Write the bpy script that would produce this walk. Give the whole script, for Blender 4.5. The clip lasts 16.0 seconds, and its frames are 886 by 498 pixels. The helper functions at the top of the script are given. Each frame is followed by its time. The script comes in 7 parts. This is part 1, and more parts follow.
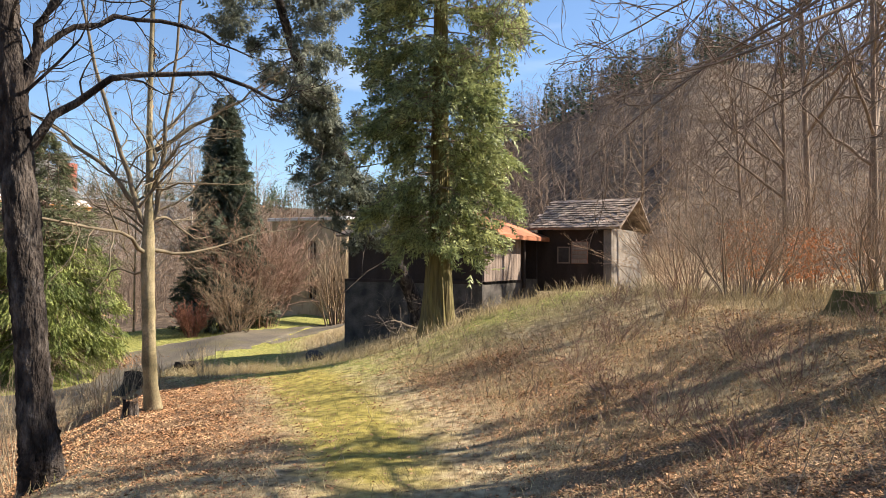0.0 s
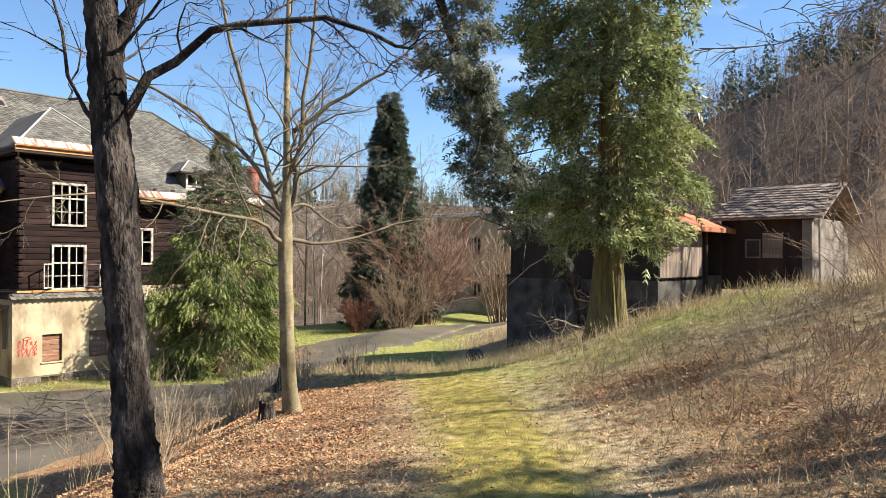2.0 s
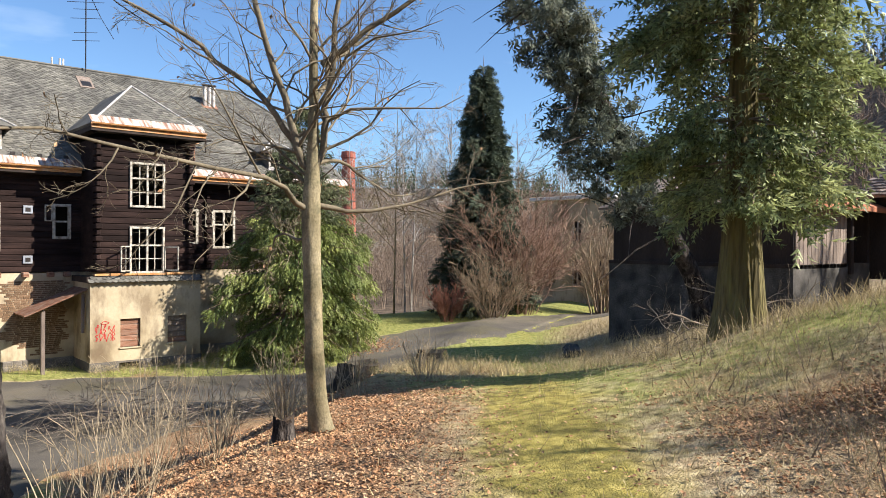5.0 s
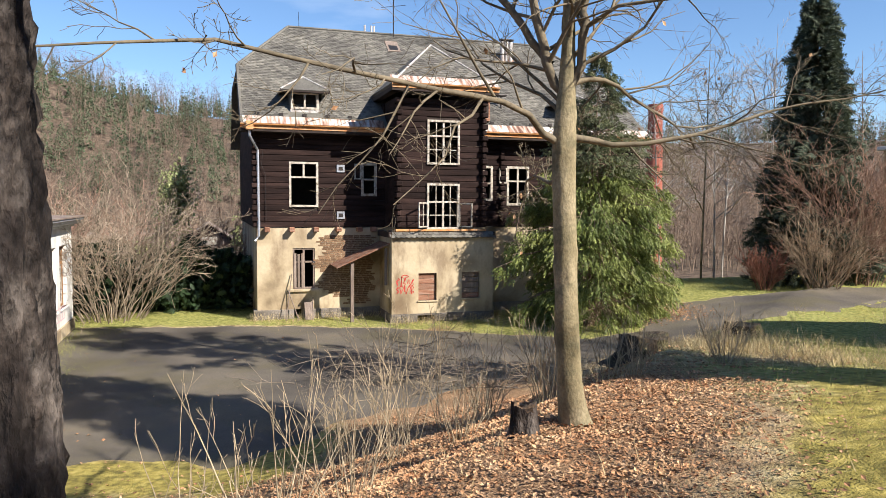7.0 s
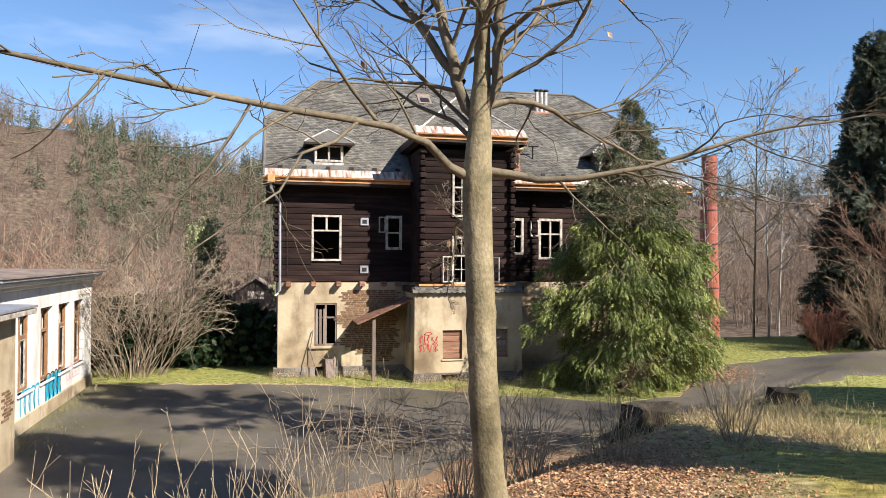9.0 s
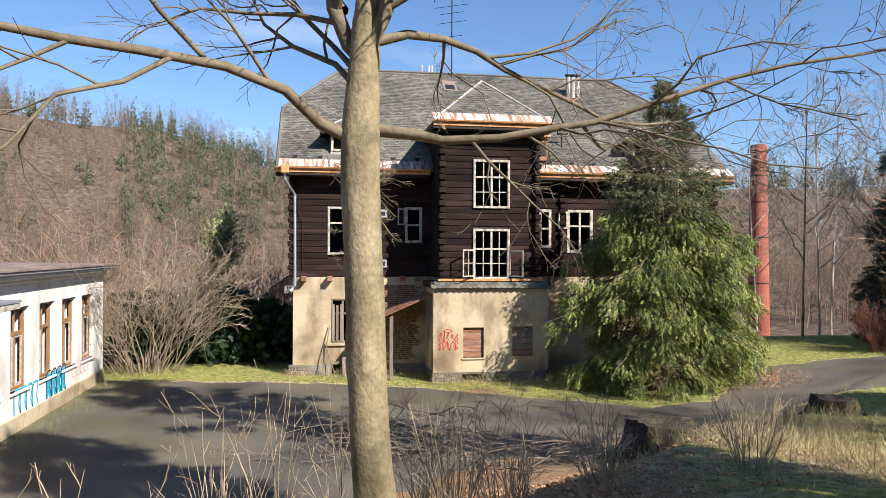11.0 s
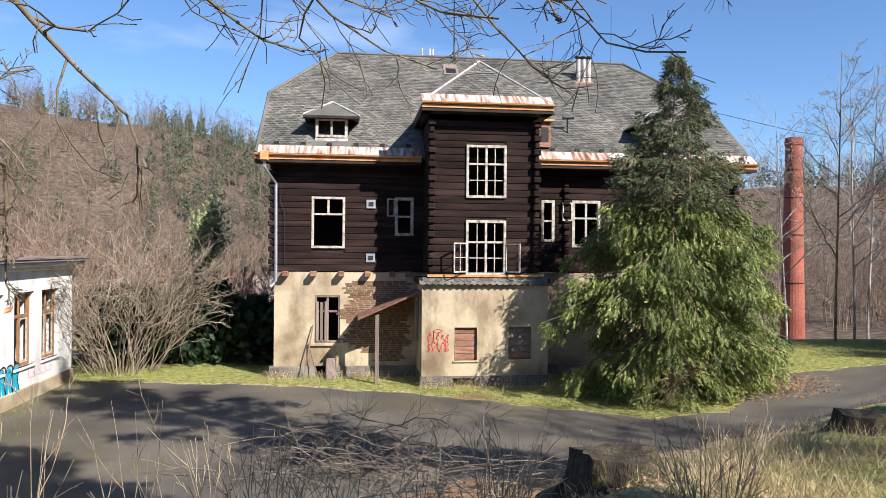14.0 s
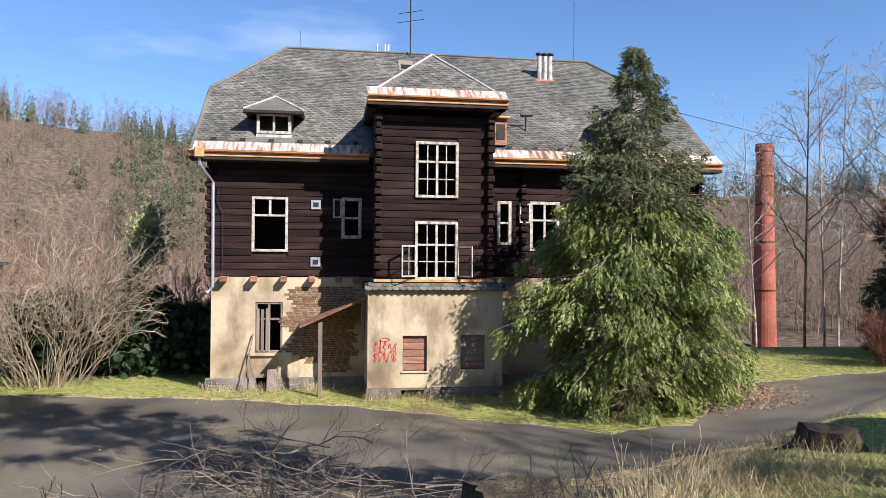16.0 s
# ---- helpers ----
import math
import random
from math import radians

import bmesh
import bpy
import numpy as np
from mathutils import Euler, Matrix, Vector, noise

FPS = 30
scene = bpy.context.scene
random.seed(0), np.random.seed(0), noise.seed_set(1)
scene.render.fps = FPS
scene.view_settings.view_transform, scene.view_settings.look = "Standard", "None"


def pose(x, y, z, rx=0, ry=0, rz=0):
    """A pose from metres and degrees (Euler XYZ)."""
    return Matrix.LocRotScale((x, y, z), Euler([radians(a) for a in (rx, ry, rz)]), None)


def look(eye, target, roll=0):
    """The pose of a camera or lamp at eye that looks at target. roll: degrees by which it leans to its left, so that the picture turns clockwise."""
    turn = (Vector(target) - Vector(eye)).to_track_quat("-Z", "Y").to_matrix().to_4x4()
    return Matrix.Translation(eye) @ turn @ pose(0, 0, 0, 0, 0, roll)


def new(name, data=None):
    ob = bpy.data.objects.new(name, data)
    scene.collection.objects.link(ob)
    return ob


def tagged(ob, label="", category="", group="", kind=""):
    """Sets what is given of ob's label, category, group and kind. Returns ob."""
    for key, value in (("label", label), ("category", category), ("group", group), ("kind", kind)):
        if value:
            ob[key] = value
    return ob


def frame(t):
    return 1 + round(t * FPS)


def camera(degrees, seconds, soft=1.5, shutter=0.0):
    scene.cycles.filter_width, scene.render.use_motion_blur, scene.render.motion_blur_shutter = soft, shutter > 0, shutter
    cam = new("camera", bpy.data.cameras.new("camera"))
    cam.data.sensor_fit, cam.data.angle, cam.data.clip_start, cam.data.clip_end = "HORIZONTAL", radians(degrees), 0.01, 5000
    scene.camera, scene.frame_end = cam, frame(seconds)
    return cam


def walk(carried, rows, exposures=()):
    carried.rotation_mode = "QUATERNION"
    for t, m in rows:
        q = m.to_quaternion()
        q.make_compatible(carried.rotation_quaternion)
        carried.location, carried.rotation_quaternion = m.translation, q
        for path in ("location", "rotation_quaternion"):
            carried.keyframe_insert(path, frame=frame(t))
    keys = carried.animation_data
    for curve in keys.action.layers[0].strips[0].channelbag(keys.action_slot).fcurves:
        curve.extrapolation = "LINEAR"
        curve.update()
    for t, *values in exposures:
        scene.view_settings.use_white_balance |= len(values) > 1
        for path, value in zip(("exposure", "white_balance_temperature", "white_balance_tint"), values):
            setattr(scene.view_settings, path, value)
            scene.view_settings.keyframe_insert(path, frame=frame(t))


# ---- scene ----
cam = camera(62.0, 16.0, soft=0.8)
METRES, EYE, TILT, LEAN, TURN = 15.0, 1.6, 0.0, 0.0, -62.0
ROWS = [
    (0.0, 0.0, 0.0, 0.0, -0.0, 0.81, -0.34),
    (0.5, -0.0023, 0.0328, -0.0026, 4.81, -0.56, -0.32),
    (1.0, -0.0041, 0.0579, -0.004, 5.49, -0.59, -0.46),
    (1.5, -0.0031, 0.0894, -0.0041, 9.35, 0.01, -0.34),
    (2.0, -0.0014, 0.1202, -0.008, 12.94, 0.56, -0.21),
    (2.5, -0.0006, 0.1549, -0.0099, 10.88, 2.54, -0.22),
    (3.0, -0.0047, 0.1844, -0.011, 16.69, 1.38, -0.28),
    (5.5, -0.0349, 0.3497, -0.023, 23.33, -1.06, -0.28),
    (6.0, -0.0476, 0.3811, -0.0248, 32.81, -0.21, -0.23),
    (6.5, -0.0573, 0.4125, -0.029, 39.43, -0.58, -0.28),
    (7.0, -0.0631, 0.4453, -0.0316, 44.36, -3.62, -0.37),
    (7.5, -0.0616, 0.4774, -0.0314, 43.72, -3.48, -0.28),
    (8.0, -0.0601, 0.5075, -0.0312, 46.0, -2.81, -0.38),
    (8.5, -0.0625, 0.5376, -0.0322, 49.58, -2.36, -0.46),
    (9.0, -0.0625, 0.5694, -0.0343, 48.93, 0.62, -0.32),
    (11.5, -0.1026, 0.7115, -0.0371, 53.99, 0.12, -0.41),
    (12.0, -0.1107, 0.7405, -0.0383, 54.9, 1.78, -0.46),
    (12.5, -0.1197, 0.7678, -0.0397, 53.33, 1.39, -0.39),
    (13.0, -0.126, 0.7955, -0.0425, 54.64, 0.56, -0.42),
    (13.5, -0.1374, 0.8248, -0.0466, 56.39, -0.04, -0.44),
    (14.0, -0.1493, 0.8525, -0.0498, 55.19, 0.1, -0.47),
    (14.5, -0.1623, 0.8807, -0.0518, 57.12, 1.22, -0.54),
    (15.0, -0.1731, 0.9095, -0.0544, 55.8, 1.73, -0.49),
    (15.5, -0.1841, 0.9399, -0.0591, 52.33, 1.5, -0.35),
    (16.0, -0.1955, 0.9656, -0.0627, 53.52, 0.84, -0.43),
]
walk(cam, [(t, pose(0, 0, EYE, TILT, LEAN, TURN) @ pose(METRES * x, METRES * y, METRES * z, 90 + pitch, roll, yaw)) for t, x, y, z, yaw, pitch, roll in ROWS], exposures=((0.0, 1.36, 6950, 12), (2.5, 1.30, 6450, 8), (4.5, 1.18, 6250, 9), (8.0, 1.02, 6350, 12), (16.0, 0.98, 5900, 12)))

# ---------- world and sun ----------
SUN_DIR = Vector((0.80, -1.0, 1.02)).normalized()
world = bpy.data.worlds.new("world")
scene.world = world
world.use_nodes = True
wn, wl = world.node_tree.nodes, world.node_tree.links
sky = wn.new("ShaderNodeTexSky")
sky.sky_type, sky.sun_disc = "NISHITA", False
sky.sun_elevation = math.asin(SUN_DIR.z)
sky.sun_rotation = math.atan2(SUN_DIR.x, SUN_DIR.y)
sky.air_density, sky.dust_density, sky.ozone_density = 1.0, 0.1, 6.0
# thin high cloud, stretched streaks
wc = wn.new("ShaderNodeTexCoord")
wm = wn.new("ShaderNodeMapping")
wm.inputs["Scale"].default_value = (1.6, 1.1, 6.0)
wnoise = wn.new("ShaderNodeTexNoise")
wnoise.inputs["Scale"].default_value, wnoise.inputs["Detail"].default_value = 1.7, 6.0
wramp = wn.new("ShaderNodeValToRGB")
wramp.color_ramp.elements[0].position, wramp.color_ramp.elements[1].position = 0.55, 0.92
wramp.color_ramp.elements[1].color = (0.6, 0.6, 0.6, 1)
wmix = wn.new("ShaderNodeMixRGB")
wmix.inputs[2].default_value = (9.0, 9.4, 9.8, 1)
wl.new(wc.outputs["Generated"], wm.inputs["Vector"])
wl.new(wm.outputs[0], wnoise.inputs["Vector"])
wl.new(wnoise.outputs["Fac"], wramp.inputs[0])
wl.new(wramp.outputs[0], wmix.inputs[0])
wl.new(sky.outputs[0], wmix.inputs[1])
wl.new(wmix.outputs[0], wn["Background"].inputs[0])
wn["Background"].inputs[1].default_value = 0.08
sun = new("sun", bpy.data.lights.new("sun", "SUN"))
sun.data.energy, sun.data.angle, sun.data.color = 5.0, radians(0.53), (1.0, 0.93, 0.82)
sun.matrix_world = look(SUN_DIR * 50, (0, 0, 0))


# ---------- materials ----------
def material(name, colours, scale=3.0, fine=40.0, rough=0.8, bump=0.3, metal=0.0, vary=0.0, island=0.0, stretch=(1, 1, 1),
             ramp=(0.3, 0.7), spec=0.3, distance=0.02, through_light=0.0, grainy=0.28, stain=None):
    """A mottled surface: colours blended by coarse noise, darkened and lit by fine noise, with relief."""
    m = bpy.data.materials.new(name)
    m.use_nodes = True
    n, l = m.node_tree.nodes, m.node_tree.links
    b = n["Principled BSDF"]
    b.inputs["Roughness"].default_value, b.inputs["Metallic"].default_value = rough, metal
    b.inputs["Specular IOR Level"].default_value = spec
    tc, mp = n.new("ShaderNodeTexCoord"), n.new("ShaderNodeMapping")
    mp.inputs["Scale"].default_value = stretch
    l.new(tc.outputs["Object"], mp.inputs["Vector"])
    coarse, grain = n.new("ShaderNodeTexNoise"), n.new("ShaderNodeTexNoise")
    coarse.inputs["Scale"].default_value, coarse.inputs["Detail"].default_value = scale, 5
    grain.inputs["Scale"].default_value, grain.inputs["Detail"].default_value = fine, 4
    l.new(mp.outputs[0], coarse.inputs["Vector"])
    l.new(mp.outputs[0], grain.inputs["Vector"])
    r = n.new("ShaderNodeValToRGB")
    e = r.color_ramp.elements
    while len(e) < len(colours):
        e.new(0.5)
    for i, c in enumerate(colours):
        e[i].position = ramp[0] + (ramp[1] - ramp[0]) * i / max(1, len(colours) - 1)
        e[i].color = (*c, 1)
    l.new(coarse.outputs["Fac"], r.inputs[0])
    val = n.new("ShaderNodeHueSaturation")
    colour = r.outputs[0]
    if stain:
        s1, r1, x1 = n.new("ShaderNodeTexNoise"), n.new("ShaderNodeMapRange"), n.new("ShaderNodeMixRGB")
        s1.inputs["Scale"].default_value, s1.inputs["Detail"].default_value, s1.inputs["Roughness"].default_value = stain[1], 9, 0.62
        m1 = n.new("ShaderNodeMapping")
        m1.inputs["Scale"].default_value = stain[3]
        l.new(tc.outputs["Object"], m1.inputs["Vector"])
        l.new(m1.outputs[0], s1.inputs["Vector"])
        r1.inputs[1].default_value, r1.inputs[2].default_value, r1.inputs[4].default_value = 0.50, 0.64, stain[2]
        l.new(s1.outputs["Fac"], r1.inputs[0])
        l.new(r1.outputs[0], x1.inputs[0])
        l.new(colour, x1.inputs[1])
        x1.inputs[2].default_value = (*stain[0], 1)
        colour = x1.outputs[0]
    l.new(colour, val.inputs["Color"])
    mr = n.new("ShaderNodeMapRange")
    mr.inputs[1].default_value, mr.inputs[2].default_value = 0.25, 0.75
    mr.inputs[3].default_value, mr.inputs[4].default_value = 1 - grainy, 1 + grainy
    l.new(grain.outputs["Fac"], mr.inputs[0])
    last = mr.outputs[0]
    if vary or island:
        info = n.new("ShaderNodeObjectInfo" if vary else "ShaderNodeNewGeometry")
        span = vary or island
        m2 = n.new("ShaderNodeMapRange")
        m2.inputs[3].default_value, m2.inputs[4].default_value = 1 - span, 1 + span
        l.new(info.outputs["Random" if vary else "Random Per Island"], m2.inputs[0])
        mul = n.new("ShaderNodeMath")
        mul.operation = "MULTIPLY"
        l.new(last, mul.inputs[0])
        l.new(m2.outputs[0], mul.inputs[1])
        last = mul.outputs[0]
    l.new(last, val.inputs["Value"])
    l.new(val.outputs[0], b.inputs["Base Color"])
    if bump:
        bp = n.new("ShaderNodeBump")
        bp.inputs["Strength"].default_value, bp.inputs["Distance"].default_value = bump, distance
        l.new(grain.outputs["Fac"], bp.inputs["Height"])
        l.new(bp.outputs[0], b.inputs["Normal"])
    if through_light:
        t, mx = n.new("ShaderNodeBsdfTranslucent"), n.new("ShaderNodeMixShader")
        l.new(val.outputs[0], t.inputs[0])
        mx.inputs[0].default_value = through_light
        l.new(b.outputs[0], mx.inputs[1])
        l.new(t.outputs[0], mx.inputs[2])
        l.new(mx.outputs[0], n["Material Output"].inputs[0])
    return m


M = {
    "log": material("dark_log", [(0.013, 0.008, 0.007), (0.024, 0.014, 0.012), (0.05, 0.029, 0.024)], 1.2, 30, 0.85, 0.5, vary=0.18, stretch=(0.35, 1, 3), spec=0.12),
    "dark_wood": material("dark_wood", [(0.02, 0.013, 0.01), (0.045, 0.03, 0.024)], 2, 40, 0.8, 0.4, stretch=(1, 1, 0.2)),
    "grey_wood": material("grey_wood", [(0.16, 0.12, 0.095), (0.27, 0.21, 0.17)], 3, 60, 0.85, 0.4, vary=0.2, stretch=(4, 4, 0.4)),
    "red_wood": material("red_wood", [(0.17, 0.07, 0.04), (0.26, 0.13, 0.08), (0.3, 0.2, 0.15)], 3, 40, 0.8, 0.4, vary=0.2, stretch=(0.5, 1, 4)),
    "brown_frame": material("brown_frame", [(0.22, 0.11, 0.045), (0.32, 0.17, 0.08)], 3, 40, 0.6, 0.2),
    "plaster": material("yellow_plaster", [(0.19, 0.14, 0.085), (0.36, 0.28, 0.175), (0.47, 0.38, 0.25), (0.51, 0.42, 0.285)], 0.55, 9, 0.9, 0.25, grainy=0.07, ramp=(0.32, 0.62), stain=((0.17, 0.115, 0.07), 1.1, 0.65, (1.3, 1.3, 0.5))),
    "white_plaster": material("white_plaster", [(0.60, 0.57, 0.52), (0.78, 0.76, 0.72)], 0.7, 12, 0.9, 0.15, grainy=0.06, stain=((0.36, 0.31, 0.25), 1.4, 0.35, (1, 1, 0.4))),
    "white_paint": material("old_white_paint", [(0.20, 0.16, 0.12), (0.44, 0.39, 0.32), (0.55, 0.51, 0.44)], 7, 60, 0.6, 0.4),
    # dark because the shade on the cottage base is put into the colour
    "dark_stone": material("shade_dark_stone", [(0.03, 0.027, 0.024), (0.075, 0.067, 0.058), (0.13, 0.115, 0.10)], 1.6, 20, 0.95, 0.7),
    "stone": material("plinth_stone", [(0.12, 0.10, 0.08), (0.22, 0.19, 0.16)], 2, 20, 0.9, 0.6, vary=0.25),
    "brick": material("wall_brick", [(0.10, 0.06, 0.036), (0.19, 0.115, 0.065), (0.29, 0.18, 0.10)], 4, 30, 0.9, 0.4, vary=0.3),
    "slate": material("roof_slate", [(0.075, 0.069, 0.058), (0.115, 0.106, 0.09), (0.16, 0.147, 0.12)], 0.5, 12, 0.85, 0.3, island=0.36, spec=0.35),
    "slate_piece": material("bay_slate", [(0.075, 0.069, 0.058), (0.115, 0.106, 0.09), (0.16, 0.147, 0.12)], 0.5, 12, 0.8, 0.3, vary=0.38, spec=0.35),
    "copper": material("rusty_sheet", [(0.42, 0.17, 0.06), (0.55, 0.27, 0.10), (0.60, 0.36, 0.2)], 3, 30, 0.55, 0.2, stretch=(1, 6, 1)),
    "copper_flash": material("streaked_sheet", [(0.13, 0.06, 0.04), (0.34, 0.20, 0.14), (0.50, 0.42, 0.36), (0.62, 0.58, 0.53)], 3.5, 40, 0.6, 0.2, stretch=(2.2, 0.25, 0.25), ramp=(0.32, 0.66), grainy=0.3),
    "flash": material("white_flashing", [(0.28, 0.22, 0.19), (0.46, 0.43, 0.40), (0.58, 0.56, 0.53)], 4, 30, 0.5, 0.1),
    "zinc": material("zinc_pipe", [(0.32, 0.33, 0.36), (0.46, 0.47, 0.5)], 3, 30, 0.45, 0.1, metal=0.5),
    "dark_metal": material("dark_metal", [(0.02, 0.018, 0.018), (0.05, 0.04, 0.035)], 6, 40, 0.5, 0.1, metal=0.3),
    "red_paint": material("red_paint", [(0.42, 0.035, 0.03), (0.5, 0.06, 0.05)], 10, 40, 0.7, 0.0),
    "blue_paint": material("blue_paint", [(0.02, 0.33, 0.5), (0.03, 0.42, 0.58)], 6, 40, 0.6, 0.0),
    "black_paint": material("black_paint", [(0.012, 0.012, 0.015), (0.02, 0.02, 0.022)], 6, 40, 0.6, 0.0),
    "pink_paint": material("pink_paint", [(0.6, 0.33, 0.38), (0.68, 0.42, 0.46)], 6, 40, 0.7, 0.0),
    # near-black colour that stands in for unlit rooms behind openings
    "room_shade": material("interior_shade", [(0.03, 0.025, 0.022), (0.06, 0.05, 0.045)], 1, 10, 0.9, 0.0),
    "chimney": material("chimney_brick", [(0.24, 0.07, 0.045), (0.36, 0.12, 0.08)], 0.4, 6, 0.85, 0.3, ramp=(0.35, 0.65)),
    "rust_roof": material("orange_tile", [(0.34, 0.12, 0.06), (0.46, 0.19, 0.09)], 3, 30, 0.8, 0.3, island=0.25),
    "moss_tile": material("weathered_tile", [(0.10, 0.075, 0.06), (0.20, 0.15, 0.12), (0.30, 0.24, 0.19)], 2, 30, 0.9, 0.3, island=0.4),
    "asphalt": material("asphalt", [(0.055, 0.047, 0.038), (0.09, 0.077, 0.062), (0.13, 0.11, 0.083), (0.17, 0.135, 0.085)], 0.3, 60, 0.85, 0.4, ramp=(0.3, 0.75), grainy=0.35, stain=((0.10, 0.085, 0.04), 0.45, 0.5, (1, 1, 1))),
    "limb_grey": material("limb_bark", [(0.11, 0.088, 0.057), (0.21, 0.168, 0.11)], 3, 25, 0.85, 0.3),
    "bark_grey": material("smooth_bark", [(0.12, 0.095, 0.05), (0.22, 0.178, 0.10), (0.33, 0.27, 0.165)], 2.4, 45, 0.85, 0.5, stretch=(1, 1, 0.7), distance=0.012, grainy=0.28, ramp=(0.34, 0.66), stain=((0.085, 0.082, 0.045), 3.0, 0.6, (0.7, 0.7, 1.5))),
    "bark_dark": material("cracked_bark", [(0.009, 0.006, 0.005), (0.022, 0.016, 0.013), (0.05, 0.038, 0.031), (0.09, 0.072, 0.06)], 6, 34, 0.9, 1.0, stretch=(1, 1, 0.4), distance=0.05, ramp=(0.34, 0.66), grainy=0.55, stain=((0.17, 0.145, 0.125), 4.5, 0.5, (1, 1, 0.5))),
    "far_fir": material("far_needles", [(0.06, 0.085, 0.045), (0.11, 0.14, 0.075)], 0.1, 20, 0.85, 0.0, island=0.4),
    "bark_thuja": material("furrowed_bark", [(0.07, 0.055, 0.025), (0.15, 0.12, 0.05), (0.19, 0.17, 0.06)], 7, 16, 0.9, 1.0, stretch=(1.6, 1.6, 0.12), distance=0.06),
    "bark_brown": material("brown_bark", [(0.15, 0.105, 0.075), (0.28, 0.205, 0.145)], 4, 30, 0.9, 0.3),
    "stem": material("pale_stem", [(0.27, 0.205, 0.125), (0.42, 0.335, 0.22)], 2, 30, 0.8, 0.0, island=0.3),
    "birch": material("pale_bark", [(0.25, 0.22, 0.19), (0.5, 0.46, 0.42)], 3, 20, 0.85, 0.2),
    "twig": material("dry_twig", [(0.2, 0.14, 0.09), (0.36, 0.27, 0.18)], 2, 30, 0.85, 0.0, island=0.3),
    "grey_bush": material("grey_brown_twig", [(0.20, 0.15, 0.105), (0.37, 0.295, 0.215)], 0.9, 30, 0.85, 0.0, island=0.35),
    "grey_twig": material("weathered_twig", [(0.10, 0.08, 0.06), (0.24, 0.195, 0.15)], 2, 30, 0.85, 0.0, island=0.4),
    "rust_leaf": material("rust_twig", [(0.16, 0.065, 0.045), (0.26, 0.12, 0.08)], 2, 30, 0.85, 0.0, island=0.3),
    "twig_red": material("reddish_twig", [(0.20, 0.12, 0.085), (0.34, 0.215, 0.15)], 0.8, 30, 0.9, 0.0, island=0.3),
    # tan twig lightened so its colour carries the sun on the slope
    "thicket": material("sunlit_tan_twig", [(0.26, 0.17, 0.11), (0.46, 0.33, 0.22)], 0.8, 30, 0.9, 0.0, island=0.35),
    "woods": material("bare_woods", [(0.14, 0.098, 0.072), (0.26, 0.19, 0.14)], 0.06, 30, 0.95, 0.0, island=0.3),
    "conifer": material("conifer_needles", [(0.05, 0.066, 0.042), (0.105, 0.122, 0.076)], 0.6, 20, 0.8, 0.0, island=0.45, through_light=0.15),
    "thuja": material("thuja_scales", [(0.12, 0.15, 0.06), (0.26, 0.29, 0.12), (0.42, 0.43, 0.2)], 0.9, 20, 0.5, 0.0, island=0.65, through_light=0.35),
    "blue_thuja": material("grey_green_scales", [(0.07, 0.085, 0.065), (0.14, 0.155, 0.115), (0.23, 0.24, 0.18)], 0.9, 20, 0.65, 0.0, island=0.5, through_light=0.35),
    "yew": material("juniper_scales", [(0.09, 0.125, 0.035), (0.20, 0.235, 0.065), (0.32, 0.34, 0.105)], 0.7, 20, 0.5, 0.0, island=0.6, through_light=0.3),
    "yew_grey": material("dull_juniper_scales", [(0.065, 0.08, 0.04), (0.12, 0.135, 0.065), (0.19, 0.195, 0.10)], 0.8, 20, 0.65, 0.0, island=0.5, through_light=0.3),
    # hedge leaf colours lowered to near black to carry its shade
    "laurel": material("shade_dark_leaf", [(0.015, 0.03, 0.012), (0.03, 0.055, 0.02)], 1, 20, 0.6, 0.0, island=0.4),
    "litter": material("dead_leaf", [(0.24, 0.11, 0.05), (0.38, 0.21, 0.105), (0.50, 0.33, 0.19)], 3, 30, 0.8, 0.0, island=0.6),
    "dead_beech": material("withered_leaf", [(0.36, 0.13, 0.05), (0.52, 0.24, 0.11)], 3, 30, 0.8, 0.0, island=0.4, through_light=0.25),
    "straw": material("dry_grass", [(0.36, 0.27, 0.14), (0.52, 0.42, 0.24)], 1, 30, 0.8, 0.0, island=0.35, through_light=0.2),
    "grass": material("green_grass", [(0.19, 0.21, 0.05), (0.38, 0.37, 0.12)], 0.7, 30, 0.8, 0.0, island=0.4, through_light=0.2),
    "cut_wood": material("stump_wood", [(0.09, 0.055, 0.03), (0.17, 0.11, 0.065)], 5, 40, 0.9, 0.6),
    "rotten": material("rotten_wood", [(0.018, 0.013, 0.009), (0.05, 0.036, 0.024), (0.10, 0.078, 0.05)], 5, 40, 0.95, 1.0, stretch=(1, 1, 0.3), distance=0.04, grainy=0.45, stain=((0.10, 0.10, 0.03), 2.5, 0.6, (1, 1, 1))),
    "moss": material("moss", [(0.075, 0.07, 0.03), (0.16, 0.145, 0.05)], 3, 60, 0.95, 0.6),
}


# ---------- mesh helpers ----------
ORIGIN = {}


def thing(name, at, label, category, group="", kind=""):
    """An Empty at the base of a thing; its parts are given in world metres."""
    e = new(name)
    e.location = at
    ORIGIN[e] = np.array(at, float)
    return tagged(e, label, category, group, kind)


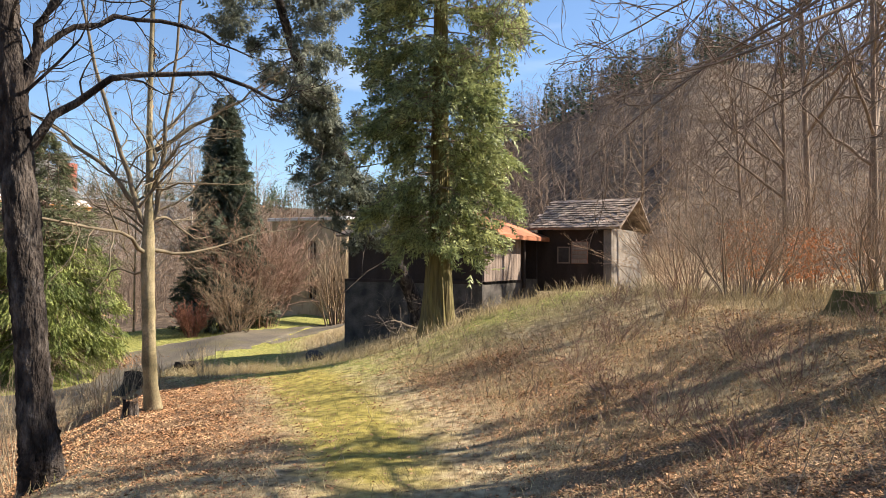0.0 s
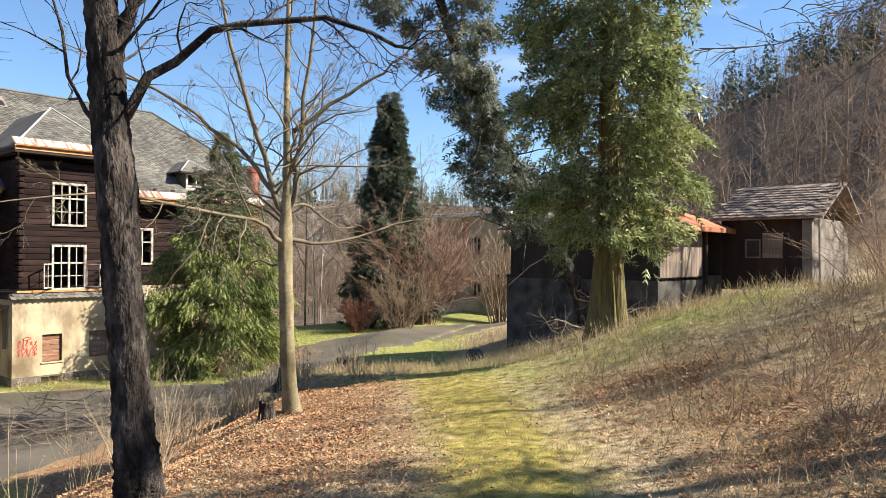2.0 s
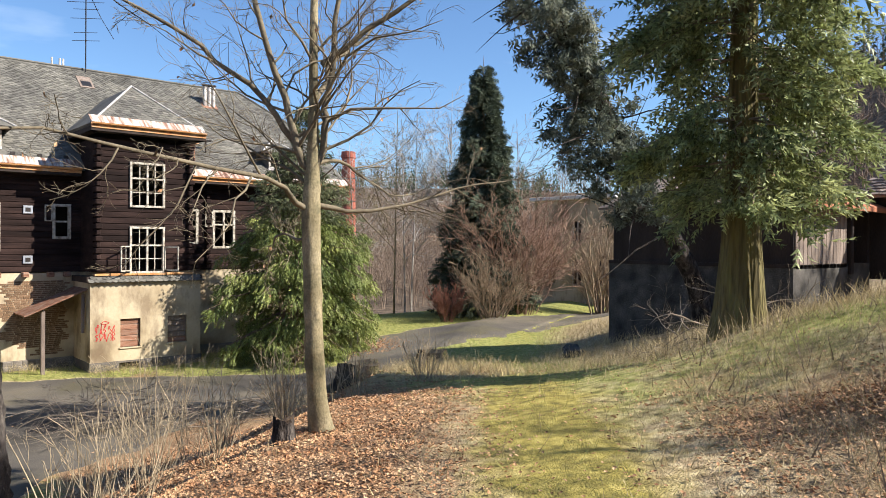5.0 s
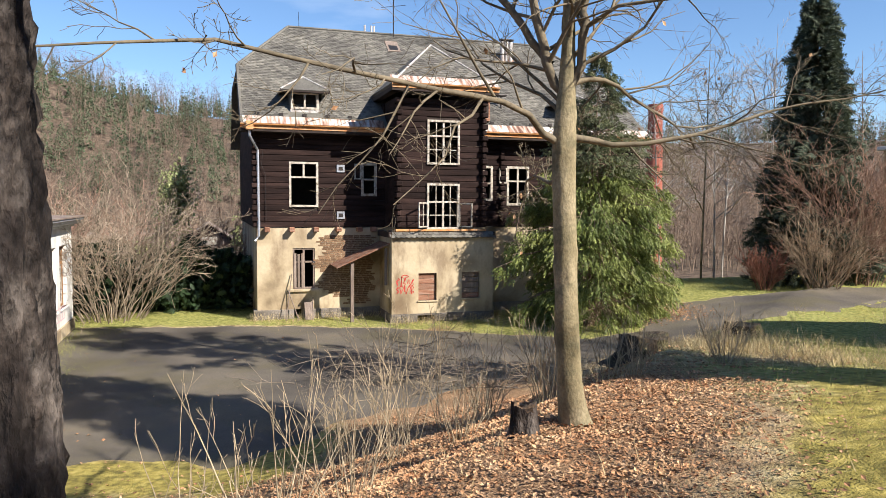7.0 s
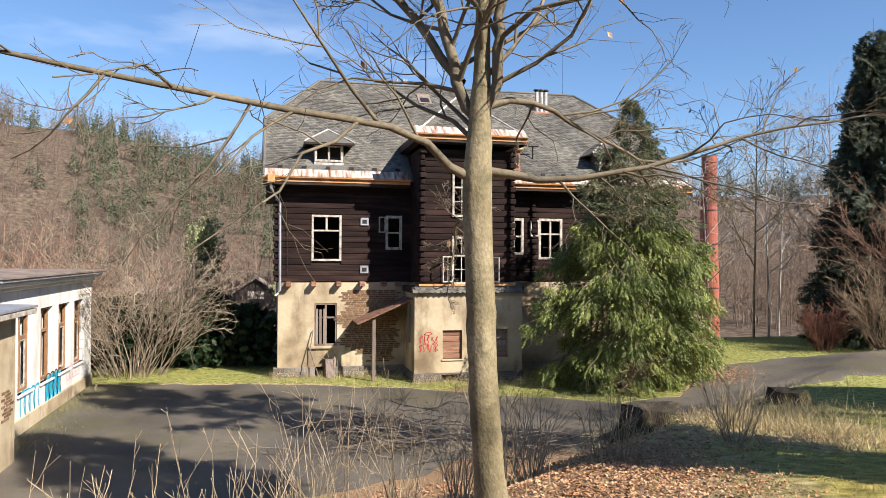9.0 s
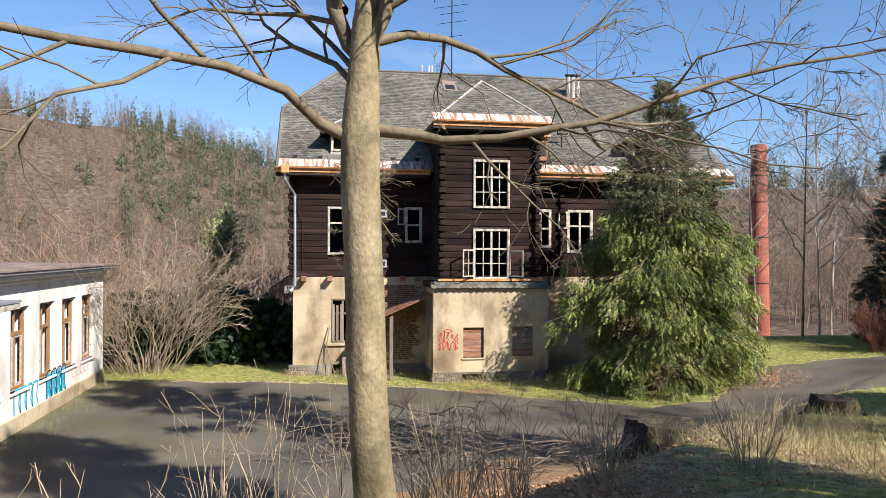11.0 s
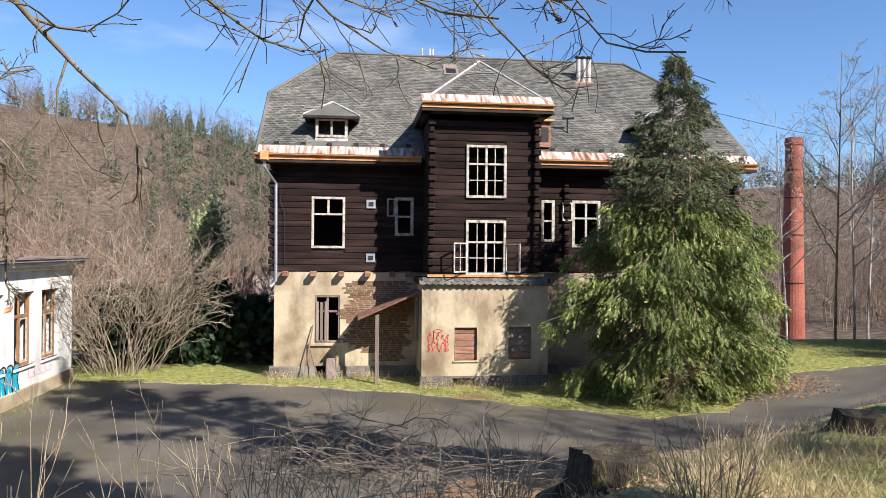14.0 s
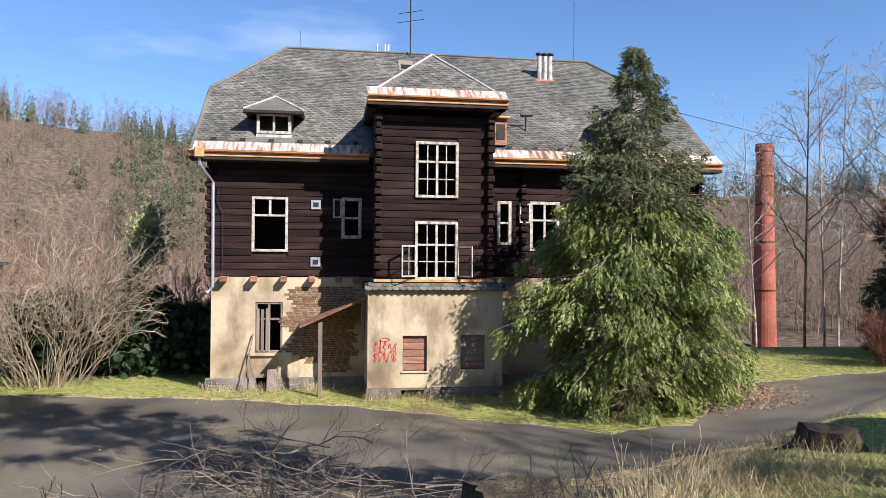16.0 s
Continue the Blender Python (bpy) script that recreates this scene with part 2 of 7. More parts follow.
def fast_mesh(name, v, f, mat, parent=None, label="", smooth=False):
    """A mesh from arrays of corners and of faces with one number of corners."""
    v, f = np.asarray(v, float), np.asarray(f, np.int64)
    if parent is not None:
        v = v - ORIGIN[parent]
    me = bpy.data.meshes.new(name)
    k = f.shape[1]
    me.vertices.add(len(v))
    me.vertices.foreach_set("co", v.astype(np.float32).ravel())
    me.loops.add(f.size)
    me.loops.foreach_set("vertex_index", f.astype(np.int32).ravel())
    me.polygons.add(len(f))
    me.polygons.foreach_set("loop_start", np.arange(0, f.size, k, dtype=np.int32))
    me.update(calc_edges=True)
    me.validate()
    if smooth:
        me.polygons.foreach_set("use_smooth", np.ones(len(f), bool))
    me.materials.append(mat)
    ob = new(name, me)
    if parent is not None:
        ob.parent = parent
        ORIGIN[ob] = ORIGIN[parent]
    if label:
        ob["label"] = label
    return ob


class Shape:
    """Gathers boxes, tubes and quads into one mesh."""

    def __init__(self):
        self.v, self.f = [], []

    def add(self, v, f):
        n = len(self.v)
        self.v += [tuple(p) for p in v]
        self.f += [tuple(i + n for i in q) for q in f]
        return self

    def box(self, x0, x1, y0, y1, z0, z1, c=0.0):
        lo, hi = (x0, y0, z0), (x1, y1, z1)
        if c <= 0:
            v = [[(lo, hi)[(i >> a) & 1][a] for a in range(3)] for i in range(8)]
            return self.add(v, [(0, 2, 3, 1), (4, 5, 7, 6), (0, 1, 5, 4), (2, 6, 7, 3), (0, 4, 6, 2), (1, 3, 7, 5)])
        v, idx = [], {}
        for i in range(8):
            for a in range(3):
                p = [(lo, hi)[(i >> b) & 1][b] for b in range(3)]
                for b in range(3):
                    if b != a:
                        p[b] += c if not (i >> b) & 1 else -c
                idx[i, a] = len(v)
                v.append(p)
        f = []
        for a in range(3):
            b, d = (a + 1) % 3, (a + 2) % 3
            for s in (0, 1):
                q = [s << a | i << b | j << d for i, j in ((0, 0), (1, 0), (1, 1), (0, 1))]
                f.append(tuple(idx[k, a] for k in (q if s else q[::-1])))
            for i, j in ((0, 0), (1, 0), (1, 1), (0, 1)):
                k0, k1 = i << b | j << d, i << b | j << d | 1 << a
                f.append((idx[k0, b], idx[k1, b], idx[k1, d], idx[k0, d]))
        for i in range(8):
            f.append(tuple(idx[i, a] for a in range(3)))
        return self.add(v, f)

    def tube(self, pts, radii, n=8, caps=True):
        pts = [Vector(p) for p in pts]
        if not hasattr(radii, "__len__"):
            radii = [radii] * len(pts)
        v, f = [], []
        for i, p in enumerate(pts):
            d = (pts[min(i + 1, len(pts) - 1)] - pts[max(i - 1, 0)]).normalized()
            u = d.cross(Vector((0, 0, 1)) if abs(d.z) < 0.9 else Vector((1, 0, 0))).normalized()
            w = d.cross(u)
            for k in range(n):
                a = 2 * math.pi * k / n
                v.append(p + (u * math.cos(a) + w * math.sin(a)) * radii[i])
        for i in range(len(pts) - 1):
            for k in range(n):
                f.append((i * n + k, i * n + (k + 1) % n, (i + 1) * n + (k + 1) % n, (i + 1) * n + k))
        if caps:
            f.append(tuple(range(n))[::-1])
            f.append(tuple((len(pts) - 1) * n + k for k in range(n)))
        return self.add(v, f)

    def slab(self, corners, thick):
        """A plate: corners in order, thickened downwards along its normal."""
        c = [Vector(p) for p in corners]
        nrm = (c[1] - c[0]).cross(c[2] - c[0]).normalized() * thick
        k = len(c)
        f = [tuple(range(k)), tuple(range(2 * k - 1, k - 1, -1))]
        f += [(i, k + i, k + (i + 1) % k, (i + 1) % k) for i in range(k)]
        return self.add(c + [p - nrm for p in c], f)

    def make(self, name, mat, parent=None, label="", smooth=False):
        o = ORIGIN[parent] if parent is not None else (0, 0, 0)
        me = bpy.data.meshes.new(name)
        me.from_pydata([(p[0] - o[0], p[1] - o[1], p[2] - o[2]) for p in self.v], [], self.f)
        me.update()
        if smooth:
            me.polygons.foreach_set("use_smooth", [True] * len(me.polygons))
        me.materials.append(mat)
        ob = new(name, me)
        if parent is not None:
            ob.parent = parent
            ORIGIN[ob] = ORIGIN[parent]
        if label:
            ob["label"] = label
        return ob


# ---------- ground ----------
def smooth(a, b, x):
    t = np.clip((np.asarray(x, float) - a) / (b - a), 0, 1)
    return t * t * (3 - 2 * t)


TRACK = np.array([(-40, -24, 2.0), (-8, -4.4, 0.25), (0, 0, 0), (4.4, 2.9, -0.36), (7.6, 5.2, -0.55), (11.4, 9.2, -0.95), (17.0, 14.6, -1.75), (23.5, 21.5, -2.9), (32, 28, -3.1), (60, 40, -3.0)], float)


def track_frame(x, y):
    """Along the old track: its height, and the offset to its left, at a place."""
    x, y = np.asarray(x, float), np.asarray(y, float)
    best, hh, off = np.full(x.shape, 1e9), np.zeros(x.shape), np.zeros(x.shape)
    for a, b in zip(TRACK[:-1], TRACK[1:]):
        d = b[:2] - a[:2]
        L = np.hypot(*d)
        t = np.clip(((x - a[0]) * d[0] + (y - a[1]) * d[1]) / L ** 2, 0, 1)
        px, py = a[0] + t * d[0], a[1] + t * d[1]
        dist = np.hypot(x - px, y - py)
        side = d[0] * (y - a[1]) - d[1] * (x - a[0])
        near = dist < best
        best = np.where(near, dist, best)
        hh = np.where(near, a[2] + t * (b[2] - a[2]), hh)
        off = np.where(near, np.sign(side) * dist, off)
    return hh, off


def waves(x, y, scale, seed=0.0):
    s = scale
    return (np.sin(x / s * 1.9 + seed) * np.cos(y / s * 2.3 - seed * 1.7) + 0.6 * np.sin((x + y) / s * 3.7 + 2 * seed) + 0.5 * np.cos((x * 0.7 - y) / s * 5.1 + seed * 3)) / 2.1


ANGLES = np.radians([-180, -120, -60, -20, 5, 14, 22, 32, 40, 52, 66, 80, 95, 102, 112, 130, 180])
RISE = np.array([10, 14, 16, 24, 42, 36, 27, 22, 22, 25, 25, 24, 28, 37, 41, 41, 14], float)
FOOT = np.array([30, 36, 44, 36, 28, 36, 46, 62, 80, 98, 98, 96, 100, 104, 104, 95, 34], float)


def ground_z(x, y):
    x, y = np.asarray(x, float), np.asarray(y, float)
    hh, off = track_frame(x, y)
    low = -3.8 + 0.8 * smooth(19, 31, x) - 4.2 * smooth(37.5, 60, y) * smooth(20, 28, x)
    left = hh - 0.10 * smooth(0.9, 3.0, off) - 0.42 * np.maximum(off - 2.9, 0) - 0.02 * off
    left = np.maximum(left, low) + 0.25 * np.exp(-((left - low) / 0.5) ** 2)  * smooth(0.3, 3.0, off)
    r = np.maximum(-off, 0)
    right = hh + 0.12 * np.clip(r - 0.8, 0, 1.4) + 0.27 * np.clip(r - 2.2, 0, 3.8) + 0.06 * np.clip(r - 6.0, 0, 30)
    z = np.where(off > 0, left, right)
    flat = smooth(0.2, 0.9, np.abs(z - low))
    z = z + flat * (0.10 * waves(x, y, 3.1, 0.4) * smooth(0.8, 3, np.abs(off)) + 0.03 * waves(x, y, 0.9, 2.0))
    z = z + 0.70 * np.exp(-((x - 15.2) ** 2 + (y - 6.4) ** 2) / 24) + 0.25 * np.exp(-((x - 12.95) ** 2 + (y - 15.1) ** 2) / 3.0)
    # the slopes of the valley
    dx, dy = x - 10, y - 8
    rad, ang = np.hypot(dx, dy), np.arctan2(dy, dx)
    foot, rise = np.interp(ang, ANGLES, FOOT), np.interp(ang, ANGLES, RISE)
    z = z + rise * (smooth(0, 1.0, (rad - foot) / 115)) * (1 + 0.08 * waves(x, y, 60, 1.0)) + 0.12 * np.maximum(rad - foot - 115, 0) * 0.3
    return z


def axis(lo, hi, step, reach):
    a = list(np.arange(lo, hi, step))
    g, p = step, hi
    while p < reach:
        a.append(p)
        g *= 1.13
        p += g
    g, p = step, lo - step
    while p > -reach:
        a.insert(0, p)
        g *= 1.13
        p -= g
    return np.array(a)


gx, gy = axis(-4, 34, 0.3, 900), axis(-10, 34, 0.3, 900)
X, Y = np.meshgrid(gx, gy, indexing="ij")
Z = ground_z(X, Y)
nx, ny = X.shape
idx = np.arange(nx * ny).reshape(nx, ny)
quads = np.stack([idx[:-1, :-1], idx[1:, :-1], idx[1:, 1:], idx[:-1, 1:]], -1).reshape(-1, 4)
ground = fast_mesh("ground", np.stack([X, Y, Z], -1).reshape(-1, 3), quads, None or M["moss"], smooth=True)
tagged(ground, "grassy ground with dead leaves, moss and dry grass", "ground", kind="structure")


def lot_near(x):
    return np.interp(x, [-14, 0, 4, 5.5, 9, 13, 18, 22, 30, 40, 60], [20, 20, 18.6, 17.6, 20.3, 22.7, 24.2, 25.0, 27.0, 28.9, 30.5]) + 0.25 * np.sin(x * 1.7) + 0.15 * np.sin(x * 4.1)


def lot_far(x):
    return np.interp(x, [-14, 0.5, 7.5, 12.5, 15, 18.5, 21, 23, 25, 30, 36, 45, 60], [36.6, 35.0, 33.8, 31.7, 29.9, 27.7, 28.2, 30.2, 32.2, 31.8, 31.6, 31.9, 33]) + 0.12 * np.sin(x * 2.3) + 0.08 * np.sin(x * 5.3 + 1)


# attributes that say what grows where; path and leaf also stand in for some shade
def ground_masks(x, y):
    hh, off = track_frame(x, y)
    lot = smooth(-0.5, 0.3, y - lot_near(x)) * smooth(-0.5, 0.3, lot_far(x) - y)
    w = waves(x, y, 1.6, 0.7)
    # moss thinned near the start, partly in place of shade on the track
    path = np.exp(-((off + 0.1 * w) / 0.85) ** 2) * (0.12 + 0.88 * smooth(3.5, 7, x)) * (1 - 0.6 * smooth(10.5, 14, x))
    # litter raised on the bank, partly in place of the trees' shade
    leaf = np.clip(np.exp(-((off - 2.4) / 1.5) ** 2) * smooth(3.5, 7, x) * smooth(14, 10, x) + (0.55 + 0.4 * smooth(8, 4, x) + 0.45 * w) * smooth(0.8, 1.9, -off) * smooth(15, 10, x) + 0.85 * smooth(3.0, 4.5, off) * smooth(17, 12, x) * (off < 14), 0, 1)
    green = np.clip(smooth(9, 14, x) * np.exp(-((off - 1.0) / 3.0) ** 2) + smooth(-0.1, 0.3, np.asarray(y) - lot_far(x)) * smooth(42, 38, y) * 1.0 + 0.8 * np.exp(-((x - 15.5) ** 2 + (y - 6.0) ** 2) / 4) + 0.15 * np.exp(-((off + 0.4) / 1.5) ** 2) + 0.3 * np.exp(-((np.asarray(x) - 13.0) ** 2 / 9 + (np.asarray(y) - 6.4) ** 2 / 3)) + 0.45 * np.exp(-((off - 1.2) / 2.2) ** 2) * smooth(6, 3, x), 0, 1)
    edge = smooth(-3.2, -0.8, np.asarray(y) - lot_near(x)) * smooth(0.6, -0.2, np.asarray(y) - lot_near(x)) * smooth(9.5, 6.5, x)
    path, leaf = np.maximum(path, edge), leaf * (1 - 0.85 * edge)
    dry = np.exp(-((np.asarray(x) - 14.2) ** 2 + (np.asarray(y) - 13.6) ** 2) / 2.6)
    green = green * (1 - 0.8 * dry)
    leaf = np.clip(leaf + 0.9 * np.exp(-((np.asarray(x) - 23.6) ** 2 + (np.asarray(y) - 31.0) ** 2) / 2.2), 0, 1)
    far = smooth(36, 52, np.hypot(np.asarray(x) - 12, np.asarray(y) - 14))
    return lot, path, leaf, green, far


masks = ground_masks(X.ravel(), Y.ravel())
for key, values in zip(("lot", "path", "leaf", "green", "far"), masks):
    at_ = ground.data.attributes.new(key, "FLOAT", "POINT")
    at_.data.foreach_set("value", values.astype(np.float32))


def ground_material():
    m = bpy.data.materials.new("ground_cover")
    m.use_nodes = True
    n, l = m.node_tree.nodes, m.node_tree.links
    b = n["Principled BSDF"]
    b.inputs["Roughness"].default_value, b.inputs["Specular IOR Level"].default_value = 0.95, 0.15
    tc = n.new("ShaderNodeTexCoord")

    def noise_tex(scale, detail=6):
        t = n.new("ShaderNodeTexNoise")
        t.inputs["Scale"].default_value, t.inputs["Detail"].default_value = scale, detail
        l.new(tc.outputs["Object"], t.inputs["Vector"])
        return t.outputs["Fac"]

    def ramp(fac, *stops):
        r = n.new("ShaderNodeValToRGB")
        e = r.color_ramp.elements
        while len(e) < len(stops):
            e.new(0.5)
        for i, (p, c) in enumerate(stops):
            e[i].position, e[i].color = p, (*c, 1)
        l.new(fac, r.inputs[0])
        return r.outputs[0]

    def mix(fac, a, c):
        x = n.new("ShaderNodeMixRGB")
        l.new(fac, x.inputs[0])
        l.new(a, x.inputs[1])
        l.new(c, x.inputs[2])
        return x.outputs[0]

    def masked(key, scale, sharp=0.25):
        a = n.new("ShaderNodeAttribute")
        a.attribute_name = key
        add = n.new("ShaderNodeMath")
        add.operation = "ADD"
        l.new(a.outputs["Fac"], add.inputs[0])
        l.new(noise_tex(scale), add.inputs[1])
        r = n.new("ShaderNodeMapRange")
        r.inputs[1].default_value, r.inputs[2].default_value = 1.0 - sharp, 1.0 + sharp
        l.new(add.outputs[0], r.inputs[0])
        return r.outputs[0]

    fine, mid = noise_tex(45), noise_tex(7)
    straw = ramp(mid, (0.32, (0.15, 0.105, 0.06)), (0.5, (0.38, 0.285, 0.165)), (0.68, (0.56, 0.45, 0.27)))
    leaf = ramp(fine, (0.3, (0.07, 0.042, 0.025)), (0.5, (0.29, 0.175, 0.095)), (0.68, (0.50, 0.33, 0.19)))
    moss = ramp(mid, (0.3, (0.15, 0.125, 0.04)), (0.55, (0.34, 0.275, 0.07)), (0.75, (0.50, 0.40, 0.13)))
    green = ramp(mid, (0.3, (0.12, 0.13, 0.035)), (0.55, (0.31, 0.305, 0.09)), (0.75, (0.47, 0.42, 0.17)))
    earth = ramp(noise_tex(1.1), (0.32, (0.055, 0.04, 0.03)), (0.5, (0.115, 0.085, 0.06)), (0.68, (0.19, 0.14, 0.10)))
    c = mix(masked("green", 2.2), straw, green)
    c = mix(masked("leaf", 3.5), c, leaf)
    c = mix(masked("path", 2.5), c, moss)
    c = mix(masked("far", 0.3), c, earth)
    l.new(c, b.inputs["Base Color"])
    bp = n.new("ShaderNodeBump")
    bp.inputs["Strength"].default_value, bp.inputs["Distance"].default_value = 0.8, 0.05
    l.new(fine, bp.inputs["Height"])
    l.new(bp.outputs[0], b.inputs["Normal"])
    return m


ground.data.materials[0] = ground_material()

# asphalt yard and drive
u = np.linspace(-14, 58, 240)
rows_ = []
for k in np.linspace(0, 1, 48):
    yy = lot_near(u) * (1 - k) + lot_far(u) * k
    rows_.append(np.stack([u, yy, ground_z(u, yy) + 0.025 - 0.05 * (k in (0.0, 1.0))], -1))
R_ = np.array(rows_)
i_ = np.arange(R_.shape[0] * R_.shape[1]).reshape(R_.shape[:2])
road = fast_mesh("road", R_.reshape(-1, 3), np.stack([i_[:-1, :-1], i_[:-1, 1:], i_[1:, 1:], i_[1:, :-1]], -1).reshape(-1, 4), M["asphalt"], smooth=True)
tagged(road, "worn grey asphalt yard and drive with mossy edges", "road", kind="structure")

# ---------- trees ----------
def sprout(rng, pts, rad, count, t0, t1, angle, length, curl=0.15, up=0.05, steps=6, thick=0.6, tip=0.15, least=0.004):
    """Child branches on all the given ones; arrays (branch, step, 3) and (branch, step)."""
    B, P, _ = pts.shape
    n = B * count
    par = np.repeat(np.arange(B), count)
    t = (np.tile((np.arange(count) + 0.5) / count, B) + rng.uniform(-0.5, 0.5, n) / count) * (t1 - t0) + t0
    s = np.clip(t, 0, 0.999) * (P - 1)
    i, fr = s.astype(int), (s - s.astype(int))[:, None]
    p = pts[par, i] * (1 - fr) + pts[par, i + 1] * fr
    tan = pts[par, i + 1] - pts[par, i]
    tan /= np.linalg.norm(tan, axis=1)[:, None] + 1e-9
    r0 = rad[par, i] * (1 - fr[:, 0]) + rad[par, i + 1] * fr[:, 0]
    perp = rng.normal(size=(n, 3))
    perp -= tan * (perp * tan).sum(1)[:, None]
    perp /= np.linalg.norm(perp, axis=1)[:, None] + 1e-9
    a = np.radians(angle) * rng.uniform(0.7, 1.3, n)[:, None]
    d = np.cos(a) * tan + np.sin(a) * perp
    plen = np.linalg.norm(np.diff(pts, axis=1), axis=2).sum(1)[par]
    L = length * plen * (1.15 - 0.75 * (t - t0) / max(t1 - t0, 1e-6)) * rng.uniform(0.6, 1.25, n)
    out = np.zeros((n, steps, 3))
    out[:, 0] = p
    for k in range(1, steps):
        out[:, k] = out[:, k - 1] + d * (L / (steps - 1))[:, None]
        d = d + rng.normal(size=(n, 3)) * curl
        d[:, 2] += up
        d /= np.linalg.norm(d, axis=1)[:, None]
    rr = np.maximum(np.minimum(r0 * thick, L * 0.013)[:, None] * np.linspace(1, tip, steps)[None], least)
    return out, rr


def tubes(groups):
    """Corners and faces of tubes round branches; groups of (points, radii, sides)."""
    V, F, base = [], [], 0
    for pts, rad, n in groups:
        B, P, _ = pts.shape
        d = np.gradient(pts, axis=1)
        d /= np.linalg.norm(d, axis=2)[..., None] + 1e-9
        ref = np.where(np.abs(d[..., 2:3]) < 0.85, np.array([0, 0, 1.0]), np.array([1.0, 0, 0]))
        u = np.cross(d, ref)
        u /= np.linalg.norm(u, axis=2)[..., None] + 1e-9
        w = np.cross(d, u)
        a = 2 * np.pi * np.arange(n) / n
        v = pts[:, :, None] + (u[:, :, None] * np.cos(a)[None, None, :, None] + w[:, :, None] * np.sin(a)[None, None, :, None]) * rad[:, :, None, None]
        ix = base + np.arange(B * P * n).reshape(B, P, n)
        nxt = np.roll(ix, -1, axis=2)
        F.append(np.stack([ix[:, :-1], nxt[:, :-1], nxt[:, 1:], ix[:, 1:]], -1).reshape(-1, 4))
        V.append(v.reshape(-1, 3))
        base += B * P * n
    return np.concatenate(V), np.concatenate(F)


def curve(points, radii, steps=14):
    """A smooth branch through a few points."""
    p = np.array(points, float)
    t = np.linspace(0, len(p) - 1, steps)
    i = np.clip(t.astype(int), 0, len(p) - 2)
    f = (t - i)[:, None]
    q = np.concatenate([2 * p[:1] - p[1:2], p, 2 * p[-1:] - p[-2:-1]])
    a, b, c, d = q[i], q[i + 1], q[i + 2], q[i + 3]
    out = 0.5 * (2 * b + (c - a) * f + (2 * a - 5 * b + 4 * c - d) * f ** 2 + (3 * b - a - 3 * c + d) * f ** 3)
    return out[None], np.interp(t, np.arange(len(p)), radii)[None]


def frame_of(d, rng):
    """Turns whose first axis is d, with a random roll."""
    d = d / (np.linalg.norm(d, axis=1)[:, None] + 1e-9)
    r = rng.normal(size=d.shape)
    u = np.cross(d, r)
    u /= np.linalg.norm(u, axis=1)[:, None] + 1e-9
    return np.stack([d, u, np.cross(d, u)], -1)


def scatter_tris(tv, pos, turn, size):
    """Copies of a small triangle soup (k, 3, 3) at places, turned and sized."""
    v = np.einsum("nij,ktj->nkti", turn, tv) * np.asarray(size)[:, None, None, None] + pos[:, None, None]
    return v.reshape(-1, 3), np.arange(len(pos) * len(tv) * 3).reshape(-1, 3)


def frond(k, droop=0.25, width=0.09, seed=0, narrow=1.0):
    """A flat spray of scale leaves: a stem with side tips, about one long."""
    rng = np.random.RandomState(seed)
    tri = []
    for i in range(k):
        t = (i + 0.3) / k
        for s in (-1, 1):
            L = 0.48 * (1 - 0.75 * t) * rng.uniform(0.7, 1.2) + 0.08
            a = np.array([t, 0, -droop * t * t])
            tip = a + np.array([0.75 * L, s * L * 0.85 * narrow, -droop * L + rng.uniform(-0.1, 0.1)])
            side = np.array([width * 0.8, -s * width * 0.5, 0])
            tri.append([a - side, a + side, tip])
    tri.append([[0, -0.03, 0], [0, 0.03, 0], [1.12, 0, -droop * 1.2]])
    return np.array(tri)


LEAF = np.array([[[0, 0, 0], [0.5, -0.32, 0.10], [0.45, 0, -0.02]], [[0.5, -0.32, 0.10], [1, 0, 0.12], [0.45, 0, -0.02]], [[0, 0, 0], [0.45, 0, -0.02], [0.5, 0.32, 0.12]], [[0.5, 0.32, 0.12], [0.45, 0, -0.02], [1, 0, 0.12]]])


def bark_relief(v, axis_pts, relief, seed):
    """Bark on rings of corners: bulges, plates split by furrows, and a few knots; relief: bulge, furrow depth, furrows round, knots."""
    rng = np.random.RandomState(seed)
    bulge, depth, count, knots = relief
    rows, n = v.shape[:2]
    a = np.broadcast_to(2 * np.pi * np.arange(n) / n, (rows, n))
    h = np.broadcast_to(axis_pts[:, 2:3], (rows, n))
    q = bulge * (np.sin(2 * a + 1.7 * h + seed) + 0.7 * np.sin(3 * a - 2.9 * h + 1) + 0.5 * np.sin(a + 5.3 * h))
    wig = a + 0.16 * np.sin(3.1 * h + seed) + 0.10 * np.sin(8.7 * h + 2 * a)
    plates = np.abs(np.sin(wig * count / 2 + 0.8 * np.sin(5.0 * h))) ** 0.5 * (0.75 + 0.25 * np.sin(13 * h + 4 * np.sin(3 * a)))
    q = q + depth * (plates - 0.6) + depth * 0.25 * rng.normal(size=(rows, n))
    for _ in range(knots):
        ka, kh = rng.uniform(0, 2 * np.pi), axis_pts[0, 2] + rng.uniform(0.5, 4.5)
        da = np.abs((a - ka + np.pi) % (2 * np.pi) - np.pi)
        q = q + 0.16 * np.exp(-(da / 0.3) ** 2 - ((h - kh) / 0.06) ** 2) - 0.14 * np.exp(-(da / 0.12) ** 2 - ((h - kh) / 0.025) ** 2)
    c = axis_pts[:, None]
    return c + (v - c) * (1 + q)[..., None]


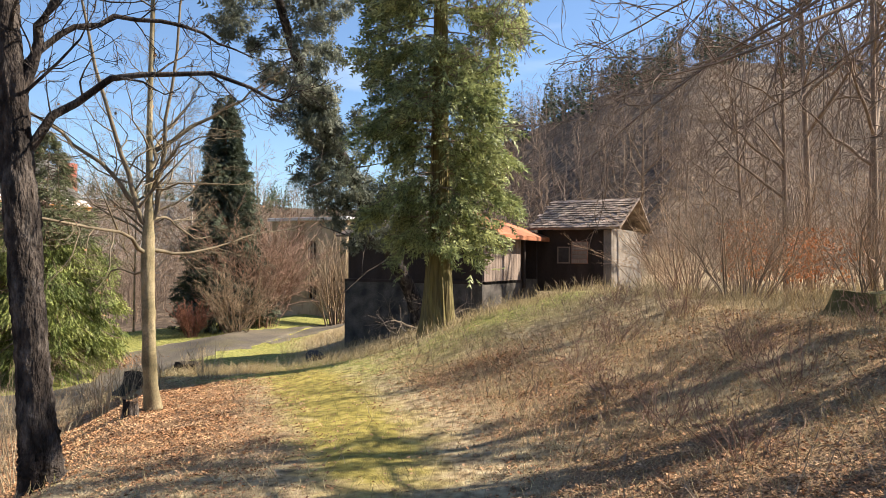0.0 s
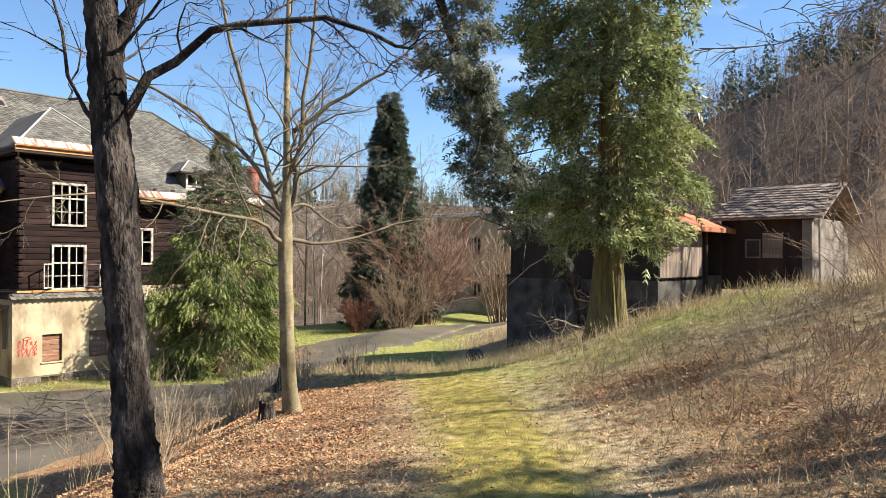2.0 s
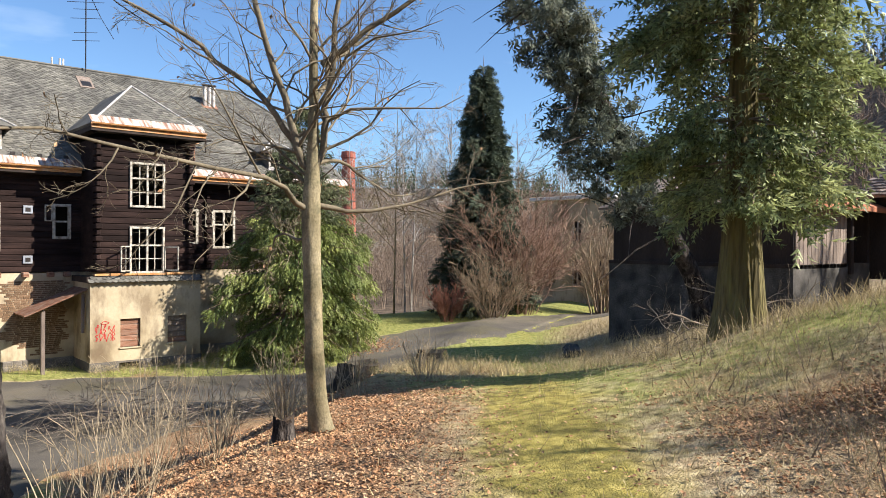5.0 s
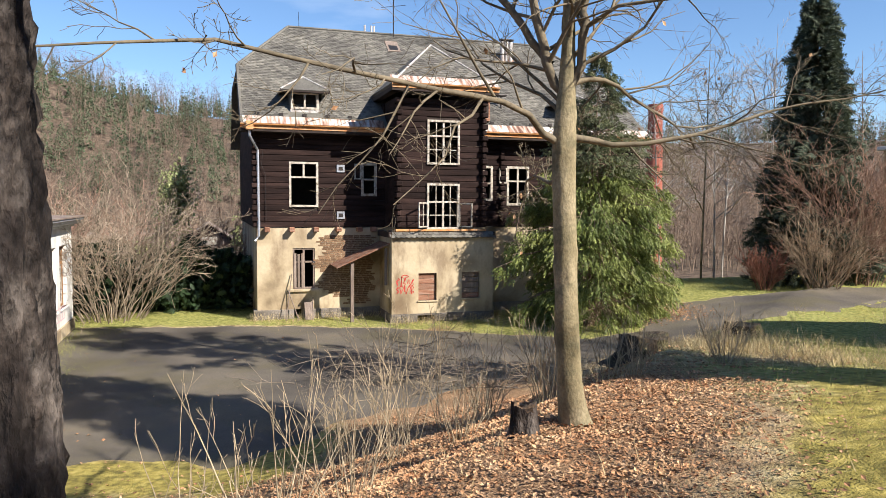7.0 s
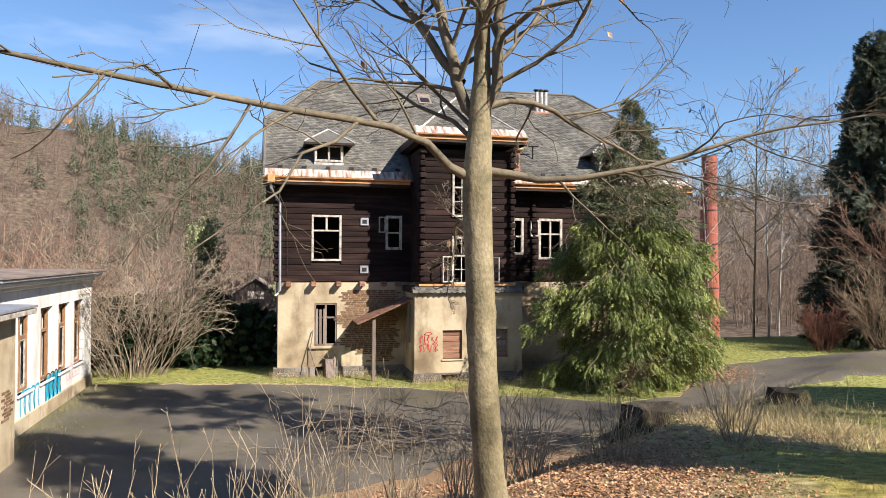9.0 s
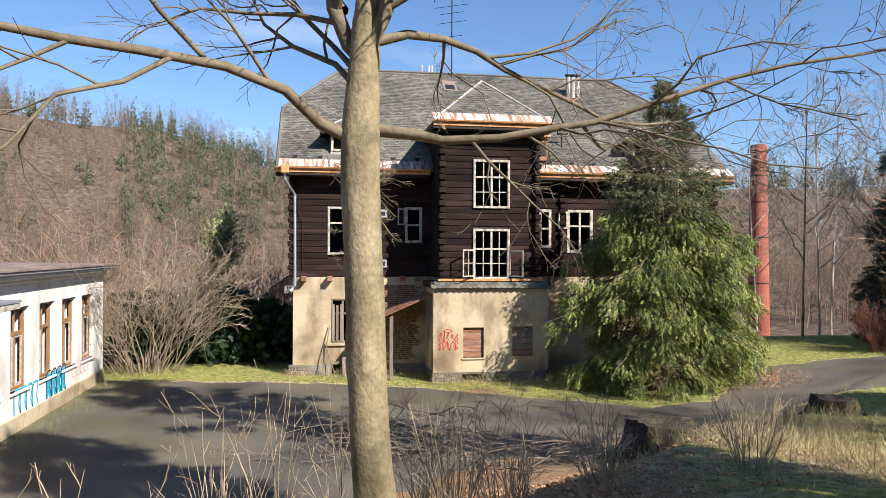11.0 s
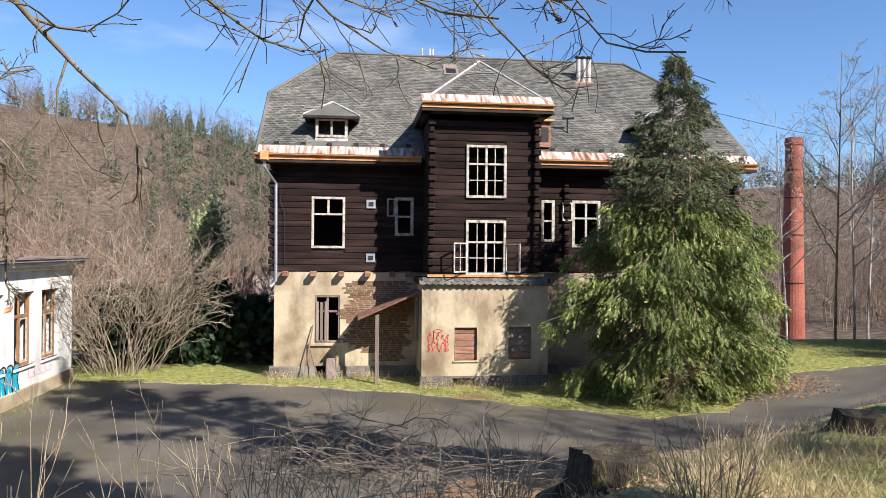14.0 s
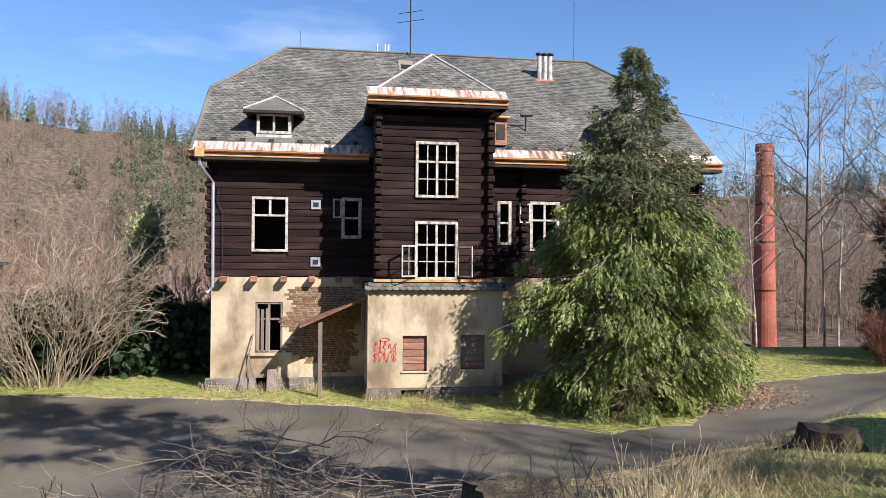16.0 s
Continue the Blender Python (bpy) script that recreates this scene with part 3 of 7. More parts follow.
def bare_tree(name, at, label, mat, seed, trunk, limbs, twigs=(5, 5), fine=4, group="", category="tree", sides=10, twig_len=0.45, up=0.05, limb_mat=None, least=0.0025, hanging=0, relief=None):
    """A leafless tree: trunk and limbs as given curves (points from its foot, radii), finer branches grown on them."""
    rng = np.random.RandomState(seed)
    t = thing(name, at, label, category, group)
    limb_mat = limb_mat or mat
    at = np.array(at, float)
    tp, tr = curve(np.array(trunk[0]) + at, trunk[1], 26)
    if relief:
        fp, fr = curve(np.array(trunk[0]) + at, trunk[1], 150)
        fr = fr * (1 + relief[0] * 0.5 * np.sin(np.linspace(0, 41, 150) + seed) * np.cos(np.linspace(0, 17, 150)))
        v, f = tubes([(fp, fr, 44)])
        v = bark_relief(v.reshape(150, 44, 3), fp[0], relief, seed).reshape(-1, 3)
    else:
        v, f = tubes([(tp, tr, sides)])
    fast_mesh("trunk", v, f, mat, t, smooth=True)
    allp = []
    for pts, radii in limbs:
        p, r = curve(np.array(pts) + at, radii, 14)
        p[0, 1:] += rng.normal(size=(13, 3)) * np.minimum(r[0, 1:, None] * 0.9, 0.03)
        allp.append((p, r))
        v, f = tubes([(p, r, 7)])
        fast_mesh("limb", v, f, limb_mat, t, smooth=True)
    P = np.concatenate([p for p, _ in allp] + [tp[:, -14:]])
    Rr = np.concatenate([r for _, r in allp] + [tr[:, -14:]])
    b1 = sprout(rng, P, Rr, twigs[0], 0.15, 0.98, 50, twig_len, 0.24, up)
    b2 = sprout(rng, *b1, twigs[1], 0.2, 0.98, 44, 0.5, 0.26, up, least=least * 1.4)
    b3 = sprout(rng, *b2, fine, 0.2, 1.0, 38, 0.5, 0.2, up, steps=4, least=least)
    v, f = tubes([(*b1, 5), (*b2, 4), (*b3, 3)])
    fast_mesh("crown", v, f, limb_mat, t, smooth=True)["kind"] = "stuff"
    if hanging:
        pick = rng.choice(len(b3[0]), hanging, replace=False)
        down = rng.normal(size=(hanging, 3)) * 0.5 + [0, 0, -1]
        v, f = scatter_tris(LEAF, b3[0][pick, -1], frame_of(down, rng), rng.uniform(0.04, 0.075, hanging))
        fast_mesh("foliage", v, f, M["litter"], t, "a few withered brown leaves")["kind"] = "stuff"
    return t


def bush(name, at, label, mat, seed, stems, height, spread, radius=0.02, kids=(5, 5), group="", category="bush", lean=(0, 0), curl=0.12, up=0.03, least=0.002):
    """A many-stemmed leafless shrub."""
    rng = np.random.RandomState(seed)
    at = np.array(at, float)
    t = thing(name, at, label, category, group)
    az = rng.uniform(0, 2 * np.pi, stems)
    base = at + np.stack([np.cos(az), np.sin(az), np.zeros(stems)], -1) * rng.uniform(0, 0.22 * spread, stems)[:, None] - [0, 0, 0.12]
    d = np.stack([np.cos(az) * spread / height * rng.uniform(0.1, 1, stems) + lean[0], np.sin(az) * spread / height * rng.uniform(0.1, 1, stems) + lean[1], np.ones(stems)], -1)
    d /= np.linalg.norm(d, axis=1)[:, None]
    L = height * rng.uniform(0.55, 1.05, stems)
    pts = np.zeros((stems, 8, 3))
    pts[:, 0] = base
    for k in range(1, 8):
        pts[:, k] = pts[:, k - 1] + d * (L / 7)[:, None]
        d = d + rng.normal(size=d.shape) * curl * 0.5
        d[:, 2] += up
        d /= np.linalg.norm(d, axis=1)[:, None]
    rad = radius * rng.uniform(0.6, 1.2, stems)[:, None] * np.linspace(1, 0.2, 8)[None]
    groups = [(pts, rad, 5)]
    for i, k in enumerate(kids):
        src = groups[-1]
        groups.append((*sprout(rng, src[0], src[1], k, 0.25, 1.0, 32, 0.42, curl, up, steps=5, least=least * (1.5 if i == 0 else 1.0)), 4 if i == 0 else 3))
    v, f = tubes(groups[:1])
    fast_mesh("clump", v, f, mat, t, smooth=True)["kind"] = "stuff"
    v, f = tubes(groups[1:])
    fast_mesh("crown", v, f, mat, t, smooth=True)["kind"] = "stuff"
    return t

# ---------- the old timber house ----------
HX0, HX1, HY, HYB = 7.25, 24.9, 35.2, 48.6
GZ = -3.85
house = thing("house", (16.0, 41.9, GZ), "derelict three-storey house, dark log upper floors over yellow plaster, slate roof", "house")


def plain_wall(name, x0, x1, y0, y1, z0, z1, holes, mat, parent, label="", along="x"):
    """One wall of thickness y0..y1 with openings cut through it; along: the axis it runs along."""
    xs = sorted({x0, x1, *[h[0] for h in holes], *[h[1] for h in holes]})
    zs = sorted({z0, z1, *[min(max(h[2], z0), z1) for h in holes], *[min(max(h[3], z0), z1) for h in holes]})
    nx_, nz_ = len(xs), len(zs)
    v = [((x, y, z) if along == "x" else (y, x, z)) for y in (y0, y1) for z in zs for x in xs]

    def solid(i, k):
        if not (0 <= i < nx_ - 1 and 0 <= k < nz_ - 1):
            return False
        cx, cz = (xs[i] + xs[i + 1]) / 2, (zs[k] + zs[k + 1]) / 2
        return not any(h[0] < cx < h[1] and h[2] < cz < h[3] for h in holes)

    def at(i, k, side):
        return side * nx_ * nz_ + k * nx_ + i
    f = []
    for i in range(nx_ - 1):
        for k in range(nz_ - 1):
            if not solid(i, k):
                continue
            f.append((at(i, k, 0), at(i + 1, k, 0), at(i + 1, k + 1, 0), at(i, k + 1, 0)))
            f.append((at(i, k, 1), at(i, k + 1, 1), at(i + 1, k + 1, 1), at(i + 1, k, 1)))
            for di, dk, p, q in ((-1, 0, (i, k), (i, k + 1)), (1, 0, (i + 1, k + 1), (i + 1, k)), (0, -1, (i + 1, k), (i, k)), (0, 1, (i, k + 1), (i + 1, k + 1))):
                if not solid(i + di, k + dk):
                    f.append((at(*p, 0), at(*q, 0), at(*q, 1), at(*p, 1)))
    if along != "x":
        f = [q[::-1] for q in f]
    used = sorted({i for q in f for i in q})
    back_ = {u_: j for j, u_ in enumerate(used)}
    return Shape().add([v[i] for i in used], [tuple(back_[i] for i in q) for q in f]).make(name, mat, parent, label)


def log_wall(x0, x1, y0, z0, z1, holes, parent, pitch=0.235):
    """Rounded logs lying on one another, cut at the openings."""
    n = round((z1 - z0) / pitch)
    h = (z1 - z0) / n
    for i in range(n):
        a, b = z0 + i * h, z0 + (i + 1) * h
        cuts = sorted([(q[0], q[1]) for q in holes if q[2] < b - 0.06 and q[3] > a + 0.06])
        edge, spans = x0, []
        for c0, c1 in cuts:
            spans.append((edge, c0))
            edge = c1
        spans.append((edge, x1))
        for s0, s1 in spans:
            if s1 - s0 < 0.05:
                continue
            prof = [(-0.004, 0.004), (-0.026, 0.022), (-0.032, h / 2), (-0.026, h - 0.022), (-0.004, h - 0.004), (0.14, h - 0.004), (0.14, 0.004)]
            sh = Shape()
            k = len(prof)
            v = [(xx, y0 + p, a + q) for xx in (s0, s1) for p, q in prof]
            f = [(j, (j + 1) % k, k + (j + 1) % k, k + j) for j in range(k)] + [tuple(range(k))[::-1], tuple(range(k, 2 * k))]
            sh.add(v, f).make("log", M["log"], parent)
    plain_wall("wall_core", x0 + 0.01, x1 - 0.01, y0 + 0.03, y0 + 0.22, z0, z1, holes, M["dark_wood"], parent)


def log_ends(x, y0, y1, z0, z1, parent, pitch=0.235):
    """The stacked ends of crossing logs at a corner."""
    n = round((z1 - z0) / pitch)
    h = (z1 - z0) / n
    for i in range(n):
        w = 0.085 + 0.045 * (i % 2)
        Shape().box(x - w, x + w, y0 - 0.07 * (i % 2), y1, z0 + i * h + 0.015, z0 + (i + 1) * h - 0.015, 0.03).make("log_end", M["log"], parent)


def window(x0, x1, z0, z1, y, parent, cols=2, transom=0.66, panes=2, lower_rows=1, upper_rows=1, mat=None, frame_w=0.09, broken=(), mullions=True):
    """A casement window with its surround: frame, transom, mullions and thin glazing bars; glass in the panes that are whole."""
    mat = mat or M["white_paint"]
    w = Shape()
    w.box(x0, x0 + frame_w, y - 0.07, y + 0.06, z0, z1, 0.008).box(x1 - frame_w, x1, y - 0.07, y + 0.06, z0, z1, 0.008)
    w.box(x0 + frame_w, x1 - frame_w, y - 0.068, y + 0.06, z1 - frame_w, z1, 0.008).box(x0 + frame_w, x1 - frame_w, y - 0.08, y + 0.06, z0, z0 + frame_w, 0.008)
    win = w.make("window", mat, parent)
    zt = z0 + (z1 - z0) * transom
    inner0, inner1 = x0 + frame_w, x1 - frame_w
    Shape().box(inner0, inner1, y - 0.055, y + 0.04, zt - 0.035, zt + 0.035, 0.006).make("transom", mat, win)
    cw = (inner1 - inner0) / cols
    for c in range(1, cols):
        if mullions:
            Shape().box(inner0 + c * cw - 0.04, inner0 + c * cw + 0.04, y - 0.045, y + 0.03, z0 + frame_w, zt - 0.036, 0.006).make("mullion", mat, win)
        Shape().box(inner0 + c * cw - 0.04, inner0 + c * cw + 0.04, y - 0.045, y + 0.03, zt + 0.036, z1 - frame_w, 0.006).make("mullion", mat, win)
    for c in range(cols):
        a, b = inner0 + c * cw + 0.04, inner0 + (c + 1) * cw - 0.04
        for lo, hi, rows, key in ((z0 + frame_w, zt - 0.036, lower_rows, "l%d" % c), (zt + 0.036, z1 - frame_w, upper_rows, "u%d" % c)):
            if key in broken:
                continue
            bars = Shape()
            for k in range(1, panes):
                xm = a + (b - a) * k / panes
                bars.box(xm - 0.016, xm + 0.016, y - 0.03, y + 0.01, lo, hi)
            for k in range(1, rows):
                zm = lo + (hi - lo) * k / rows
                bars.box(a, b, y - 0.028, y + 0.012, zm - 0.016, zm + 0.016)
            if bars.v:
                bars.make("glazing_bar", mat, win)
    return win


def leaf(x_hinge, y, z0, z1, width, angle, parent, rows=2, cols=2):
    """An opened casement leaf, swung outwards about its upright hinge."""
    ca, sa = math.cos(angle), math.sin(angle)

    def turn(s):
        s.v = [(x_hinge + p[0] * ca - p[1] * sa, y + p[0] * sa + p[1] * ca, p[2]) for p in s.v]
        return s
    s = Shape()
    b = 0.05
    s.box(0, b, -0.02, 0.02, z0, z1).box(width - b, width, -0.02, 0.02, z0, z1).box(b, width - b, -0.02, 0.02, z0, z0 + b).box(b, width - b, -0.02, 0.02, z1 - b, z1)
    ob = turn(s).make("casement", M["white_paint"], parent)
    for k in range(1, cols):
        turn(Shape().box(width * k / cols - 0.013, width * k / cols + 0.013, -0.012, 0.012, z0 + b, z1 - b)).make("glazing_bar", M["white_paint"], ob)
    for k in range(1, rows):
        zz = z0 + (z1 - z0) * k / rows
        turn(Shape().box(b, width - b, -0.01, 0.01, zz - 0.013, zz + 0.013)).make("glazing_bar", M["white_paint"], ob)
    return ob


# openings: x0, x1, z0, z1
GF = [(8.8, 9.72, -2.55, -0.83)]
CELLAR = [(8.84, 9.2, -3.85, -3.36)]
UP = [(8.66, 9.87, 0.89, 2.77), (11.69, 12.38, 1.37, 2.79), (17.2, 17.72, 1.2, 2.78), (18.4, 19.5, 1.0, 2.78)]
plain_wall("plaster_wall", HX0 + 0.1, HX1, HY, HY + 0.45, -3.40, 0.02, GF, M["plaster"], house, "peeling yellow plaster ground floor wall")
plain_wall("plinth", HX0 - 0.05, HX1 + 0.05, HY - 0.06, HY + 0.45, GZ - 0.6, -3.40, CELLAR, M["stone"], house)
log_wall(HX0, 12.9, HY - 0.02, 0.05, 3.95, UP[:2], house)
log_wall(16.5, HX1, HY - 0.02, 0.05, 3.95, UP[2:], house)
log_ends(HX0 + 0.02, HY - 0.16, HY + 0.2, 0.05, 3.95, house)
log_ends(18.15, HY - 0.16, HY, 0.05, 3.95, house)
log_ends(HX1, HY - 0.16, HY + 0.2, 0.05, 3.95, house)
for nm, x0, x1, y0, y1 in (("side_wall", HX0, HX0 + 0.4, HY + 0.46, HYB), ("side_wall", HX1 - 0.4, HX1, HY + 0.46, HYB), ("back_wall", HX0 + 0.41, HX1 - 0.41, HYB - 0.4, HYB)):
    Shape().box(x0 + 0.1, x1 - 0.0, y0, y1, GZ - 0.6, 0.03).make(nm, M["plaster"], house)
    Shape().box(x0, x1, y0, y1, 0.04, 4.0).make(nm, M["log"], house)
# inner wall and floors carry the rooms' darkness as colour
Shape().box(HX0 + 0.5, HX1 - 0.5, HY + 3.0, HY + 3.2, GZ, 3.9).make("inner_wall", M["room_shade"], house)
Shape().box(HX0 + 0.45, HX1 - 0.45, HY + 0.46, HY + 2.99, -0.15, 0.0).box(HX0 + 0.45, HX1 - 0.45, HY + 0.46, HY + 2.99, 3.75, 3.9).make("floor_slab", M["room_shade"], house)
for x in (7.75, 8.75, 9.75, 10.7, 11.6, 12.2):
    Shape().box(x - 0.11, x + 0.11, HY - 0.34, HY + 0.05, -0.14, 0.06, 0.02).make("beam_end", M["red_wood"], house)
win_a = window(*UP[0], HY, house, 2, 0.66, 1, broken=("l0", "l1"), mullions=False)
window(*UP[1], HY, house, 1, 0.5, 1, lower_rows=1, frame_w=0.11)
leaf(11.69, HY - 0.06, 2.08, 2.74, 0.30, math.radians(192), house, 1, 1)
window(*UP[2], HY, house, 1, 0.5, 1, frame_w=0.11)
window(*UP[3], HY, house, 2, 0.62, 1, frame_w=0.11)
leaf(18.4, HY - 0.06, 2.0, 2.7, 0.42, math.radians(195), house, 1, 1)
window(*GF[0], HY + 0.1, house, 2, 0.66, 1, mat=M["grey_wood"], frame_w=0.07)
for x in (8.9, 9.05, 9.21):
    Shape().box(x - 0.05, x + 0.05, HY + 0.0, HY + 0.03, -2.5, -1.05 - 0.03 * math.sin(x * 30)).make("board", M["grey_wood"], house)
Shape().box(8.6, 9.92, HY - 0.1, HY + 0.1, -2.66, -2.55, 0.01).make("window_sill", M["plaster"], house)
for z in (2.52, 0.55):
    v = Shape().box(10.64, 10.98, HY - 0.1, HY - 0.03, z - 0.16, z + 0.16, 0.01).make("vent", M["zinc"], house)
    Shape().box(10.72, 10.9, HY - 0.107, HY - 0.101, z - 0.08, z + 0.08).make("grille", M["dark_metal"], v)

# bay
BX0, BX1, BY = 12.52, 16.92, 33.0
LX0, LX1 = 12.82, 16.5
BAYW = [(14.03, 15.44, 2.67, 4.5), (14.03, 15.44, -0.0, 1.9)]
BASEW = [(13.65, 14.43, -2.92, -1.79), (15.53, 16.34, -2.88, -1.77)]
plain_wall("bay_wall", BX0, BX1, BY, BY + 0.4, -3.45, -0.28, BASEW, M["plaster"], house, "yellow plaster bay wall with bare patches")
Shape().box(BX0, BX0 + 0.4, BY + 0.4, HY - 0.001, -3.45, -0.28).make("bay_wall", M["plaster"], house)
Shape().box(BX1 - 0.4, BX1, BY + 0.4, HY - 0.001, -3.45, -0.28).make("bay_wall", M["plaster"], house)
plain_wall("plinth", BX0 - 0.04, BX1 + 0.04, BY - 0.05, HY - 0.07, GZ - 0.5, -3.45, [(13.6, 14.35, -4.6, -3.52)], M["stone"], house)
log_wall(LX0, LX1, BY + 0.2, 0.08, 5.35, BAYW, house)
for x in (LX0, LX1):
    log_ends(x, BY + 0.0, BY + 0.42, 0.08, 5.35, house)
    Shape().box(x - 0.08, x + 0.08, BY + 0.43, HY - 0.03, 0.08, 5.35).make("bay_side", M["log"], house)
    Shape().box(x - 0.07, x + 0.07, HY + 0.16, HY + 3, 3.96, 5.4).make("bay_side", M["log"], house)
window(*BAYW[0], BY + 0.17, house, 2, 0.64, 2, lower_rows=2, upper_rows=1)
w2 = window(*BAYW[1], BY + 0.17, house, 2, 0.60, 2, lower_rows=2, upper_rows=1)
leaf(14.06, BY + 0.1, 0.1, 1.12, 0.66, math.radians(220), house)
leaf(15.42, BY + 0.1, 0.1, 1.1, 0.62, math.radians(-48), house, 1, 1)
for (a, b, c, d), tone in zip(BASEW, ("red_wood", "grey_wood")):
    n = 5
    for k in range(n):
        z = c + (d - c) * k / n
        Shape().box(a + 0.02, b - 0.02, BY + 0.1 + 0.01 * (k % 2), BY + 0.14 + 0.01 * (k % 2), z + 0.008, z + (d - c) / n - 0.006, 0.005).make("board", M["red_wood"] if tone == "red_wood" or k == 0 else M["grey_wood"], house)
    Shape().box(a - 0.05, b + 0.05, BY - 0.05, BY + 0.1, c - 0.06, c, 0.008).make("window_sill", M["plaster"], house)
# slate skirt over the bay base
Shape().slab([(BX0 - 0.12, BY - 0.14, -0.30), (BX1 + 0.12, BY - 0.14, -0.30), (LX1 + 0.1, BY + 0.16, -0.06), (LX0 - 0.1, BY + 0.16, -0.06)], 0.05).make("slate_skirt", M["slate"], house)
Shape().box(LX0 - 0.12, LX1 + 0.12, BY + 0.06, BY + 0.22, -0.07, 0.02, 0.01).make("base_board", M["copper"], house)
Shape().box(BX0 - 0.1, BX1 + 0.1, BY + 0.1, HY, -0.32, -0.1).make("bay_top", M["dark_wood"], house)

# roof
EY, EZ, RY, RZ = 34.5, 4.22, 41.9, 9.78
slope = (RZ - EZ) / (RY - EY)
GX0, GX1, K = 6.75, 25.45, 38.4
KZ = EZ + slope * (K - EY)
RX0, RX1 = 9.35, 22.85


def roof_z(y):
    return EZ + slope * (y - EY)


KB = 2 * RY - K
Shape().slab([(GX0, EY, EZ), (GX1, EY, EZ), (GX1, K, KZ), (RX1, RY, RZ), (RX0, RY, RZ), (GX0, K, KZ)], 0.12).make("roof", M["slate"], house)
Shape().slab([(GX1, 2 * RY - EY, EZ), (GX0, 2 * RY - EY, EZ), (GX0, KB, KZ), (RX0, RY, RZ), (RX1, RY, RZ), (GX1, KB, KZ)], 0.12).make("roof", M["slate"], house)
Shape().slab([(GX0, KB, KZ), (GX0, K, KZ), (RX0, RY, RZ)], 0.12).make("roof", M["slate"], house)
Shape().slab([(GX1, K, KZ), (GX1, KB, KZ), (RX1, RY, RZ)], 0.12).make("roof", M["slate"], house)
for x in (HX0 + 0.1, HX1 - 0.1):
    Shape().add([(x - 0.1, HY + 0.2, 4.0), (x + 0.1, HY + 0.2, 4.0), (x + 0.1, HYB - 0.2, 4.0), (x - 0.1, HYB - 0.2, 4.0),
                 (x - 0.1, K + 0.3, KZ - 0.2), (x + 0.1, K + 0.3, KZ - 0.2), (x + 0.1, KB - 0.3, KZ - 0.2), (x - 0.1, KB - 0.3, KZ - 0.2)],
                [(0, 1, 2, 3), (4, 7, 6, 5), (0, 4, 5, 1), (1, 5, 6, 2), (2, 6, 7, 3), (3, 7, 4, 0)]).make("gable", M["log"], house)
# ridge and hip caps
for a, b in (((RX0, RY, RZ), (RX1, RY, RZ)), ((GX0, K, KZ), (RX0, RY, RZ)), ((GX1, K, KZ), (RX1, RY, RZ)), ((GX0, EY, EZ), (GX0, K, KZ))):
    Shape().tube([Vector(a) + Vector((0, 0, 0.02)), Vector(b) + Vector((0, 0, 0.02))], 0.07, 6).make("ridge_cap", M["slate"], house)


def gutter(x0, x1, y, z, parent):
    g = Shape()
    n = 7
    prof = [(y - 0.085 * math.sin(a), z - 0.085 * math.cos(a)) for a in np.linspace(-math.pi / 2, math.pi / 2, n)]
    prof += [(y - 0.075 * math.sin(a), z - 0.075 * math.cos(a)) for a in np.linspace(math.pi / 2, -math.pi / 2, n)]
    k = len(prof)
    g.add([(x, p, q) for x in (x0, x1) for p, q in prof], [(j, (j + 1) % k, k + (j + 1) % k, k + j) for j in range(k)] + [tuple(range(k))[::-1], tuple(range(k, 2 * k))])
    return g.make("gutter", M["copper"], parent, "rust-orange sheet gutter")


def eaves(x0, x1, y, z, back, parent):
    """Boxed eave: flashing strip, gutter, fascia and dark soffit."""
    gutter(x0, x1, y - 0.06, z, parent)
    Shape().box(x0, x1, y - 0.03, y + 0.02, z - 0.2, z - 0.09, 0.01).make("fascia", M["copper"], parent)
    Shape().box(x0, x1, y + 0.0, back, z - 0.30, z - 0.21).make("soffit", M["dark_wood"], parent)
    step = 0.62
    n = max(1, int((x1 - x0) / step))
    for i in range(n):
        a, b = x0 + (x1 - x0) * i / n, x0 + (x1 - x0) * (i + 1) / n
        Shape().slab([(a + 0.004, y - 0.02, z + 0.03), (b - 0.004, y - 0.02, z + 0.03), (b - 0.004, y + 0.42, z + 0.03 + 0.44 * slope), (a + 0.004, y + 0.42, z + 0.03 + 0.44 * slope)], 0.02).make("eave_flashing", M["copper_flash"], parent)


eaves(GX0 - 0.05, 12.6, EY, EZ, HY, house)
eaves(16.75, GX1, EY, EZ, HY, house)
# bay roof
bx0, bx1, by, bz, ax, ay, az = 12.45, 16.95, 32.62, 5.85, 14.85, 35.5, 7.98
back = EY + (az - EZ) / slope
eave_back = EY + (bz - EZ) / slope
Shape().slab([(bx0, by, bz), (bx1, by, bz), (ax, ay, az)], 0.1).make("bay_roof", M["slate"], house)
Shape().slab([(bx0, eave_back, bz), (bx0, by, bz), (ax, ay, az), (ax, back, az)], 0.1).make("bay_roof", M["slate"], house)
Shape().slab([(bx1, by, bz), (bx1, eave_back, bz), (ax, back, az), (ax, ay, az)], 0.1).make("bay_roof", M["slate"], house)
for x in (bx0, bx1):
    Shape().tube([(x, by, bz + 0.03), (ax, ay, az + 0.03)], 0.04, 6).make("hip_flashing", M["flash"], house)
eaves(bx0 - 0.02, bx1 + 0.02, by, bz, BY + 0.2, house)
for x, s in ((bx0, 1), (bx1, -1)):
    Shape().box(min(x, x + s * 0.32), max(x, x + s * 0.32), by + 0.05, eave_back, bz - 0.3, bz - 0.12).make("soffit", M["dark_wood"], house)


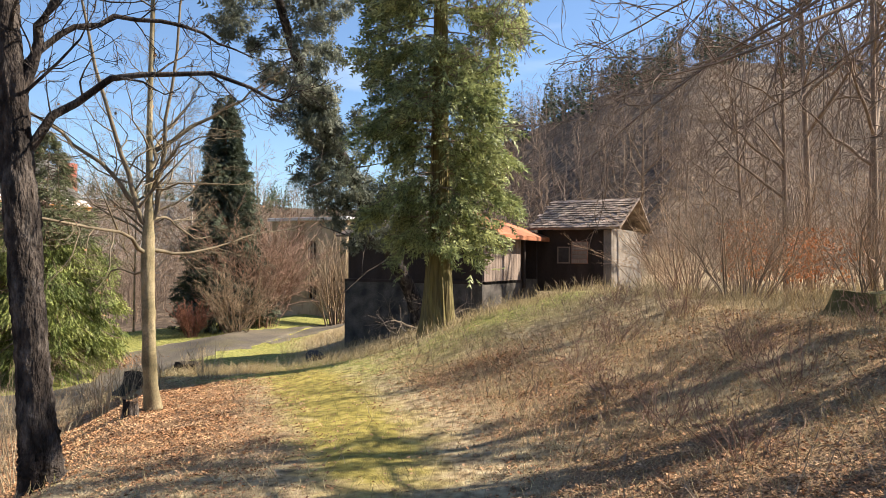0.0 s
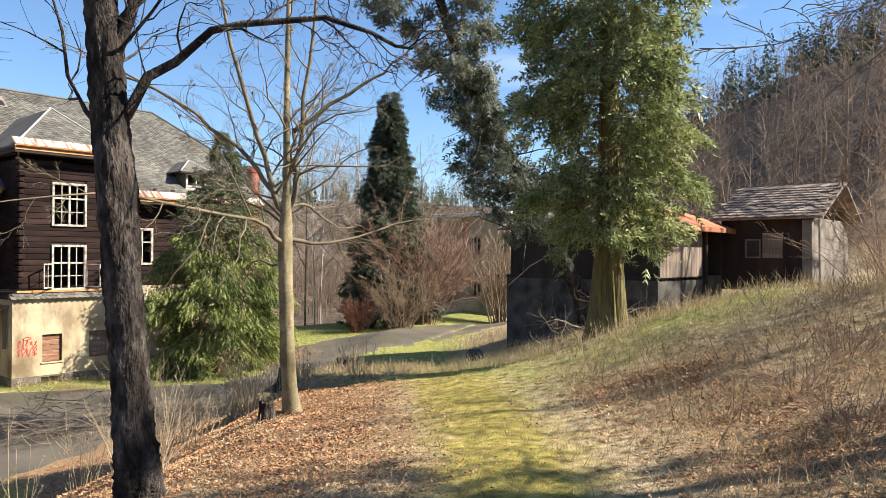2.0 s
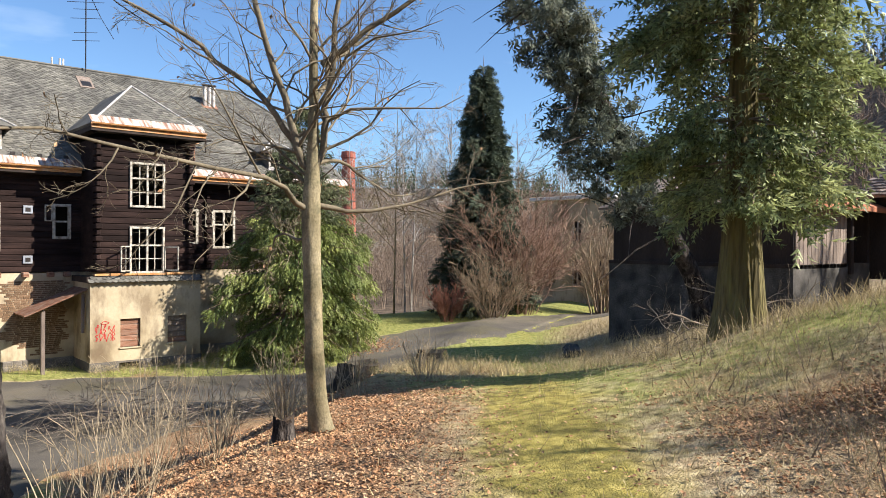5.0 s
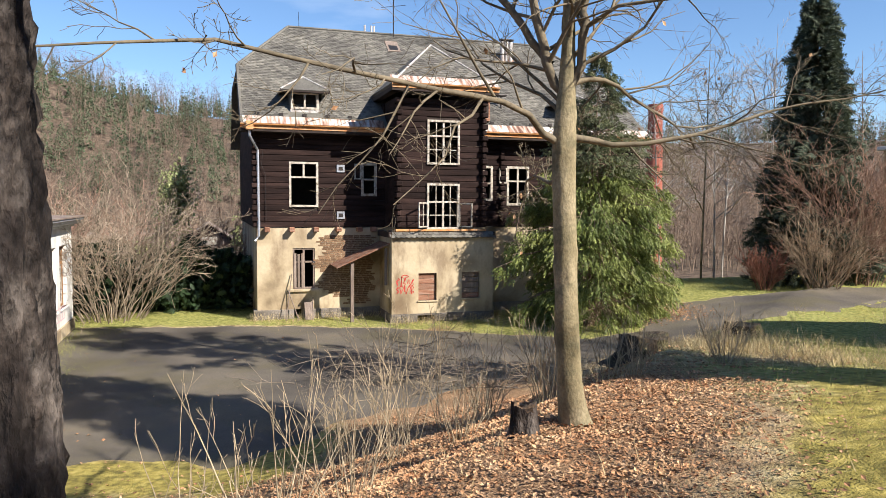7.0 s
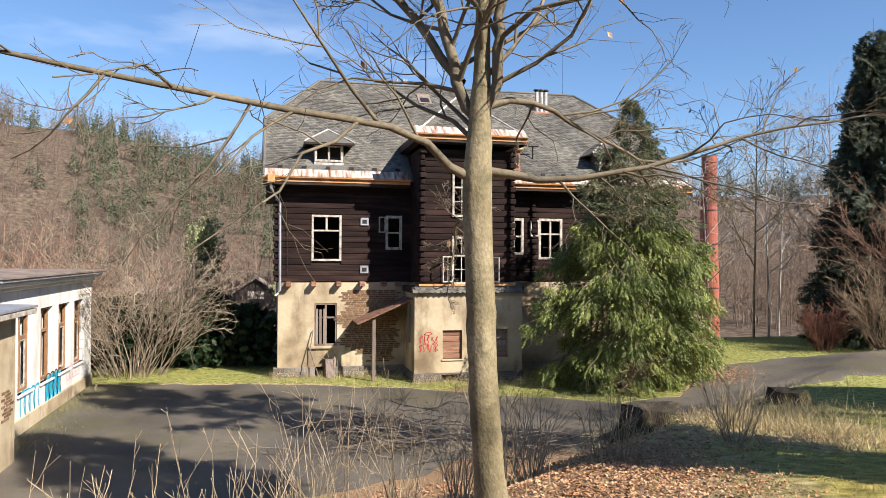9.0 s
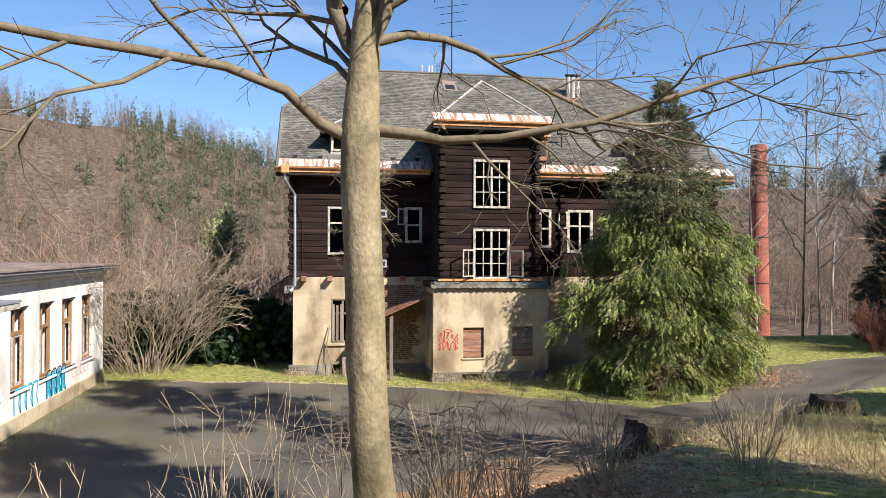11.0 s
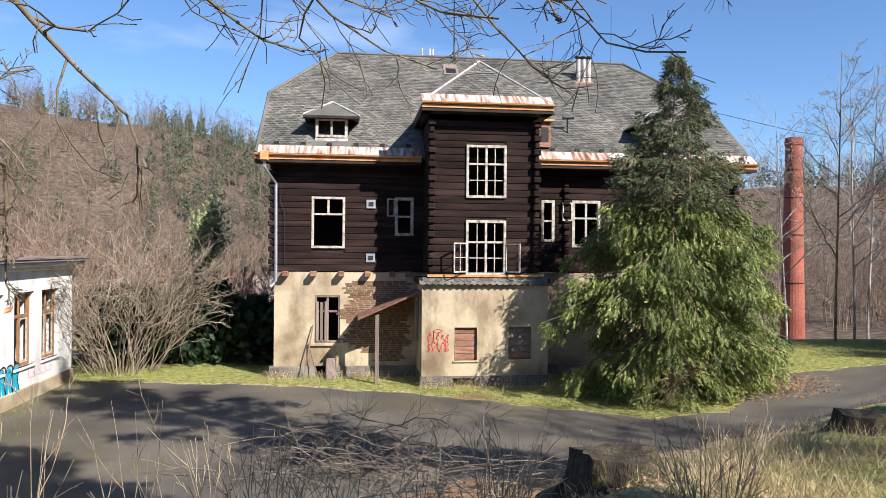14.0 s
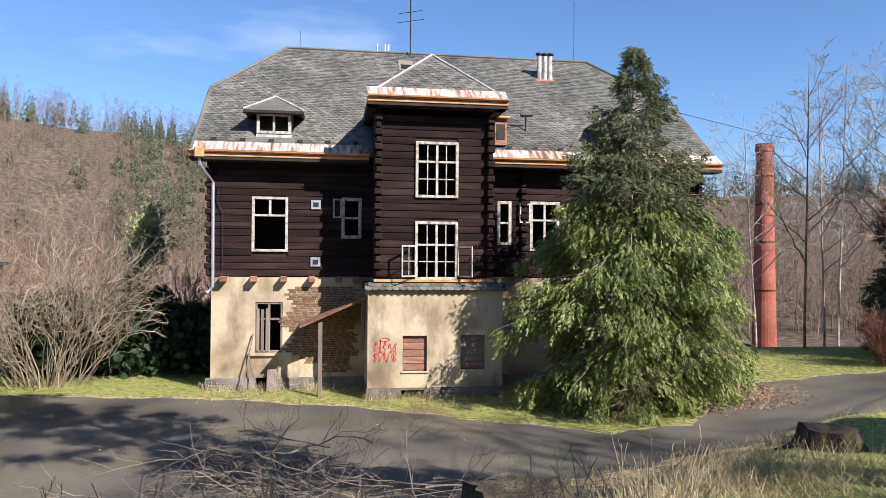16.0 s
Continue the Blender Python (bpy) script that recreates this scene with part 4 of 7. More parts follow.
def dormer(xc, yf, w, zb, ze):
    """A small hipped dormer with a two-light window."""
    x0, x1 = xc - w / 2, xc + w / 2
    Shape().box(x0, x0 + 0.1, yf, EY + (ze - EZ) / slope, zb - 0.1, ze).make("dormer_cheek", M["slate"], house)
    Shape().box(x1 - 0.1, x1, yf, EY + (ze - EZ) / slope, zb - 0.1, ze).make("dormer_cheek", M["slate"], house)
    # dark sheet in place of the unlit space behind the dormer window
    Shape().box(x0 + 0.1, x1 - 0.1, yf + 0.5, yf + 0.55, zb - 0.1, ze).make("dormer_dark", M["room_shade"], house)
    Shape().box(x0, x1, yf - 0.03, yf + 0.06, zb - 0.16, zb, 0.01).make("dormer_sill", M["flash"], house)
    window(x0 + 0.02, x1 - 0.02, zb, ze - 0.04, yf + 0.02, house, 2, 0.97, 1, frame_w=0.1)
    o = 0.42
    a, b, yfr = x0 - o, x1 + o, yf - 0.3
    ah = ze + 0.68
    ay_, yb = yf + 0.75, EY + (ah - EZ) / slope
    eb = EY + (ze - EZ) / slope
    Shape().slab([(a, yfr, ze), (b, yfr, ze), (xc, ay_, ah)], 0.06).make("dormer_roof", M["slate"], house)
    Shape().slab([(a, eb, ze), (a, yfr, ze), (xc, ay_, ah), (xc, yb, ah)], 0.06).make("dormer_roof", M["slate"], house)
    Shape().slab([(b, yfr, ze), (b, eb, ze), (xc, yb, ah), (xc, ay_, ah)], 0.06).make("dormer_roof", M["slate"], house)
    for q in (a, b):
        Shape().tube([(q, yfr, ze + 0.02), (xc, ay_, ah + 0.02)], 0.035, 6).make("hip_flashing", M["flash"], house)
    Shape().box(a, b, yfr, yf, ze - 0.09, ze - 0.03).make("soffit", M["dark_wood"], house)


dormer(9.35, 35.35, 1.2, 4.95, 5.72)
dormer(21.9, 35.35, 1.2, 4.95, 5.72)
# downpipe
Shape().tube([(7.05, 34.42, 4.05), (7.05, 34.45, 3.75), (7.4, 35.0, 3.2), (7.42, 35.02, 0.2), (7.42, 35.02, -0.3), (7.25, 34.95, -0.5)], 0.055, 8).make("downpipe", M["zinc"], house, "grey zinc downpipe")
Shape().box(6.9, 7.2, 34.25, 34.5, 3.95, 4.3, 0.03).make("rain_head", M["copper"], house)
# porch canopy by the bay
can = Shape().slab([(10.35, 33.5, -1.52), (12.5, 33.3, -0.55), (12.5, HY - 0.02, -0.55), (10.35, HY - 0.02, -1.52)], 0.06).make("porch_canopy", M["red_wood"], house)
Shape().box(10.95, 11.09, 33.6, 33.74, GZ - 0.1, -1.36, 0.015).make("porch_post", M["grey_wood"], house)
Shape().box(12.33, 12.45, 33.45, 33.57, -2.3, -0.75, 0.015).make("porch_brace", M["grey_wood"], house)
# flues, antenna, skylight
for k in range(3):
    x = 20.15 + 0.24 * k
    fl = Shape().tube([(x, 40.2, roof_z(40.2) - 0.2), (x, 40.2, 9.5)], 0.095, 10).make("flue", M["flash"], house)
    Shape().tube([(x, 40.2, 9.5), (x, 40.2, 9.56), (x, 40.2, 9.62)], [0.06, 0.17, 0.15], 10).make("cowl", M["dark_metal"], fl)
Shape().slab([(19.98, 39.95, roof_z(39.95) + 0.03), (20.8, 39.95, roof_z(39.95) + 0.03), (20.8, 40.45, roof_z(40.45) + 0.03), (19.98, 40.45, roof_z(40.45) + 0.03)], 0.04).make("flue_base", M["red_wood"], house)
ant = Shape().tube([(14.7, 41.7, 9.6), (14.7, 41.7, 13.4)], 0.03, 6).make("antenna", M["dark_metal"], house)
for z, w in ((13.1, 0.8), (12.75, 0.55), (12.3, 0.65), (11.6, 0.5), (11.2, 0.6)):
    Shape().tube([(14.7 - w, 41.7 + 0.3 * w, z - 0.1 * w), (14.7 + w, 41.7 - 0.3 * w, z + 0.1 * w)], 0.014, 5).make("antenna_arm", M["dark_metal"], ant)
for x in (13.25, 13.6, 13.75):
    Shape().tube([(x, 42.0, 9.6), (x, 42.0, 10.2)], 0.05, 6).make("vent_pipe", M["flash"], house)
Shape().tube([(9.9, 42, 9.7), (9.9, 42, 10.6)], 0.012, 4).make("lightning_rod", M["dark_metal"], house)
Shape().tube([(22.3, 42, 9.7), (22.3, 42, 12.6)], 0.012, 4).make("lightning_rod", M["dark_metal"], house)
zy = lambda y: roof_z(y) + 0.06
Shape().slab([(14.1, 40.3, zy(40.3)), (14.75, 40.3, zy(40.3)), (14.75, 41.2, zy(41.2)), (14.1, 41.2, zy(41.2))], 0.06).make("skylight_frame", M["grey_wood"], house)
# black plate painted in for the darkness of the open skylight
Shape().slab([(14.2, 40.4, zy(40.4) + 0.01), (14.65, 40.4, zy(40.4) + 0.01), (14.65, 40.8, zy(40.8) + 0.01), (14.2, 40.8, zy(40.8) + 0.01)], 0.02).make("skylight_opening", M["black_paint"], house)

# ---------- white flat-roofed building ----------
wb = thing("white_building", (-4, 30, GZ), "white rendered single-storey building with brown window frames and a flat roof", "building")
WX, WY0, WY1 = 0.47, 24.3, 35.0
WIN_Y = [(24.9, 26.1), (26.75, 28.0), (28.75, 29.98), (30.62, 31.95), (32.52, 33.85)]
WT, WBZ, WTZ = 0.13, -2.72, -0.5
plain_wall("side_wall", WY0, WY1, WX - 0.4, WX, -3.35, WT, [(y0, y1, WBZ, WTZ) for y0, y1 in WIN_Y], M["white_plaster"], wb, "sunlit white rendered wall", "y")
Shape().box(WX - 0.45, WX + 0.05, WY0, WY1 + 0.05, GZ - 0.5, -3.35, 0.02).make("plinth", M["plaster"], wb)
Shape().box(-9, WX - 0.401, WY1 - 0.4, WY1, GZ - 0.4, WT).make("end_wall", M["white_plaster"], wb)
Shape().box(-9, -8.6, WY0, WY1 - 0.401, GZ - 0.4, WT).make("back_wall", M["white_plaster"], wb)
Shape().box(-4, -3.8, WY0, WY1 - 0.401, GZ, WT).make("inner_wall", M["white_plaster"], wb)
Shape().box(-8.6, WX - 0.41, WY0, WY1 - 0.41, GZ - 0.2, GZ + 0.05).make("inner_floor", M["room_shade"], wb)
Shape().box(-9.1, WX + 0.10, WY0, WY1 + 0.12, WT, WT + 0.12, 0.02).make("cornice", M["white_plaster"], wb)
Shape().box(-9.3, WX + 0.30, WY0, WY1 + 0.34, WT + 0.121, WT + 0.26, 0.03).make("cornice", M["white_plaster"], wb)
Shape().box(-9.4, WX + 0.42, WY0 - 0.05, WY1 + 0.46, WT + 0.261, WT + 0.34, 0.015).make("roof_edge", M["zinc"], wb, "dull grey metal roof edge")
Shape().slab([(-9.5, WY0 - 0.1, WT + 0.5), (WX + 0.46, WY0 - 0.1, WT + 0.40), (WX + 0.46, WY1 + 0.5, WT + 0.40), (-9.5, WY1 + 0.5, WT + 0.5)], 0.05).make("roof", M["moss_tile"], wb)
for j, (y0, y1) in enumerate(WIN_Y):
    xo, xi = WX - 0.13, WX - 0.22
    f = Shape().box(xi, xo, y0, y0 + 0.09, WBZ, WTZ, 0.006).box(xi, xo, y1 - 0.09, y1, WBZ, WTZ, 0.006).box(xi, xo, y0 + 0.09, y1 - 0.09, WTZ - 0.09, WTZ, 0.006).box(xi, xo, y0 + 0.09, y1 - 0.09, WBZ, WBZ + 0.09, 0.006)
    win = f.make("window", M["brown_frame"], wb)
    zt = WTZ - 0.72
    Shape().box(xi + 0.01, xo - 0.01, y0 + 0.09, y1 - 0.09, zt - 0.05, zt + 0.05, 0.006).make("transom", M["brown_frame"], win)
    Shape().box(xi + 0.015, xo - 0.015, (y0 + y1) / 2 - 0.045, (y0 + y1) / 2 + 0.045, WBZ + 0.09, zt - 0.051, 0.006).make("mullion", M["brown_frame"], win)
    Shape().box(xi + 0.02, xo - 0.02, (y0 + y1) / 2 - 0.03, (y0 + y1) / 2 + 0.03, zt + 0.051, WTZ - 0.09, 0.006).make("mullion", M["brown_frame"], win)
    for a_, b_ in ((y0 + 0.09, (y0 + y1) / 2 - 0.045), ((y0 + y1) / 2 + 0.045, y1 - 0.09)):
        if (j + (a_ > y0 + 0.2)) % 3:
            Shape().box(xi + 0.025, xo - 0.03, a_, a_ + 0.05, WBZ + 0.09, zt - 0.051).box(xi + 0.025, xo - 0.03, b_ - 0.05, b_, WBZ + 0.09, zt - 0.051).box(xi + 0.025, xo - 0.03, a_ + 0.05, b_ - 0.05, WBZ + 0.09, WBZ + 0.16).box(xi + 0.025, xo - 0.03, a_ + 0.05, b_ - 0.05, zt - 0.11, zt - 0.051).make("sash", M["white_paint"], win, "flaking white inner sash")
    Shape().box(WX - 0.12, WX + 0.06, y0 - 0.05, y1 + 0.05, WBZ - 0.07, WBZ, 0.01).make("sill", M["white_plaster"], win)
ann = thing("annex", (-2, 22, GZ), "yellow rendered porch annex with a tin roof on the white building", "building")
AX, AY0, AY1, AT = 1.25, 19.8, 24.0, -0.33
# solid dark block stands in for the unlit room behind the window
Shape().box(-6, AX - 0.31, AY0, AY1, GZ - 0.4, AT).make("core", M["room_shade"], ann)
plain_wall("wall", AY0, AY1, AX - 0.3, AX, GZ - 0.4, AT, [(21.4, 22.9, -2.9, -0.95)], M["plaster"], ann, "sunlit cracked yellow plaster", "y")
af = Shape().box(AX - 0.2, AX - 0.1, 21.4, 21.5, -2.9, -0.95).box(AX - 0.2, AX - 0.1, 22.8, 22.9, -2.9, -0.95).box(AX - 0.2, AX - 0.1, 21.5, 22.8, -1.05, -0.95).box(AX - 0.2, AX - 0.1, 21.5, 22.8, -2.9, -2.8).make("window", M["brown_frame"], ann)
Shape().box(AX - 0.19, AX - 0.11, 22.11, 22.19, -2.8, -1.05).make("mullion", M["brown_frame"], af)
Shape().slab([(-6.3, AY0 - 0.3, AT + 0.45), (AX + 0.42, AY0 - 0.3, AT + 0.22), (AX + 0.42, AY1 + 0.22, AT + 0.22), (-6.3, AY1 + 0.22, AT + 0.45)], 0.05).make("roof", M["zinc"], ann)
Shape().box(AX + 0.02, AX + 0.40, AY0 - 0.28, AY1 + 0.2, AT + 0.02, AT + 0.15, 0.01).make("eave_board", M["white_paint"], ann)
ab = np.random.RandomState(8)
for i in range(9):
    for j in range(4 - abs(i - 4) // 2):
        yb = 23.2 + 0.25 * j + (0.12 if i % 2 else 0) - 0.1 * ab.uniform()
        if yb + 0.24 < AY1:
            Shape().box(AX - 0.02, AX + 0.004 + 0.006 * ab.uniform(), yb, yb + 0.238, -2.7 + i * 0.078, -2.7 + i * 0.078 + 0.066, 0.004).make("brick", M["brick"], ann)

# ---------- dark wooden cottage ----------
cot = thing("cottage", (30, 13, 0), "dark weathered wooden cottage on a stone base with sagging tiled roofs", "house")
CX, CY = 25.7, 11.9
# the base's shade is in its stone colour
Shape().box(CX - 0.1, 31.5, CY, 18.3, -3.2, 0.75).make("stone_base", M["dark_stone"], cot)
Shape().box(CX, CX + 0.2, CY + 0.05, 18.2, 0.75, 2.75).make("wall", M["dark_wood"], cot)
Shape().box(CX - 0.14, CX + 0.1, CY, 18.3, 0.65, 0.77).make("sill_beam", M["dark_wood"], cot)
Shape().box(CX + 0.2, 31.5, 18.0, 18.2, 0.75, 2.75).make("wall", M["dark_wood"], cot)
Shape().box(31.3, 31.5, CY, 18.0, 0.75, 2.75).make("wall", M["dark_wood"], cot)
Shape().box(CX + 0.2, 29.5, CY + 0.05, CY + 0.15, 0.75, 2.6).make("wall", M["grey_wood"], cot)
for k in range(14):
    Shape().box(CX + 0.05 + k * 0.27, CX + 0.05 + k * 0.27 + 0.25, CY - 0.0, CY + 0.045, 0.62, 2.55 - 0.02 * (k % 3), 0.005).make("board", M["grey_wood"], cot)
RX, RY0, RY1 = 31.5, 8.5, 14.0
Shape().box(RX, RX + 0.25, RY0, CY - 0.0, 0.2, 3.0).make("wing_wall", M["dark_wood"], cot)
Shape().box(RX + 0.25, 37, RY0, RY0 + 0.25, 0.2, 3.0).make("wing_wall", M["stone"], cot)
Shape().box(36.8, 37, RY0 + 0.25, RY1, 0.2, 3.0).make("wing_wall", M["dark_wood"], cot)
Shape().box(RX - 0.25, RX + 0.0, RY0 - 0.05, RY0 + 0.3, 0.0, 2.9, 0.02).make("corner_pier", M["stone"], cot)
Shape().box(29.6, 29.85, CY - 0.1, CY + 0.15, 0.4, 2.75, 0.02).make("post", M["dark_wood"], cot)
sh = Shape().box(RX - 0.06, RX - 0.01, 9.55, 10.29, 1.45, 2.42).make("shutter", M["red_wood"], cot)
for k in range(5):
    Shape().box(RX - 0.09, RX - 0.061, 9.57, 10.27, 1.47 + k * 0.19, 1.47 + k * 0.19 + 0.165, 0.004).make("slat", M["grey_wood"], sh)
wc_ = Shape().box(RX - 0.05, RX - 0.01, 10.36, 10.42, 1.45, 2.2).box(RX - 0.05, RX - 0.01, 10.9, 10.96, 1.45, 2.2).box(RX - 0.05, RX - 0.01, 10.42, 10.9, 2.14, 2.2).box(RX - 0.05, RX - 0.01, 10.42, 10.9, 1.45, 1.51).make("window", M["grey_wood"], cot)
# pane coloured dark in place of an unlit room behind it
Shape().box(RX - 0.03, RX - 0.012, 10.42, 10.9, 1.51, 2.14).make("pane", M["room_shade"], wc_)
ey, hy, rz = CY - 0.55, CY + 2.4, 3.85
Shape().slab([(28.6, hy, rz), (28.6, 18.5, rz), (CX - 0.5, 18.5, 2.6), (CX - 0.5, ey, 2.6)], 0.08).make("roof", M["moss_tile"], cot)
Shape().slab([(32.0, ey, 2.6), (32.0, 18.5, 2.6), (28.6, 18.5, rz), (28.6, hy, rz)], 0.08).make("roof", M["moss_tile"], cot)
Shape().slab([(CX - 0.5, ey, 2.6), (32.0, ey, 2.6), (28.6, hy, rz)], 0.08).make("roof_hip", M["rust_roof"], cot, "orange clay tile hip")
Shape().box(CX - 0.5, 32.0, ey - 0.02, ey + 0.06, 2.42, 2.58, 0.01).make("fascia", M["rust_roof"], cot)
Shape().slab([(RX - 0.6, RY0 - 0.5, 3.0), (RX - 0.6, CY + 0.2, 3.0), (34.4, CY + 0.2, 4.5), (34.4, RY0 - 0.5, 4.5)][::-1], 0.08).make("roof", M["moss_tile"], cot)
Shape().slab([(37.3, RY0 - 0.5, 3.0), (34.4, RY0 - 0.5, 4.5), (34.4, CY + 0.2, 4.5), (37.3, CY + 0.2, 3.0)][::-1], 0.08).make("roof", M["moss_tile"], cot)

# ---------- far brick chimney ----------
stack = thing("factory_chimney", (51.2, 73.0, -9), "tall tapering red brick factory chimney", "chimney")
Shape().tube([(51.2, 73, -9), (51.2, 73, 10.9), (51.2, 73, 11.0), (51.2, 73, 11.25), (51.2, 73, 11.7)], [1.12, 0.74, 0.82, 0.82, 0.78], 24).make("shaft", M["chimney"], stack, smooth=False)
for z in (-2, 2.5, 6.0, 8.6):
    r = 1.12 - 0.38 * (z + 9) / 19.9
    Shape().tube([(51.2, 73, z), (51.2, 73, z + 0.1)], r + 0.03, 24).make("iron_band", M["dark_metal"], stack)


# ---------- vegetation ----------
def gz(x, y):
    return float(ground_z(np.array([x]), np.array([y]))[0])


# grey-barked young beech beside the track
bx, by_ = 8.65, 10.2
bare_tree("beech_tree", (bx, by_, -0.98), "slender leafless beech with smooth grey-brown bark and low spreading limbs", M["bark_grey"], 3,
          ([(0.20, 0.04, -0.25), (0.13, 0.03, 0.05), (0.07, 0.02, 0.4), (0.01, 0, 1.2), (-0.02, 0, 2.0), (-0.04, 0, 2.7), (0.0, 0.02, 3.6), (0.02, 0.06, 5.0), (0.1, 0.1, 7.5), (0.15, 0.2, 10.5)],
           [0.23, 0.155, 0.12, 0.11, 0.105, 0.108, 0.06, 0.048, 0.034, 0.012]),
          [([(0, 0, 2.72), (0.5, -0.09, 2.66), (1.1, -0.18, 2.72), (1.6, -0.27, 2.9), (2.2, -0.4, 3.05), (3.0, -0.6, 3.2), (3.8, -0.7, 3.5)], [0.040, 0.026, 0.020, 0.016, 0.011, 0.007, 0.003]),
           ([(0, 0, 3.2), (0.5, 0.2, 3.3), (1.0, 0.45, 3.15), (1.6, 0.75, 3.0), (2.3, 1.05, 3.0), (3.2, 1.4, 3.3), (4.0, 1.6, 3.7)], [0.034, 0.021, 0.017, 0.013, 0.010, 0.006, 0.003]),
           ([(0, 0, 2.62), (-0.5, -0.15, 2.93), (-1.2, -0.4, 3.02), (-2.0, -0.65, 3.06), (-3.0, -0.95, 3.17), (-3.8, -1.1, 3.1), (-4.8, -1.3, 2.9)], [0.043, 0.028, 0.024, 0.020, 0.015, 0.010, 0.004]),
           ([(0, 0, 2.9), (-0.15, 0.1, 3.45), (-0.36, 0.2, 4.1), (-0.7, 0.4, 5.5), (-1.1, 0.7, 8.0)], [0.05, 0.045, 0.04, 0.03, 0.01]),
           ([(0.0, 0, 3.0), (0.1, -0.05, 3.6), (0.16, -0.08, 4.2), (0.3, -0.2, 6.0), (0.5, -0.4, 8.5)], [0.046, 0.042, 0.036, 0.025, 0.01]),
           ([(-0.14, 0.1, 3.4), (-0.5, 0.4, 4.0), (-1.0, 0.75, 4.5), (-1.8, 1.3, 5.1), (-2.8, 1.9, 5.6)], [0.04, 0.034, 0.028, 0.018, 0.006]),
           ([(-0.02, 0.05, 2.35), (0.0, 0.5, 2.32), (0.04, 0.95, 2.38), (0.06, 1.2, 2.1), (0.03, 1.3, 1.7)], [0.026, 0.018, 0.013, 0.010, 0.004]),
           ([(0.0, 0.05, 3.9), (0.7, 0.6, 4.7), (1.6, 1.1, 5.3), (2.4, 1.4, 6.2)], [0.045, 0.03, 0.02, 0.006]),
           ([(0.1, 0.0, 4.4), (0.9, -0.8, 5.2), (1.6, -1.6, 6.0)], [0.04, 0.025, 0.006])],
          twigs=(14, 7), fine=5, sides=14, twig_len=0.26, up=0.05, least=0.0017, hanging=60, limb_mat=M["limb_grey"], relief=(0.026, 0.02, 5, 34))

# dark rough tree close to the track
bare_tree("alder_tree", (4.73, 7.2, gz(4.73, 7.2)), "dark leafless tree with rough cracked bark leaning beside the track", M["bark_dark"], 8,
          ([(0.1, -0.02, -0.3), (0.05, 0, 0.1), (0.0, 0, 0.6), (-0.06, 0.06, 1.8), (-0.14, 0.15, 3.2), (-0.22, 0.25, 4.6), (-0.3, 0.4, 6.5), (-0.3, 0.6, 9.5)],
           [0.28, 0.21, 0.176, 0.158, 0.150, 0.138, 0.10, 0.025]),
          [([(-0.14, 0.17, 3.4), (0.1, -0.08, 3.8), (0.47, -0.55, 4.26), (1.0, -1.17, 4.36), (1.32, -1.53, 4.26), (1.6, -1.8, 4.12), (1.7, -1.85, 4.3)], [0.058, 0.046, 0.034, 0.026, 0.021, 0.014, 0.005]),
           ([(-0.16, 0.17, 3.9), (0.1, 0.0, 4.9), (0.4, -0.25, 5.9), (0.6, -0.3, 7.2)], [0.06, 0.05, 0.035, 0.012]),
           ([(-0.18, 0.2, 4.2), (0.4, -0.1, 4.9), (1.1, -0.7, 5.0), (1.7, -1.3, 4.7)], [0.04, 0.03, 0.022, 0.008]),
           ([(-0.2, 0.2, 4.8), (-0.9, 0.5, 5.5), (-1.6, 0.9, 6.4)], [0.06, 0.04, 0.012])],
          twigs=(11, 6), fine=3, sides=14, twig_len=0.3, relief=(0.06, 0.2, 15, 7))


# scaly evergreens
def foliage(name, rng, centres, outward, size, k, mat, parent, droop=0.3, width=0.1, narrow=1.0):
    v, f = scatter_tris(frond(k, droop, width, 0, narrow), centres, frame_of(outward, rng), size)
    ob = fast_mesh(name, v, f, mat, parent)
    ob["kind"] = "stuff"
    return ob


def lumps(rng, n, zlo, zhi, profile, lean=None, clumps=70, clump_r=0.55, inner=0.55):
    """Places of leaf sprays: clumps on a lumpy crown, some within."""
    cz = rng.uniform(zlo, zhi, clumps)
    az = rng.uniform(0, 2 * np.pi, clumps)
    r = profile(cz) * rng.uniform(inner, 1.0, clumps)
    c = np.stack([np.cos(az) * r, np.sin(az) * r, cz], -1)
    which = rng.randint(0, clumps, n)
    d = rng.normal(size=(n, 3)) * clump_r * np.array([0.55, 0.55, 0.75])
    p = c[which] + d
    out = np.stack([p[:, 0], p[:, 1], np.zeros(n)], -1)
    out /= np.linalg.norm(out, axis=1)[:, None] + 0.3
    return p, out


